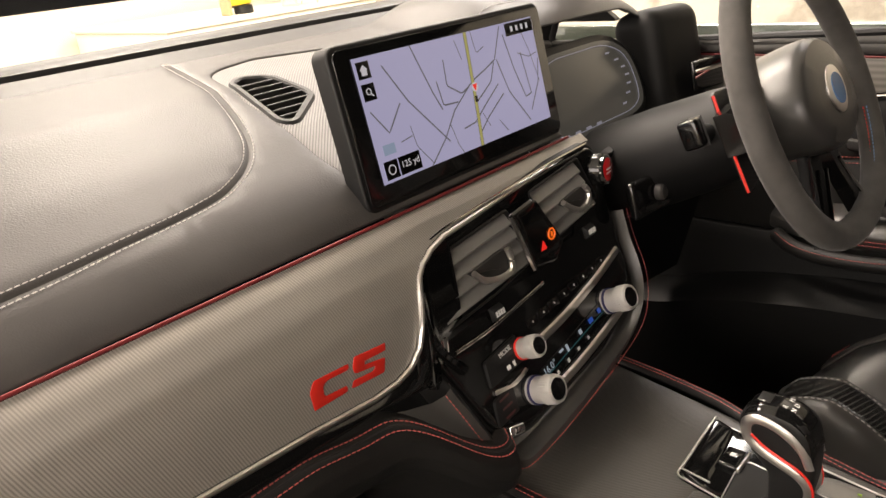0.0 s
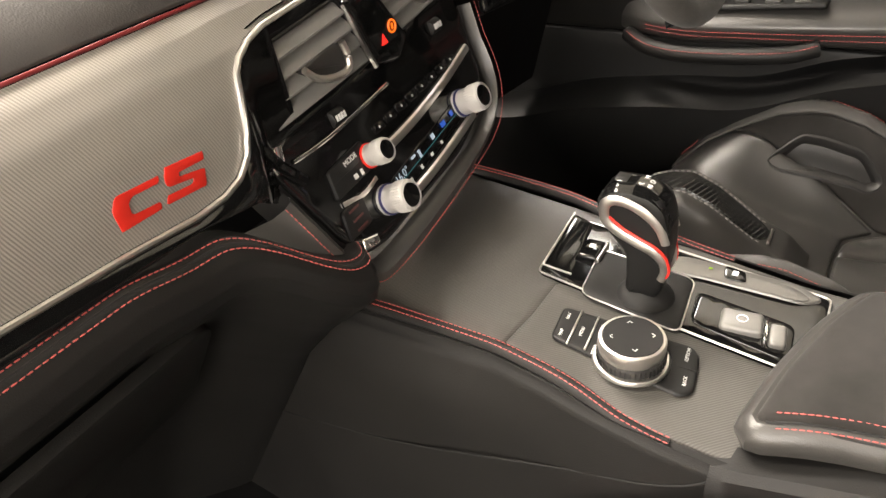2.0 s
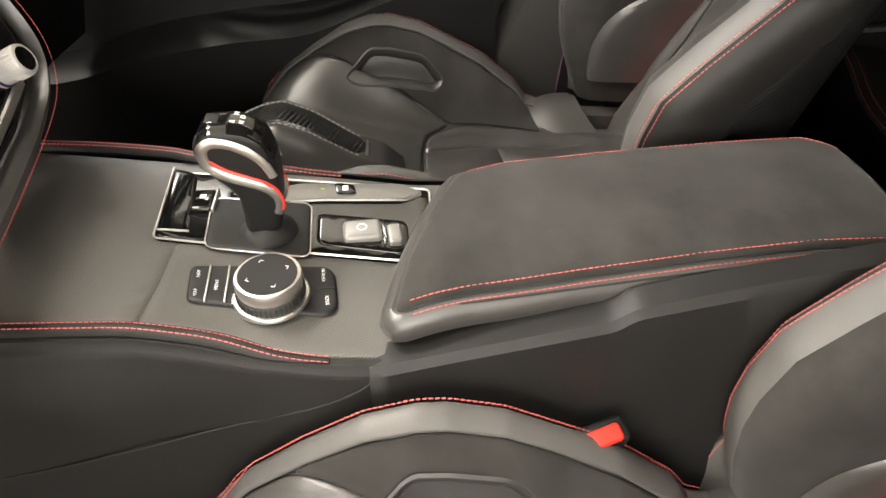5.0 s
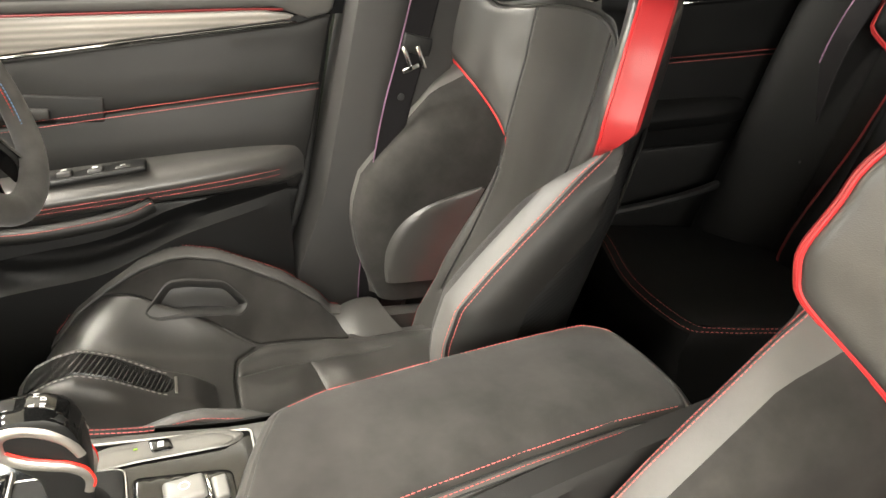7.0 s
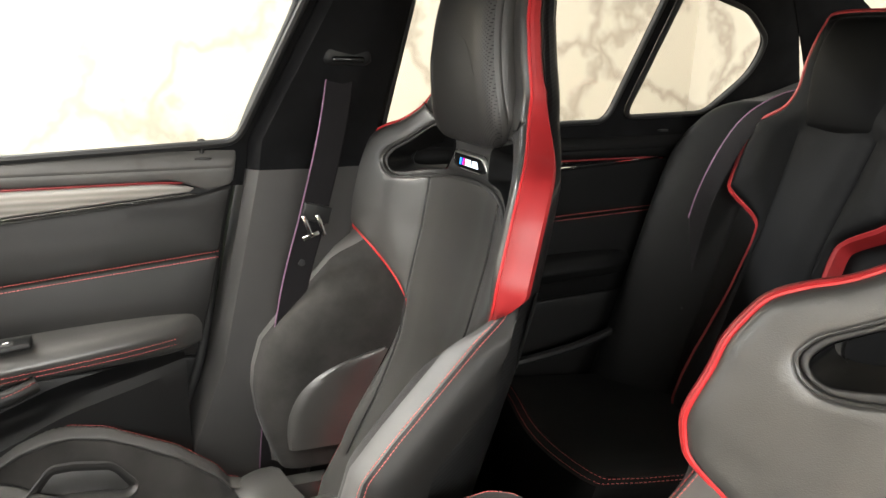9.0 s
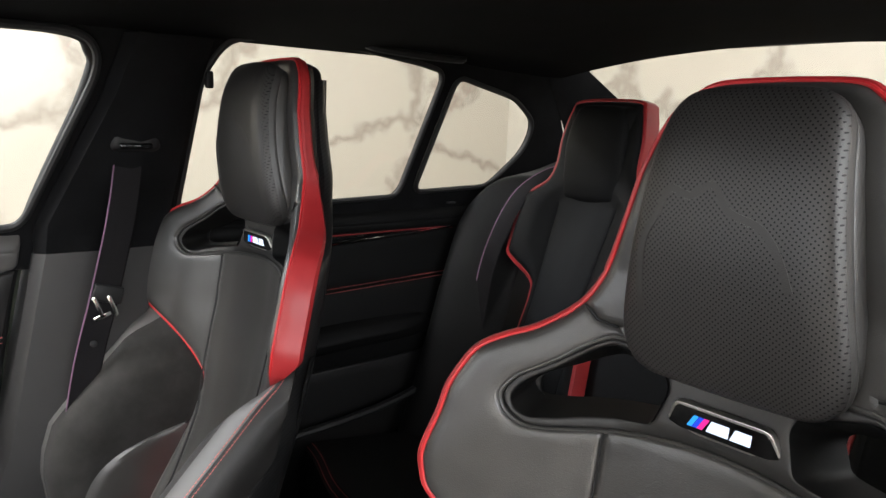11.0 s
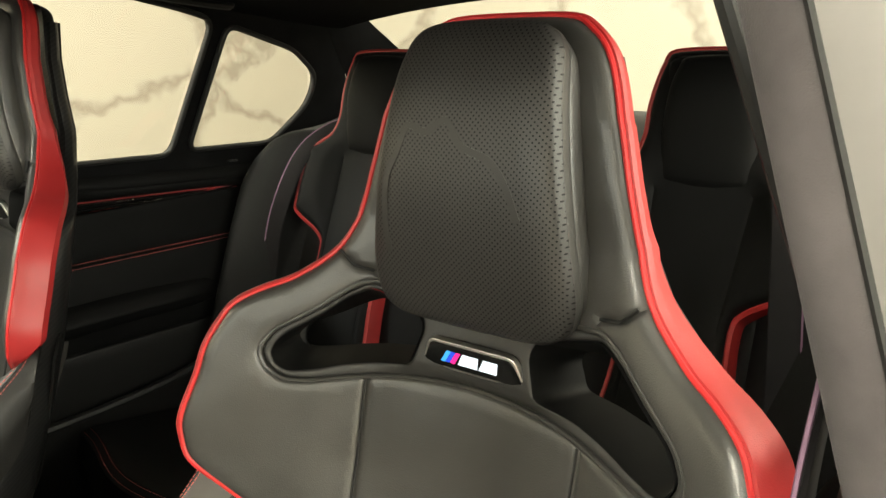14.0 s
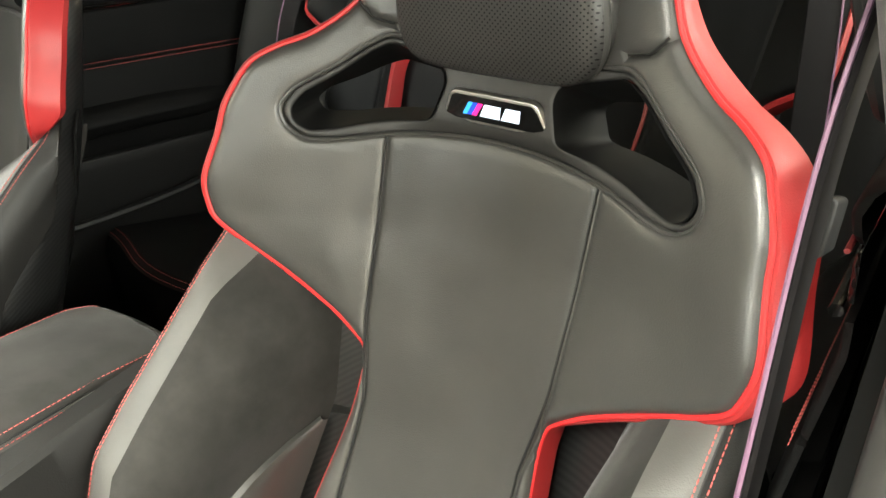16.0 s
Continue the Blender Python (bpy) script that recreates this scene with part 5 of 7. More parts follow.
part("phone_mark", place(rbox(0.006, 0.0006, 0.005, 0.001, 2), st_frame(-0.070, 0.715, 0.0046)), WHITE_PAINT, mode, flat=True)
part("tune_mark", place(rbox(0.004, 0.0006, 0.006, 0.001, 2), st_frame(-0.060, 0.715, 0.0046)), WHITE_PAINT, mode, flat=True)


def knob(x, z, r, h, ring):
    m = st_frame(x, z, 0.0) @ pose(0, 0, 0, 90)
    k = part("knob", lathe([(r * 1.02, 0.0), (r * 1.02, 0.004), (r * 0.94, 0.005), (r * 0.94, h * 0.5), (r, h * 0.55), (r, h * 0.92), (r * 0.95, h), (r * 0.80, h + 0.001), (r * 0.78, h - 0.001), (0, h - 0.001)], 48, m), KNOB_SILVER, stack, "silver control knob")
    part("collar", lathe([(r * 1.04, 0.0035), (r * 1.04, 0.0055), (r * 0.96, 0.006)], 40, m), ring, k, "lit collar")
    part("cap", lathe([(r * 0.78, h - 0.0015), (r * 0.74, h + 0.0006), (0, h + 0.001)], 32, m), GLOSS, k, "black knob cap")
    for j in range(36):
        a = 2 * math.pi * j / 36
        part("rib", place(rbox(0.0009, 0.0009, h * 0.36, 0, 1), m @ pose(r * math.cos(a), r * math.sin(a), h * 0.73)), KNOB_SILVER, k, flat=True)
    return k


knob(-0.040, 0.722, 0.0125, 0.030, RED_PLASTIC)
knob(-0.044, 0.678, 0.0160, 0.034, BLUE_COLLAR)
knob(0.136, 0.704, 0.0160, 0.036, BLUE_COLLAR)
# climate display with its readings
clim = part("climate_display", pad(soften([(-0.030, 0.690), (0.125, 0.711), (0.130, 0.690), (-0.026, 0.670)], 0.003), lambda x, z: (st(x, z, 0.001), ssurf(x, z)[1]), 0.01, roll=0.001), GLOSS, stack, "dark climate display")
word = lambda text, size, x, z, mat, name: part(name, lettering(text, size, st_frame(x, z, 0.0026) @ pose(0, 0, 0, 90) @ pose(0, 0, 0, 0, 0, 7), 0.0001), mat, clim, flat=True)
word("16.0°", 0.012, -0.010, 0.687, ICE_GLOW, "temperature")
for x, z, mt, w, h in ((0.018, 0.694, ICE_GLOW, 0.008, 0.003), (0.030, 0.692, ICE_GLOW, 0.004, 0.009), (0.062, 0.697, ICE_GLOW, 0.006, 0.006), (0.088, 0.700, BLUE_GLOW, 0.009, 0.006), (0.110, 0.703, BLUE_GLOW, 0.006, 0.006), (0.000, 0.677, WHITE_PAINT, 0.004, 0.005), (0.024, 0.680, WHITE_PAINT, 0.004, 0.005), (0.048, 0.683, WHITE_PAINT, 0.005, 0.004), (0.072, 0.686, WHITE_PAINT, 0.004, 0.004), (-0.018, 0.675, LIME_GLOW, 0.004, 0.005)):
    part("symbol", place(rbox(w, 0.0006, h, 0.0006, 2), st_frame(x, z, 0.0026, -7)), mt, clim, flat=True)
part("scale_line", tube([st(-0.022, 0.681, 0.0022), st(0.12, 0.699, 0.0022)], 0.0005, 5), TEAL_GLOW, clim)
fan = part("fan_keys", place(prism(soften([(-0.020, -0.014), (0.016, -0.012), (0.020, 0.020), (-0.014, 0.014)], 0.003), 0.006, 0.001, 2), st_frame(-0.094, 0.684, 0.003)), PLASTIC, stack, "black fan keys")
for k in range(3):
    part("key_bar", place(rbox(0.016, 0.0006, 0.0022, 0, 1), st_frame(-0.093, 0.676 + 0.009 * k, 0.0036, -5)), RED_DIM, fan, flat=True)
part("fan_paddle", place(prism(soften([(-0.012, -0.006), (0.012, -0.010), (0.014, 0.0), (-0.008, 0.006)], 0.002), 0.008, 0.002, 3), st_frame(-0.096, 0.662, 0.006)), CHROME, stack, "chrome fan paddle")
# red start button on its pod
pod = part("start_pod", lathe([(0.022, -0.03), (0.0215, 0.0), (0.020, 0.004), (0, 0.004)], 36, Matrix.Translation((0.193, -0.054, 0.857)) @ pose(0, 0, 0, 82, 0, 8)), GLOSS, stack, "glossy pod")
ssb = part("start_button", lathe([(0.0165, 0.004), (0.0165, 0.008), (0.014, 0.0095), (0, 0.010)], 36, Matrix.Translation((0.193, -0.054, 0.857)) @ pose(0, 0, 0, 82, 0, 8)), RED_GLOSS, stack, "red start button")
part("start_ring", lathe([(0.0185, 0.003), (0.0190, 0.008), (0.0165, 0.009)], 36, Matrix.Translation((0.193, -0.054, 0.857)) @ pose(0, 0, 0, 82, 0, 8)), CHROME, ssb, "chrome ring")
for k in range(2):
    part("word_bar", place(rbox(0.014, 0.0004, 0.0018, 0, 1), Matrix.Translation((0.193, -0.0648, 0.860 - 0.005 * k)) @ pose(0, 0, 0, -8, 0, 8)), WHITE_PAINT, ssb, flat=True)
# padded apron round the foot of the stack with its red seam
apron = [(-0.150, 0.735), (-0.128, 0.672), (-0.108, 0.640), (-0.06, 0.632), (0.10, 0.650), (0.185, 0.672), (0.222, 0.715), (0.228, 0.79)]
run = [(q.x, q.y) for q in spline([(a, b, 0) for a, b in apron], 80)]
rings = []
for o, h in ((-0.006, -0.010), (0.0, 0.002), (0.006, 0.006), (0.014, 0.004), (0.022, -0.010), (0.028, -0.05), (0.03, -0.10)):
    slim = [1 - 0.62 * sm(k / 79, 0.45, 0.75) for k in range(80)]
    rings.append([st(a + (c - a) * w, b + (d - b) * w, h if h > -0.02 else h * (0.5 + 0.5 * w)) for (a, b), (c, d), w in zip(run, offset_run(run, -o, False), slim)])
part("apron", loft(rings, closed=False), LEATHER, stack, "padded leather apron round the stack")
part("seam_thread", stitch([st(a, b, 0.0045) for a, b in offset_run(run, -0.014, False)], up=(0, -1, 0.3)), THREAD_RED, stack, "red stitching")


# ---- centre console ----
console = thing("centre_console", "dark centre console with woven trim and stitched leather sides", "console", (0.03, -0.45, 0.2))
CY = [-1.0, -0.50, -0.25, -0.05, 0.05]
CZ = [0.545, 0.555, 0.572, 0.565, 0.56]


def con_top(y):
    return interp(y, CY, CZ)


def con_xl(y):
    return interp(y, [-1.0, -0.68, -0.47, -0.42, -0.36, -0.30, -0.25, 0.05], [-0.094, -0.112, -0.127, -0.126, -0.118, -0.106, -0.098, -0.088])


def con_xr(y):
    return interp(y, [-1.0, -0.5, -0.25, -0.05, 0.10], [0.125, 0.140, 0.170, 0.215, 0.24])


csurf = lambda x, y: (Vector((x, y, con_top(y))), Vector((0, 0, 1)))
ys = np.linspace(-0.99, 0.06, 60)
edge = [(con_xl(y) + 0.002, y) for y in ys] + [(con_xr(y) - 0.004, y) for y in ys[::-1]]
GATE = soften([(0.028, -0.238), (0.142, -0.232), (0.132, -0.37), (0.120, -0.52), (-0.004, -0.52), (0.010, -0.38)], 0.008)
part("top", pad(edge, csurf, 0.02, [GATE], [[(con_xl(-0.25), -0.250), (-0.03, -0.259), (0.030, -0.262)]], 0.006, 0.002, groove=0.002, width=0.002), TRIM_DARK, console, "woven metal-look console top")


def flank(s, v, y):
    xe = con_xl(y) if s < 0 else con_xr(y)
    z = con_top(y)
    prof = [(0.0, z), (0.006, z - 0.002), (0.010, z - 0.012), (0.014, z - 0.05), (0.024, 0.45), (0.040, 0.35), (0.060, 0.20)]
    k = v * (len(prof) - 1)
    i = min(int(k), len(prof) - 2)
    f = k - i
    o, zz = [a + (b - a) * f for a, b in zip(prof[i], prof[i + 1])]
    bulge = 0.020 * math.exp(-((y + 0.10) / 0.22) ** 2) * sm(v, 0.2, 0.6)
    return (xe + s * (o + bulge), y, zz)


for s in (-1, 1):
    part("flank", sheet(lambda u, v: flank(s, v, -1.0 + 1.2 * u), 80, 36), LEATHER_MATT_SHADE, console, "black leather console flank")
# stitched roll that rises along both edges of the tray
for s, pts in ((-1, [(-0.090, -0.0), (-0.092, -0.105), (-0.096, -0.188), (-0.101, -0.256), (-0.111, -0.322), (-0.127, -0.380), (-0.131, -0.425)]), (1, [(0.222, -0.02), (0.206, -0.129), (0.187, -0.214), (0.170, -0.262), (0.158, -0.33), (0.150, -0.42)])):
    q = spline([(a, b, 0) for a, b in pts], 50)
    rollp = [Vector((p.x - 0.003 * s, p.y, con_top(p.y) + 0.003 * (1 - sm(-p.y, 0.30, 0.42)))) for p in q]
    body = part("edge_roll", tube(rollp, lambda f: 0.008 - 0.0055 * sm(f, 0.7, 1.0), 10, flat=0.8), LEATHER_MATT_SHADE, console, "padded leather edge")
    for o in (-0.0045, 0.0045):
        part("seam_thread", stitch([p + Vector((0.75 * o, 0, 0.0064 * (1 - 0.70 * sm(i / 49, 0.7, 1)) - 0.0006)) for i, p in enumerate(rollp)]), THREAD_RED, body, "red stitching")
# curved seam on the near flank and the carbon-look ledge below the armrest
seam = []
for y, z in ((0.15, 0.363), (-0.122, 0.425), (-0.328, 0.484), (-0.41, 0.512), (-0.455, 0.535), (-0.470, 0.552)):
    v = interp(z, [0.20, 0.35, 0.45, con_top(y) - 0.05, con_top(y) - 0.012, con_top(y)], [1, 5 / 6, 4 / 6, 3 / 6, 2 / 6, 0])
    seam.append(Vector(flank(-1, v, y)) + Vector((-0.0008, 0, 0)))
part("seam_crease", tube(spline(seam, 60), 0.0011, 6), RUBBER, console, "dark panel joint")
rail = [(con_xl(y) - 0.010, y, interp(y, [-1.0, -0.90, -0.791, -0.692, -0.674, -0.544, -0.46], [0.640, 0.630, 0.615, 0.598, 0.585, 0.566, 0.552])) for y in np.linspace(-0.46, -1.0, 60)]
part("side_rail", loft([[(x + 0.03, y, z + 0.002) for x, y, z in rail], [(x + 0.003, y, z + 0.003) for x, y, z in rail], [(x - 0.004, y, z - 0.004) for x, y, z in rail], [(x - 0.010, y, z - 0.05) for x, y, z in rail], [(x - 0.03, y, 0.20) for x, y, z in rail]], closed=False), LEATHER_MATT_SHADE, console, "black leather rail under the armrest")

# piano black gate with chrome rim
gate = part("gate_panel", pad(GATE, lambda x, y: (Vector((x, y, con_top(y) + 0.003)), Vector((0, 0, 1))), 0.014, roll=0.002), GLOSS, console, "piano black gear gate")
part("gate_rim", tube([Vector((x, y, con_top(y) + 0.0028)) for x, y in GATE], 0.0012, 6, True), SATIN, gate, "chrome rim")
lid_pts = soften([(0.032, -0.242), (0.140, -0.236), (0.138, -0.262), (0.026, -0.276)], 0.006)
part("cup_lid", pad(lid_pts, lambda x, y: (Vector((x, y, con_top(y) + 0.010 + 0.25 * (-0.242 - y) * -1)), Vector((0, 0, 1))), 0.006, roll=0.004), GLOSS, gate, "glossy cup holder lid")
part("lid_edge", tube([Vector((x, y, con_top(y) + 0.012)) for x, y in ((0.028, -0.276), (0.031, -0.243), (0.139, -0.237))], 0.0013, 6), SATIN, gate, "chrome lid edge")
boot = soften([(0.012, -0.292), (0.094, -0.286), (0.088, -0.392), (0.000, -0.398)], 0.012)
part("boot_plate", pad(boot, lambda x, y: (Vector((x, y, con_top(y) + 0.0055)), Vector((0, 0, 1))), 0.008, roll=0.004), PLASTIC, gate, "matt black lever plate")
part("boot_edge", tube([Vector((x, y, con_top(y) + 0.0045)) for x, y in boot], 0.0008, 6, True), SATIN, gate, "chrome plate edge")
# parking brake and hold keys
well = soften([(0.022, -0.402), (0.072, -0.398), (0.062, -0.495), (0.008, -0.498)], 0.010)
part("key_well", pad(well, lambda x, y: (Vector((x, y, con_top(y) + 0.0045)), Vector((0, 0, 1))), 0.008, roll=0.002), GLOSS, gate)
brake = part("brake_key", rbox(0.030, 0.040, 0.014, 0.005, 4, (0.040, -0.448, con_top(-0.448) + 0.005), (0, 0, 6)), KEY_GREY, gate, "satin grey parking brake key")
part("brake_mark", place(tube([(0.005 * math.cos(a), 0.005 * math.sin(a), 0) for a in np.linspace(0, 6.283, 25)[:-1]], 0.0006, 5, True), pose(0.040, -0.448, con_top(-0.448) + 0.0124)), WHITE_PAINT, brake)
part("chrome_joint", rbox(0.032, 0.003, 0.015, 0.001, 2, (0.037, -0.471, con_top(-0.471) + 0.005), (0, 0, 6)), CHROME, gate, "chrome joint")
part("hold_key", rbox(0.030, 0.016, 0.013, 0.004, 4, (0.035, -0.482, con_top(-0.482) + 0.005), (0, 0, 6)), KEY_GREY, gate, "satin grey hold key")
# drive mode strip beside the lever
strip = soften([(0.098, -0.330), (0.110, -0.345), (0.124, -0.375), (0.128, -0.490), (0.112, -0.515), (0.098, -0.500), (0.094, -0.400), (0.086, -0.350)], 0.008)
modes = part("mode_strip", pad(strip, lambda x, y: (Vector((x, y, con_top(y) + 0.006)), Vector((0, 0, 1))), 0.006, roll=0.004), STRIP_GREY, gate, "satin silver mode key strip")
part("strip_face", pad([(0.104 + (a - 0.108) * 0.78, -0.422 + (b + 0.422) * 0.88) for a, b in strip], lambda x, y: (Vector((x, y, con_top(y) + 0.0068)), Vector((0, 0, 1))), 0.006, roll=0.001), STRIP_GREY, modes, "silver-grey mode keys")
part("key_dark", pad(soften([(0.100, -0.418), (0.122, -0.414), (0.120, -0.436), (0.102, -0.440)], 0.004), lambda x, y: (Vector((x, y, con_top(y) + 0.0085)), Vector((0, 0, 1))), 0.006, roll=0.001), GLOSS, modes)
part("key_mark", rbox(0.008, 0.006, 0.0006, 0, 1, (0.111, -0.427, con_top(-0.427) + 0.0092)), WHITE_PAINT, modes, flat=True)
part("red_mark", rbox(0.004, 0.022, 0.0008, 0, 1, (0.095, -0.352, con_top(-0.35) + 0.0075), (0, 0, -20)), RED_PLASTIC, modes, "red key mark", flat=True)
part("green_mark", rbox(0.0025, 0.004, 0.0006, 0, 1, (0.110, -0.402, con_top(-0.40) + 0.0078)), LIME_GLOW, modes, flat=True)
part("start_keys", rbox(0.034, 0.022, 0.008, 0.003, 3, (0.085, -0.278, con_top(-0.28) + 0.006)), GLOSS, gate)
part("key_edge", rbox(0.036, 0.003, 0.009, 0.001, 2, (0.085, -0.291, con_top(-0.29) + 0.006)), SATIN, gate)
part("key_mark", rbox(0.006, 0.006, 0.0006, 0, 1, (0.088, -0.278, con_top(-0.28) + 0.0104)), WHITE_PAINT, gate, flat=True)

# ---- rotary controller ----
rotary = thing("rotary_controller", "silver-ringed rotary controller with shortcut buttons", "controller", (-0.05, -0.36, 0.565))
PLATE = soften([(-0.014, -0.285), (-0.062, -0.290), (-0.079, -0.420), (-0.068, -0.430), (-0.022, -0.424), (-0.012, -0.416)], 0.008)
plate_pt = lambda x, y: (Vector((x, y, con_top(y) + 0.005)), Vector((0, 0, 1)))
plate = part("key_plate", pad(PLATE, plate_pt, 0.006, roll=0.003), PLASTIC, rotary, "black key plate")
KX, KY = -0.055, -0.368
kz = con_top(KY) + 0.004
part("ring_base", lathe([(0.0358, 0.0), (0.0358, 0.002), (0.0345, 0.004), (0.0315, 0.0045)], 56, pose(KX, KY, kz)), SATIN, rotary, "satin base ring")
part("grip", lathe([(0.0315, 0.005), (0.0315, 0.013), (0.0300, 0.015), (0.0300, 0.017)], 56, pose(KX, KY, kz)), PLASTIC_GREY, rotary, "ribbed grip")
for j in range(44):
    a = 2 * math.pi * j / 44
    part("rib", place(rbox(0.0012, 0.0012, 0.008, 0, 1), pose(KX + 0.0316 * math.cos(a), KY + 0.0316 * math.sin(a), kz + 0.009, 0, 0, math.degrees(a))), PLASTIC, rotary, flat=True)
part("silver_ring", lathe([(0.0300, 0.014), (0.0310, 0.018), (0.0310, 0.026), (0.0300, 0.0285), (0.0275, 0.029), (0.0268, 0.028)], 56, pose(KX, KY, kz)), SATIN, rotary, "satin silver ring")
touch = part("touch_top", lathe([(0.0272, 0.026), (0.0270, 0.0296), (0.015, 0.0294), (0, 0.0293)], 56, pose(KX, KY, kz)), PLASTIC, rotary, "black touch top")
for k in range(4):
    a = radians(25 + 90 * k)
    tip = [(-0.0022, -0.0012, 0), (0.0, 0.0012, 0), (0.0022, -0.0012, 0)]
    part("arrow", place(tube(tip, 0.0004, 5), pose(KX, KY, kz + 0.0298) @ pose(0, 0, 0, 0, 0, 25 + 90 * k) @ pose(0, 0.019, 0)), WHITE_PAINT, touch)
for y in (-0.3065, -0.3245):
    part("key_joint", rbox(0.050, 0.0018, 0.0022, 0.0006, 2, (-0.040, y, con_top(y) + 0.0056), (0, 0, 4)), SATIN, plate, "satin joint between keys")
for word_, x, y in (("MAP", -0.052, -0.2975), ("NAV", -0.027, -0.2955), ("MENU", -0.042, -0.315), ("MEDIA", -0.060, -0.334), ("COM", -0.030, -0.331), ("BACK", -0.060, -0.4195), ("OPTION", -0.026, -0.4135)):
    part("key_word", lettering(word_, 0.0048, pose(x, y, con_top(y) + 0.0056, 0, 0, 6), 0.0001), WHITE_PAINT, plate, flat=True)
part("key_split", rbox(0.0012, 0.018, 0.0008, 0, 1, (-0.044, -0.4175, con_top(-0.417) + 0.0055)), RUBBER, plate, flat=True)

# ---- gear selector ----
shifter = thing("gear_selector", "black and silver gear selector lever with red trim line", "gear lever", (0.04, -0.345, 0.57))
part("boot_ball", lathe([(0.030, 0.0), (0.029, 0.004), (0.022, 0.010), (0.016, 0.014), (0.013, 0.020)], 36, pose(0.040, -0.352, con_top(-0.352) + 0.003)), RUBBER, shifter, "rubber ball at the foot")


LEVER = [(q.x, q.y) for q in spline([(y, z, 0) for y, z in ((-0.337, 0.580), (-0.335, 0.606), (-0.333, 0.631), (-0.319, 0.652), (-0.308, 0.671), (-0.306, 0.688), (-0.312, 0.701), (-0.324, 0.7072), (-0.340, 0.7080), (-0.355, 0.7055), (-0.369, 0.696), (-0.376, 0.673), (-0.3775, 0.640), (-0.374, 0.610), (-0.366, 0.580))], 90, True)]


def lever_mid(z):
    return interp(z, [0.58, 0.70], [0.037, 0.029])


def lever_half(z):
    return interp(z, [0.58, 0.62, 0.655, 0.69, 0.708], [0.0125, 0.0140, 0.0185, 0.0200, 0.0185])


turn_in = 1 if sum(a * d - b * c for (a, b), (c, d) in zip(LEVER, LEVER[1:] + LEVER[:1])) > 0 else -1
rings = []
for k, d in ((-1.0, 0.009), (-0.97, 0.0045), (-0.88, 0.0018), (-0.7, 0.0004), (-0.35, 0), (0.35, 0), (0.7, 0.0004), (0.88, 0.0018), (0.97, 0.0045), (1.0, 0.009)):
    rings.append([Vector((lever_mid(z) + k * lever_half(z), y, z)) for y, z in offset_run(LEVER, turn_in * d, True)])
part("lever", loft(rings), PLASTIC, shifter, "soft black lever")


def head_z(y):
    return interp(y, [-0.377, -0.3735, -0.369, -0.362, -0.354, -0.340, -0.324, -0.314, -0.309], [0.668, 0.684, 0.6955, 0.7022, 0.7065, 0.7090, 0.7084, 0.7030, 0.6960])


cap = loft([[Vector((lever_mid(0.7) + 0.0188 * c, y, head_z(y) + 0.0014 - 0.0055 * abs(c) ** 4)) for c in np.linspace(-1, 1, 15)] for y in np.linspace(-0.3765, -0.310, 40)], closed=False)
head = part("head_cap", cap, GLOSS, shifter, "glossy black head with gear letters")
for letter, dx, y in (("P", -0.007, -0.325), ("R", -0.006, -0.345), ("N", -0.006, -0.353), ("D", 0.003, -0.353), ("M", 0.008, -0.347)):
    lean = math.degrees(math.atan2(head_z(y + 0.002) - head_z(y - 0.002), 0.004))
    part("gear_letter", lettering(letter, 0.0068, pose(lever_mid(0.7) + dx, y, head_z(y) + 0.0022, lean, 0, 0), 0.0001), WHITE_PAINT, head, flat=True)
part("unlock_key", rbox(0.016, 0.012, 0.0012, 0.0005, 2, (lever_mid(0.7), -0.3255, head_z(-0.3255) + 0.0016), (3, 0, 0)), PLASTIC, head, "small black unlock key")
# silver clasps down both sides with a red line
UPPER = [(-0.314, 0.678), (-0.316, 0.690), (-0.326, 0.6955), (-0.342, 0.693), (-0.357, 0.684), (-0.367, 0.672), (-0.3735, 0.655)]
LOWER_BAND = [(-0.314, 0.682), (-0.317, 0.669), (-0.330, 0.658), (-0.346, 0.650), (-0.362, 0.642), (-0.3715, 0.631), (-0.3735, 0.618), (-0.370, 0.606)]
for s in (1, -1):
    def on_side(run, n, out=0.0):
        return [Vector((lever_mid(q.y) + s * (lever_half(q.y) + out), q.x, q.y)) for q in spline([(a, b, 0) for a, b in run], n)]

    for run in (UPPER, LOWER_BAND):
        part("silver_clasp", tube(on_side(run, 40, -0.0012), lambda f: 0.0056 - 0.0012 * sm(f, 0.6, 1.0), 12, up=(1, 0, 0), flat=0.55), SATIN, shifter, "satin silver clasp")
    red = [(y - 0.003, z + 0.0068) for y, z in LOWER_BAND[1:6]] + [(LOWER_BAND[6][0] - 0.0045, LOWER_BAND[6][1] + 0.004), (-0.3755, 0.612)]
    part("red_line", tube(on_side(red, 30, 0.0002), 0.0014, 6), RED_PLASTIC, shifter, "red line along the clasp")

# ---- passenger buckle ----
buckle = thing("belt_buckle", "red-topped black seat belt buckle beside the console", "buckle", (-0.15, -0.66, 0.45))
BU = Matrix.Translation((-0.158, -0.665, 0.462)) @ pose(0, 0, 0, -8, -18, 20)
part("housing", place(rbox(0.026, 0.056, 0.09, 0.006, 3), BU @ pose(0, 0, -0.015)), PLASTIC, buckle, "black buckle housing")
part("release", place(rbox(0.017, 0.040, 0.022, 0.004, 3), BU @ pose(-0.003, 0, 0.024)), RED_PLASTIC, buckle, "red release button")
for k in range(4):
    part("word_bar", place(rbox(0.0006, 0.006, 0.003, 0, 1), BU @ pose(-0.0155, -0.015 + 0.010 * k, 0.018)), RUBBER, buckle, flat=True)
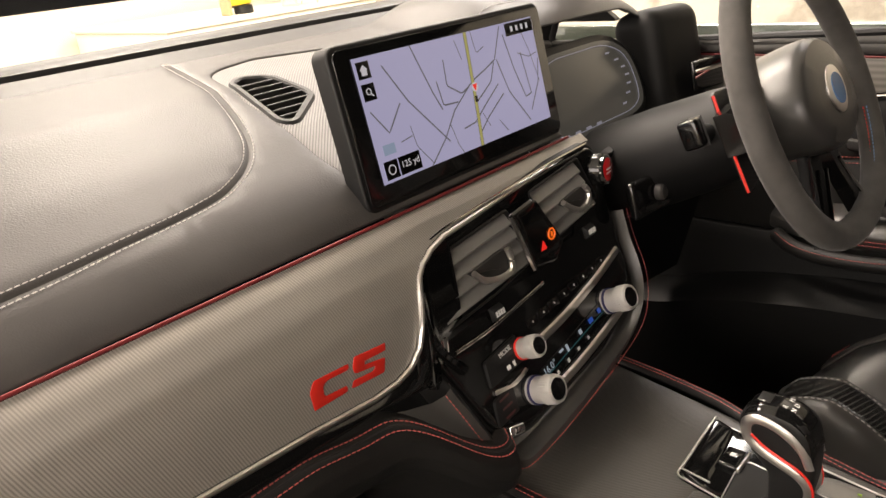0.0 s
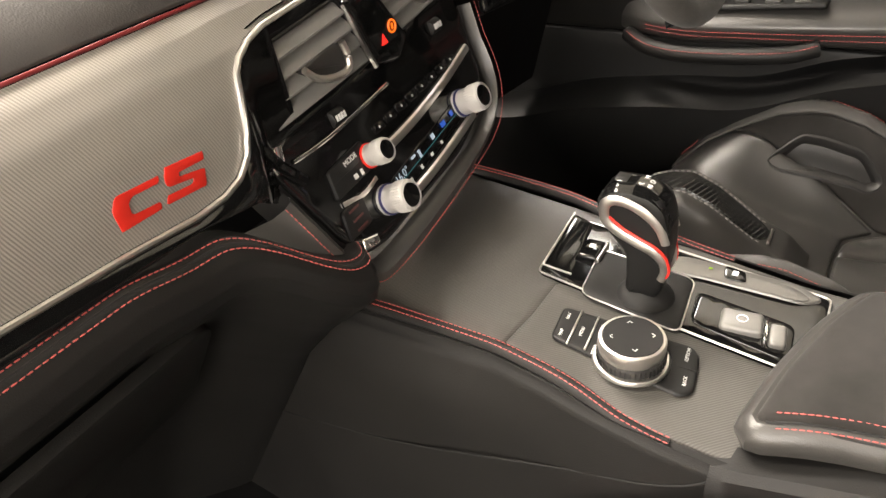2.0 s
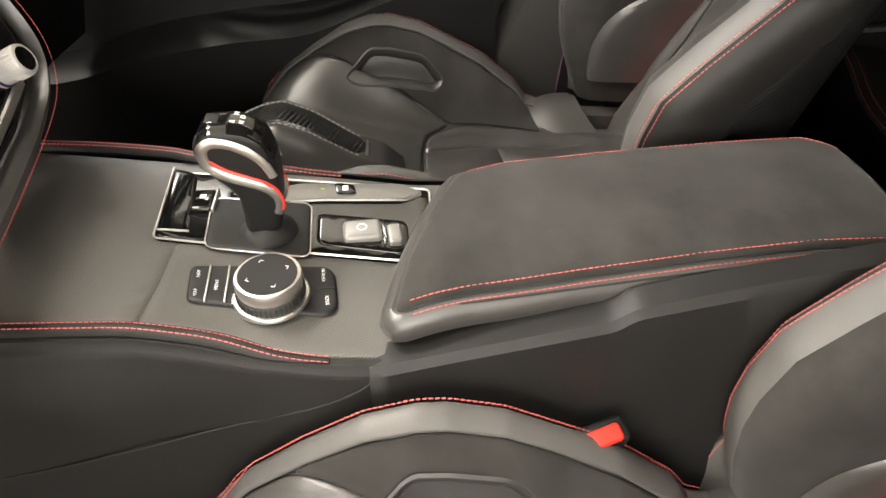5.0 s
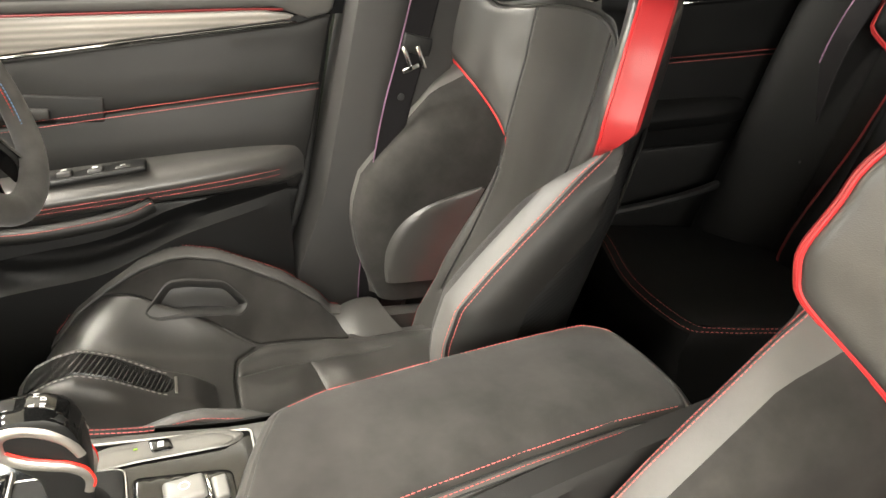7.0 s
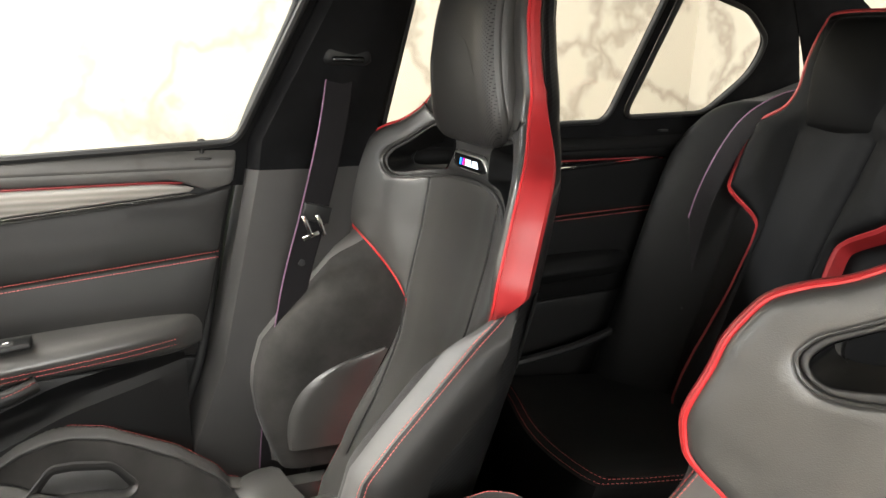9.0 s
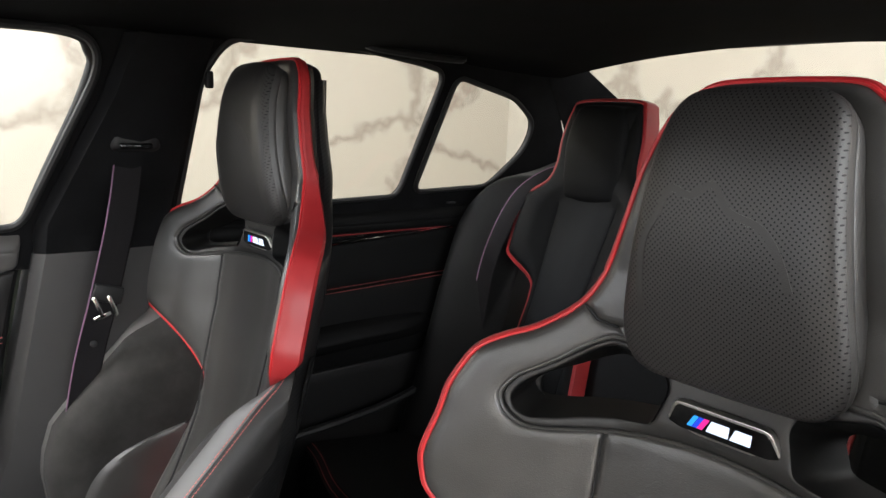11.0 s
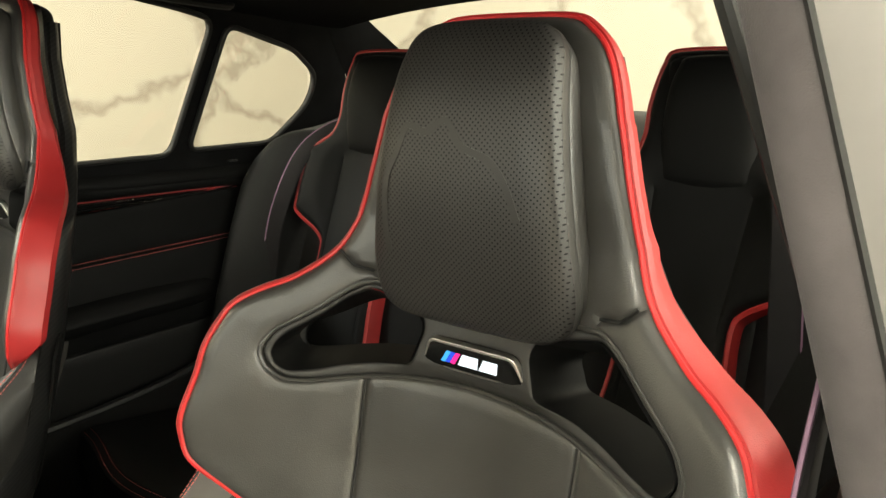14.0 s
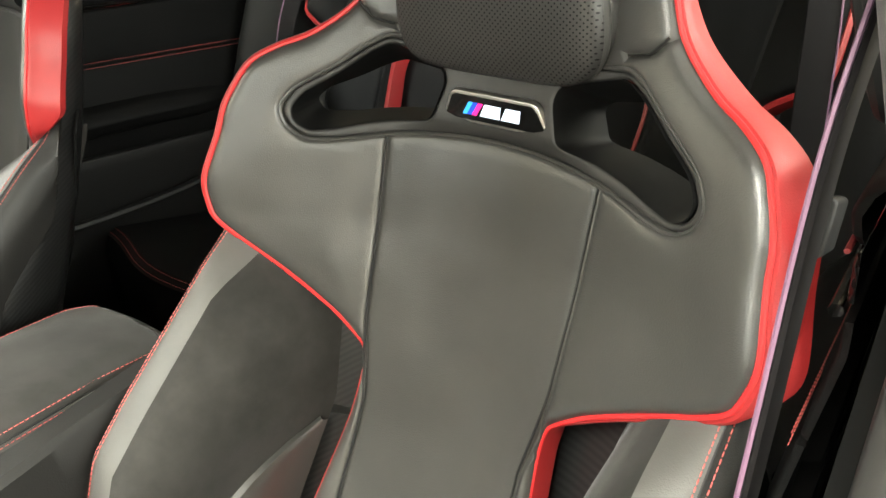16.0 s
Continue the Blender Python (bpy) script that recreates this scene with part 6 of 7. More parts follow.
part("strap", tube(spline([(-0.155, -0.67, 0.43), (-0.150, -0.68, 0.33), (-0.150, -0.68, 0.24)], 12), 0.014, 10, flat=0.4, up=(1, 0, 0)), WEBBING, buckle)


# ---- armrest ----
arm = thing("armrest", "black suede-topped centre armrest with red stitched edges", "armrest", (0, -0.72, 0.55))


ARM_TOP = [(q.x, q.y) for q in spline([(x, y, 0) for x, y in soften([(-0.107, -0.482), (-0.045, -0.497), (0.018, -0.519), (0.084, -0.548), (0.104, -0.598), (0.113, -0.70), (0.118, -0.823), (0.119, -0.930), (0.095, -0.957), (0.03, -0.962), (-0.03, -0.963), (-0.066, -0.955), (-0.064, -0.87), (-0.070, -0.764), (-0.080, -0.653), (-0.093, -0.549)], 0.010, 3)], 200, True)]


def arm_surf(x, y):
    return Vector((x, y, 0.604 + 0.007 * (1 - (x / 0.11) ** 2) - 0.006 * sm(y, -0.53, -0.47) + 0.014 * sm(-y, 0.55, 0.95))), Vector((0, 0, 1))


part("lid", pad(ARM_TOP, arm_surf, 0.010, (), (), 0.008, puff=0.004, wrinkle=0.002), SUEDE, arm, "black suede lid")
arm_run = resample(ARM_TOP, 0.006)
part("lid_side", band(arm_run, True, arm_surf, [(-0.001, -0.0075), (0.003, -0.0065), (0.008, -0.009), (0.0125, -0.015), (0.0145, -0.023), (0.0125, -0.031), (0.007, -0.0355), (-0.004, -0.037)]), LEATHER, arm, "black leather side of the lid")
for off, dz in ((-0.0045, -0.0002), (0.0055, -0.0068)):
    run = offset_run(arm_run, -off if np.sum(np.array(arm_run)[:, 0] * np.roll(np.array(arm_run)[:, 1], -1) - np.array(arm_run)[:, 1] * np.roll(np.array(arm_run)[:, 0], -1)) > 0 else off, True)
    pts = [arm_surf(*q)[0] + Vector((0, 0, dz - 0.0002)) for q, base in zip(run, arm_run) if (base[0] < -0.050 and -0.945 < base[1] < -0.487 and (base[1] < -0.505 or base[0] < -0.098)) or (off < 0 and base[0] > 0.082 and base[1] < -0.552)]
    runs, cur = [], []
    for q in pts:
        if cur and (q - cur[-1]).length > 0.02:
            runs.append(cur)
            cur = []
        cur.append(q)
    runs.append(cur)
    for r in runs:
        if len(r) > 4:
            part("seam_thread", stitch(r), THREAD_RED, arm, "red stitching")


crease = [arm_surf(*q)[0] + Vector((0, 0, -0.0066)) for q in arm_run if q[0] < -0.050 and -0.945 < q[1] < -0.487 and (q[1] < -0.505 or q[0] < -0.098)]
part("seam_crease", tube(crease, 0.0012, 6), RUBBER, arm, "dark sewn crease")
part("box", loft([[(x * 0.93, -0.715 + (y + 0.715) * 0.96, z) for x, y in arm_run] for z in (0.52, 0.575, 0.580)]), LEATHER_MATT_SHADE, arm, "leather box under the lid")


# ---- front seats ----
SEAT = Vector((-0.395, -0.75, 0.21))


def seat_mid(z):
    return interp(z, [0.30, 0.40, 0.50, 0.60, 0.70, 0.80, 0.92, 1.04, 1.09, 1.14, 1.20, 1.25], [-0.92, -0.955, -0.995, -1.03, -1.06, -1.087, -1.1096, -1.131, -1.127, -1.126, -1.134, -1.140])


BACK_Z = [0.28, 0.42, 0.48, 0.54, 0.60, 0.645, 0.668, 0.678, 0.696, 0.715, 0.738, 0.772, 0.792, 0.810, 0.834, 0.876, 0.905, 0.930, 0.948, 0.962, 0.976, 1.005, 1.042, 1.087, 1.144, 1.188, 1.211, 1.222]
BACK_W = [0.112, 0.120, 0.119, 0.114, 0.107, 0.104, 0.107, 0.114, 0.134, 0.159, 0.190, 0.235, 0.256, 0.263, 0.266, 0.258, 0.254, 0.245, 0.235, 0.215, 0.187, 0.154, 0.136, 0.123, 0.109, 0.094, 0.074, 0.046]
HOLE = [(0.211, 0.905), (0.200, 0.924), (0.165, 0.947), (0.140, 0.967), (0.120, 0.978), (0.106, 0.975), (0.080, 0.955), (0.070, 0.930), (0.070, 0.905), (0.080, 0.893), (0.106, 0.889), (0.136, 0.883), (0.166, 0.876), (0.188, 0.876), (0.205, 0.888)]


FLANK = [(0.245, 0.34), (0.255, 0.60), (0.262, 0.80), (0.260, 0.88), (0.250, 0.93), (0.192, 0.976), (0.158, 1.003), (0.132, 1.042), (0.118, 1.09), (0.104, 1.144), (0.088, 1.19)]


# cut in the leather for the plastic insert, and the mouth of one of its two funnels
CUT = [(0.0, 0.8955), (0.04, 0.8945), (0.08, 0.8915), (0.106, 0.888), (0.136, 0.882), (0.166, 0.876), (0.188, 0.876), (0.205, 0.888), (0.211, 0.905), (0.200, 0.924), (0.165, 0.947), (0.140, 0.967), (0.120, 0.978), (0.106, 0.976), (0.05, 0.972)]
MOUTH = [(0.201, 0.904), (0.191, 0.920), (0.160, 0.941), (0.137, 0.960), (0.118, 0.971), (0.104, 0.967), (0.062, 0.954), (0.057, 0.941), (0.067, 0.908), (0.074, 0.904), (0.106, 0.901), (0.136, 0.895), (0.160, 0.888), (0.184, 0.884), (0.196, 0.890)]


def back_pt(u, z):
    c = 1.6 + 1.6 * sm(0.62 - z, 0.0, 0.2)
    return (SEAT.x + u, seat_mid(z) + c * u * u, z)


def back_surf(u, z):
    return normal_of(back_pt, u, z, (0, 1, 0.3))


def mirrored(half):
    """Closed outline from its half with positive first coordinate, bottom to top."""
    return list(half) + [(-a, b) for a, b in reversed(half)]


def head_pt(u, z):
    return (SEAT.x + u, -1.065 - 1.25 * (z - 1.085) ** 2 - 2.2 * max(z - 1.15, 0) ** 2 - 0.2 * u * u, z)


def cushion_pt(u, y):
    base = interp(y, [-0.95, -0.80, -0.62, -0.50, -0.42, -0.36, -0.30, -0.272], [0.37, 0.375, 0.385, 0.402, 0.425, 0.432, 0.415, 0.370])
    peak = interp(y, [-0.95, -0.80, -0.76, -0.74, -0.68, -0.60, -0.575, -0.526, -0.50, -0.455, -0.40, -0.35, -0.31, -0.272], [0.37, 0.380, 0.395, 0.425, 0.478, 0.523, 0.537, 0.550, 0.550, 0.537, 0.503, 0.465, 0.418, 0.365])
    a = abs(u)
    z = base + (peak - base) * sm(a, 0.10, 0.224) - 0.012 * sm(0.09 - a, 0, 0.09) * sm(-y, 0.45, 0.6)
    return (SEAT.x + u, y, z - 2.4 * max(a - 0.222, 0) ** 1.12)


def cushion_surf(u, y):
    return normal_of(cushion_pt, u, y, (0, 0, 1))


# lines along the side bolsters, as height and place: the sewn ridge, and the crest where the suede ends
RIDGE = [(0.34, -0.832), (0.40, -0.812), (0.45, -0.800), (0.50, -0.795), (0.54, -0.799), (0.590, -0.815), (0.635, -0.855), (0.687, -0.907), (0.745, -0.965), (0.775, -0.999), (0.805, -1.025)]
CREST = [(z, y + 0.005) for z, y in RIDGE]
WING_U = [0.10, 0.110, 0.134, 0.159, 0.190, 0.235, 0.256, 0.266]
WING_Z = [0.665, 0.678, 0.696, 0.715, 0.738, 0.772, 0.792, 0.81]


def bolster_run(s, f):
    """One line across a side bolster, at a share of its height; its top tucks in under the shoulder wing."""
    out = []
    ui = interp(f, [0.35, 0.60, 0.80, 0.95], [0.172, 0.163, 0.170, 0.188])
    prof = [(ui - 0.006, None, -0.040), (ui, 0.0, -0.01), (ui + 0.005, 0.40, 0), (ui + 0.012, 0.72, 0), (ui + 0.55 * (0.222 - ui), 0.94, 0), (0.222, 1.0, 0), (0.243, 1.5, 0.003), (0.261, 2.0, 0), (0.274, 2.0, -0.018), (0.280, 2.0, -0.048), (0.278, 2.0, -0.088)]
    for u, share, more in prof:
        z = 0.34 + (interp(u, WING_U, WING_Z) + 0.026 - 0.34) * f
        yr = interp(z, [q[0] for q in RIDGE], [q[1] for q in RIDGE])
        yc = interp(z, [q[0] for q in CREST], [q[1] for q in CREST])
        ym = back_pt(0.10, z)[1]
        if share is None:
            y = ym + more
        elif share <= 1:
            y = ym + share * max(yc - ym, 0.0) + more
        else:
            y = max(yc + (share - 1) * (yr - yc) + more, back_pt(u, z)[1] - 0.055)
        inside = 1 - sm(u, 0.18, 0.225)
        k = sm(f, 0.86 - 0.06 * inside, 0.97 - 0.04 * inside) * (1 - sm(u, 0.262, 0.275))
        out.append((u, y * (1 - k) + min(y, back_pt(u, z)[1] - 0.030) * k, z))
    return [Vector((SEAT.x + s * q.x, q.y, q.z)) for q in spline(out, 41)]


def build_seat():
    seat = thing("bucket_seat", "black leather bucket seat with red side edges and carbon shell", "car seat", SEAT, "front seats")
    outline = mirrored([(w, z) for w, z in zip(BACK_W, BACK_Z)])
    outline = [(q.x, q.y) for q in spline([(a, b, 0) for a, b in outline], 240, True)]
    holes = [soften(HOLE, 0.012, 4), [(-a, b) for a, b in soften(HOLE, 0.012, 4)]]
    cut = soften(CUT + [(-a, b) for a, b in CUT[:0:-1]], 0.008, 4)
    seams = []
    for s in (1, -1):
        seams.append([(s * 0.112, 0.884), (s * 0.110, 0.78), (s * 0.107, 0.70), (s * 0.101, 0.66), (s * 0.094, 0.62), (s * 0.094, 0.50), (s * 0.10, 0.40)])
        seams.append([(s * 0.150, 1.006), (s * 0.136, 0.992), (s * 0.116, 0.988)])
    part("backrest", pad(outline, back_surf, 0.007, [cut], seams, 0.012, 0.006, 0.004, 0.0035, 0.0026, 0.0012), LEATHER, seat, "black leather backrest panel with sewn seams")
    for line in seams[0], seams[1], seams[2], seams[3]:
        pts = []
        for a, b in resample(line, 0.006, False):
            q, n = back_surf(a, b)
            pts.append(Vector(q) + n * 0.0008)
        part("seam_crease", tube(pts, 0.0013, 6), RUBBER, seat, "dark sewn crease")
    # red edge: a wide strip on the flank and thin piping in front of it
    run = resample(outline, 0.006)
    deep = lambda u, z: -0.007 - 0.012 * (1 - sm(z, 0.66, 0.70)) - 0.027 * sm(z, 0.775, 0.82) * (1 - 0.80 * sm(z, 0.96, 1.07))
    section = [(-0.001, -0.0115), (0.001, -0.0105), (0.004, -0.012), (0.005, -0.016), (0.004, lambda u, z: 0.5 * deep(u, z) - 0.012), (0.002, lambda u, z: deep(u, z) - 0.012), (-0.005, lambda u, z: deep(u, z) - 0.016)]
    part("side_edge", band(run, True, back_surf, section, lambda u, z: 0.1 + 0.9 * sm(z, 0.66, 0.70)), RED_LEATHER, seat, "red leather side edge")
    side_step = 0.0006 if sum(a * d - b * c for (a, b), (c, d) in zip(run, run[1:])) < 0 else -0.0006
    pipe = []
    for a, b in offset_run(run, side_step, True):
        low = 1 - sm(b, 0.655, 0.69)
        p, n = back_surf(a * (1 - 0.022 * low), b)
        pipe.append(Vector(p) + Vector(n) * (-0.0095 - 0.0015 * low))
    part("piping", tube(pipe, 0.0023, 7, True, up=(0, 1, 0)), RED_PIPING, seat, "bright red piping")
    # plastic insert under the headrest, with a funnel on either side of the badge
    def insert_pt(u, z):
        p, n = back_surf(u, z)
        return Vector(p) + Vector(n) * (-0.002 + 0.010 * (1 - sm(abs(u), 0.06, 0.11)) * sm(z, 0.893, 0.909)), Vector(n)

    face = [(a * 0.99, 0.925 + (b - 0.925) * 0.97) for a, b in cut]
    mouths = [soften(MOUTH, 0.006, 3), [(-a, b) for a, b in soften(MOUTH, 0.006, 3)]]
    insert = part("bridge", pad(face, insert_pt, 0.005, mouths, roll=0.003), PLASTIC_GREY, seat, "grey-black plastic bridge with two funnel openings")
    part("opening_welt", band(resample(cut, 0.004), True, back_surf, [(0.0035, -0.003), (0.0025, 0.0010), (0.0005, 0.0016), (-0.0012, 0.0005), (-0.002, -0.006)]), LEATHER, seat, "turned leather edge round the bridge")
    for s in (1, -1):
        loop = resample([(s * a, b) for a, b in soften(MOUTH, 0.006, 3)], 0.004)
        rings = []
        for k, sink in ((-0.02, 0.0), (0.0, 0.0018), (0.03, 0.0010), (0.10, -0.004), (1.0, -0.056)):
            row = []
            for a, b in loop:
                p, n = insert_pt(a, b)
                q = back_surf(s * 0.118 + (a - s * 0.118) * (1 - 0.16 * k), 0.928 + (b - 0.928) * (1 - 0.34 * k))[0]
                row.append(Vector(q) + (p - Vector(back_surf(a, b)[0])) * (1 - max(k, 0)) + n * sink)
            rings.append(row + row[:1])
        part("opening_frame", loft(rings, closed=False), SHROUD, insert, "matt black funnel through the backrest")
    # lit badge
    tilt = Matrix.Translation((SEAT.x, seat_mid(0.925) + 0.0150, 0.925)) @ Euler((radians(-14), 0, 0)).to_matrix().to_4x4() @ Euler((0, 0, radians(180))).to_matrix().to_4x4()
    ring = lambda k: soften([(-0.056 + k, -0.0150 + k), (0.056 - k, -0.0150 + k), (0.0445 - 0.8 * k, 0.0150 - k), (-0.0445 + 0.8 * k, 0.0150 - k)], 0.008 - k, 5)
    badge = part("badge", place(prism(ring(0.0), 0.006, 0.0012, 3), tilt), SATIN, seat, "silver-rimmed lit badge")
    part("badge_face", place(prism(ring(0.0030), 0.002, 0.0003, 1), tilt @ pose(0, -0.0008, 0)), GLOSS, badge, "piano black badge face")
    for cx, w, mt in ((-0.0262, 0.0046, BADGE_SKY), (-0.0211, 0.0046, BADGE_BLUE), (-0.0160, 0.0050, BADGE_PINK)):
        part("stripe", place(prism([(cx - w / 2 - 0.004, -0.0062), (cx + w / 2 - 0.004, -0.0062), (cx + w / 2 + 0.004, 0.0062), (cx - w / 2 + 0.004, 0.0062)], 0.0004), tilt @ pose(0, -0.0013, 0)), mt, badge, flat=True)
    for cx, w in ((-0.0015, 0.0185), (0.0195, 0.0165)):
        part("block", place(prism([(cx - w / 2 - 0.003, -0.0060), (cx + w / 2 - 0.001, -0.0060), (cx + w / 2 + 0.001, 0.0060), (cx - w / 2 + 0.003, 0.0060)], 0.0004), tilt @ pose(0, -0.0013, 0)), BADGE_WHITE, badge, flat=True)
    # headrest: a broad tapered pad, with a smooth line pressed into the perforated face
    head = mirrored([(0.052, 0.9535), (0.080, 0.958), (0.094, 0.970), (0.0995, 0.990), (0.099, 1.012), (0.0955, 1.04), (0.0905, 1.08), (0.085, 1.12), (0.080, 1.155), (0.0755, 1.185), (0.069, 1.205), (0.054, 1.217), (0.02, 1.221)])
    head = [(q.x, q.y) for q in spline([(a, b, 0) for a, b in head], 140, True)]
    hs = lambda u, z: normal_of(head_pt, u, z, (0, 1, 0))
    headrest = part("headrest", pad(head, hs, 0.007, (), (), 0.012, puff=0.004, wide=0.03), PERFORATED, seat, "perforated black leather headrest")
    part("gusset", band(resample(head, 0.006), True, hs, [(0.0, -0.0118), (0.0015, -0.018), (0.0015, -0.022), (0.0005, -0.024), (0.002, -0.027), (0.002, -0.050), (-0.004, -0.075)]), LEATHER, headrest, "plain leather side of the headrest")
    line = [(q.x, q.y) for q in spline([(0.070, 1.020, 0), (0.073, 1.05, 0), (0.071, 1.085, 0), (0.060, 1.108, 0), (0.050, 1.130, 0), (0.031, 1.126, 0), (0.012, 1.136, 0), (-0.004, 1.117, 0), (-0.031, 1.107, 0), (-0.047, 1.088, 0), (-0.058, 1.062, 0)], 90)]
    rows = []
    for o in (-0.0034, -0.0030, 0.0030, 0.0034):
        rows.append([hs(a, b)[0] + hs(a, b)[1] * (0.0043 if abs(o) < 0.0032 else 0.0030) for a, b in offset_run(line, o, False)])
    part("pressed_line", loft(rows, closed=False), LEATHER_HEAD, headrest, "smooth pressed line in the perforated leather")
    # shell behind
    wide = mirrored([(0.24, 0.34), (0.252, 0.60), (0.262, 0.80), (0.262, 0.88), (0.25, 0.93), (0.20, 0.972), (0.158, 1.003), (0.132, 1.05), (0.108, 1.14), (0.08, 1.20), (0.046, 1.214)])
    wide = [(q.x, q.y) for q in spline([(a, b, 0) for a, b in wide], 160, True)]
    rear_pt = lambda u, z: (SEAT.x + u, seat_mid(z) - 0.058 + 1.45 * u * u, z)
    part("shell", pad(wide, lambda u, z: normal_of(rear_pt, u, z, (0, -1, 0)), 0.014, holes, roll=0.02), CARBON, seat, "glossy carbon fibre seat shell")
    for s in (1, -1):
        flank = []
        for z in np.linspace(0.34, 1.19, 70):
            w = interp(z, [q[1] for q in FLANK], [q[0] for q in FLANK])
            low = 1 - sm(z, 0.775, 0.80)
            yf = seat_mid(z) + 1.6 * w * w - 0.042
            yf = max(yf, interp(z, [q[0] for q in RIDGE], [q[1] for q in RIDGE]) - 0.080 - 0.06 * (1 - low))
            w = max(w, 0.262 * low)
            back_y = seat_mid(z) - 0.058 + 1.45 * (0.90 * w) ** 2 - 0.004
            back_y = min(back_y, yf - 0.02)
            flank.append([(SEAT.x + s * (w + dw), yf + (back_y - yf) * k, z) for dw, k in ((-0.004, 0.0), (0.002, 0.12), (0.002, 0.45), (-0.004, 0.75), (-0.014, 0.93), (-0.10 * w, 1.0))])
        part("shell_flank", loft(flank, closed=False), CARBON, seat, "carbon fibre flank of the shell")
    # lower side bolsters in three strips
    for s in (1, -1):
        runs = [bolster_run(s, f) for f in np.linspace(0, 1, 44)]
        bol = part("back_bolster", loft([r[0:21] for r in runs], closed=False), SUEDE, seat, "charcoal suede inner bolster")
        # black strip, its reflection given as grey colour
        part("edge_strip", loft([r[20:29] for r in runs], closed=False), LEATHER_SHEEN, bol, "black leather strip along the bolster, sheen coloured grey")
        part("outer_side", loft([r[28:] for r in runs], closed=False), LEATHER_MATT_SHADE, bol, "black leather outer side")
        for k in (27, 29):
            pts = [r[k] + Vector((s * 0.0004, 0.0006, 0)) for r in runs[:43]]
            part("seam_thread", stitch(pts, up=(s * 0.5, 1, 0.3)), THREAD_RED, bol, "red stitching")
        part("seam_crease", tube([r[28] + Vector((0, 0.0002, 0)) for r in runs[:43]], 0.0011, 6), RUBBER, bol, "dark sewn crease")
        # leather lumbar insert, low on the inside of the bolster
        rows = []
        for f in np.linspace(0.10, 0.55, 18):
            reach = 1.5 + 10.5 * math.sqrt(max(0.0, 1 - ((f - 0.10) / 0.452) ** 2))
            r = bolster_run(s, f)
            row = []
            for q in np.linspace(1.0, reach, 10):
                i0 = min(int(q), 39)
                p = r[i0].lerp(r[i0 + 1], q - i0)
                row.append(p + Vector((-s * 0.010, 0.010, 0.002)) * (0.1 + 0.9 * math.sqrt(max(0.0, 1 - ((q - 1.0) / (reach - 1.0)) ** 4))))
            rows.append(row)
        part("lumbar_insert", loft(rows, closed=False), LEATHER, bol, "smooth leather lumbar insert")
        # black sheet added to give the gap under the wing its shade
        under = [(s * 0.085, 0.58), (s * 0.085, 0.70), (s * 0.16, 0.755), (s * 0.235, 0.815), (s * 0.250, 0.79), (s * 0.21, 0.66), (s * 0.17, 0.58)]
        part("wing_lining", pad(under, lambda u, z: (Vector(back_surf(u, z)[0]) - back_surf(u, z)[1] * 0.055, back_surf(u, z)[1]), 0.012, roll=0.004), SHROUD, seat, "black sheet for the shade under the shoulder wing")
    # cushion
    mid = mirrored([(0.1270, -0.94), (0.1270, -0.71), (0.1235, -0.63), (0.104, -0.586), (0.05, -0.578)])
    part("cushion_centre", pad(soften(mid, 0.02), cushion_surf, 0.008, (), [[(0.06, -0.585), (0.078, -0.66), (0.085, -0.84)], [(-0.06, -0.585), (-0.078, -0.66), (-0.085, -0.84)], [(-0.08, -0.70), (0.0, -0.715), (0.08, -0.70)]], 0.006, puff=0.010, wrinkle=0.005), LEATHER, seat, "black leather seat centre, lightly creased")
    apron = mirrored([(0.05, -0.574), (0.104, -0.582), (0.1235, -0.622), (0.149, -0.545), (0.166, -0.470), (0.2034, -0.386), (0.2034, -0.345), (0.192, -0.298), (0.10, -0.284)])
    part("cushion_apron", pad(soften(apron, 0.008), cushion_surf, 0.009, (), (), 0.005, puff=0.005), LEATHER, seat, "black leather front of the cushion")
    for s in (1, -1):
        pit = soften([(s * 0.158, -0.452), (s * 0.180, -0.492), (s * 0.180, -0.585), (s * 0.166, -0.616), (s * 0.156, -0.600), (s * 0.153, -0.470)], 0.008)
        inner = [(s * 0.128, -0.78), (s * 0.128, -0.70), (s * 0.1245, -0.624), (s * 0.150, -0.543), (s * 0.167, -0.468), (s * 0.2030, -0.389), (s * 0.2032, -0.50), (s * 0.2032, -0.62), (s * 0.19, -0.765)]
        side = part("side_bolster", pad(soften(inner, 0.008), cushion_surf, 0.005, [pit], (), 0.003, 0.005, 0.003, wrinkle=0.004), SUEDE, seat, "charcoal suede thigh bolster with an opening")
        sink = band(resample(pit, 0.005), True, cushion_surf, [(0.003, 0.001), (0.001, 0.002), (-0.001, 0.0), (-0.004, -0.010), (-0.006, -0.030), (-0.008, -0.05)])
        part("opening", sink, PLASTIC_GREY, side, "plastic-lined opening in the bolster")
        part("opening_floor", pad(pit, lambda u, y: (Vector(cushion_pt(u, y)) + cushion_surf(u, y)[1] * -0.046, Vector((0, 0, 1))), 0.012, roll=0.004), RUBBER, side)
        lift = lambda u, y: (cushion_surf(u, y)[0] + cushion_surf(u, y)[1] * 0.0030, cushion_surf(u, y)[1])
        top_strip = [(s * 0.190, -0.80), (s * 0.2034, -0.62), (s * 0.2034, -0.386), (s * 0.2034, -0.340), (s * 0.193, -0.300), (s * 0.212, -0.300), (s * 0.228, -0.350), (s * 0.229, -0.62), (s * 0.222, -0.80)]
        rim_part = part("cushion_edge", pad(soften(top_strip, 0.010), lift, 0.0045, (), (), 0.003, puff=0.003), LEATHER_SHEEN, seat, "black leather edge of the cushion, sheen coloured grey")
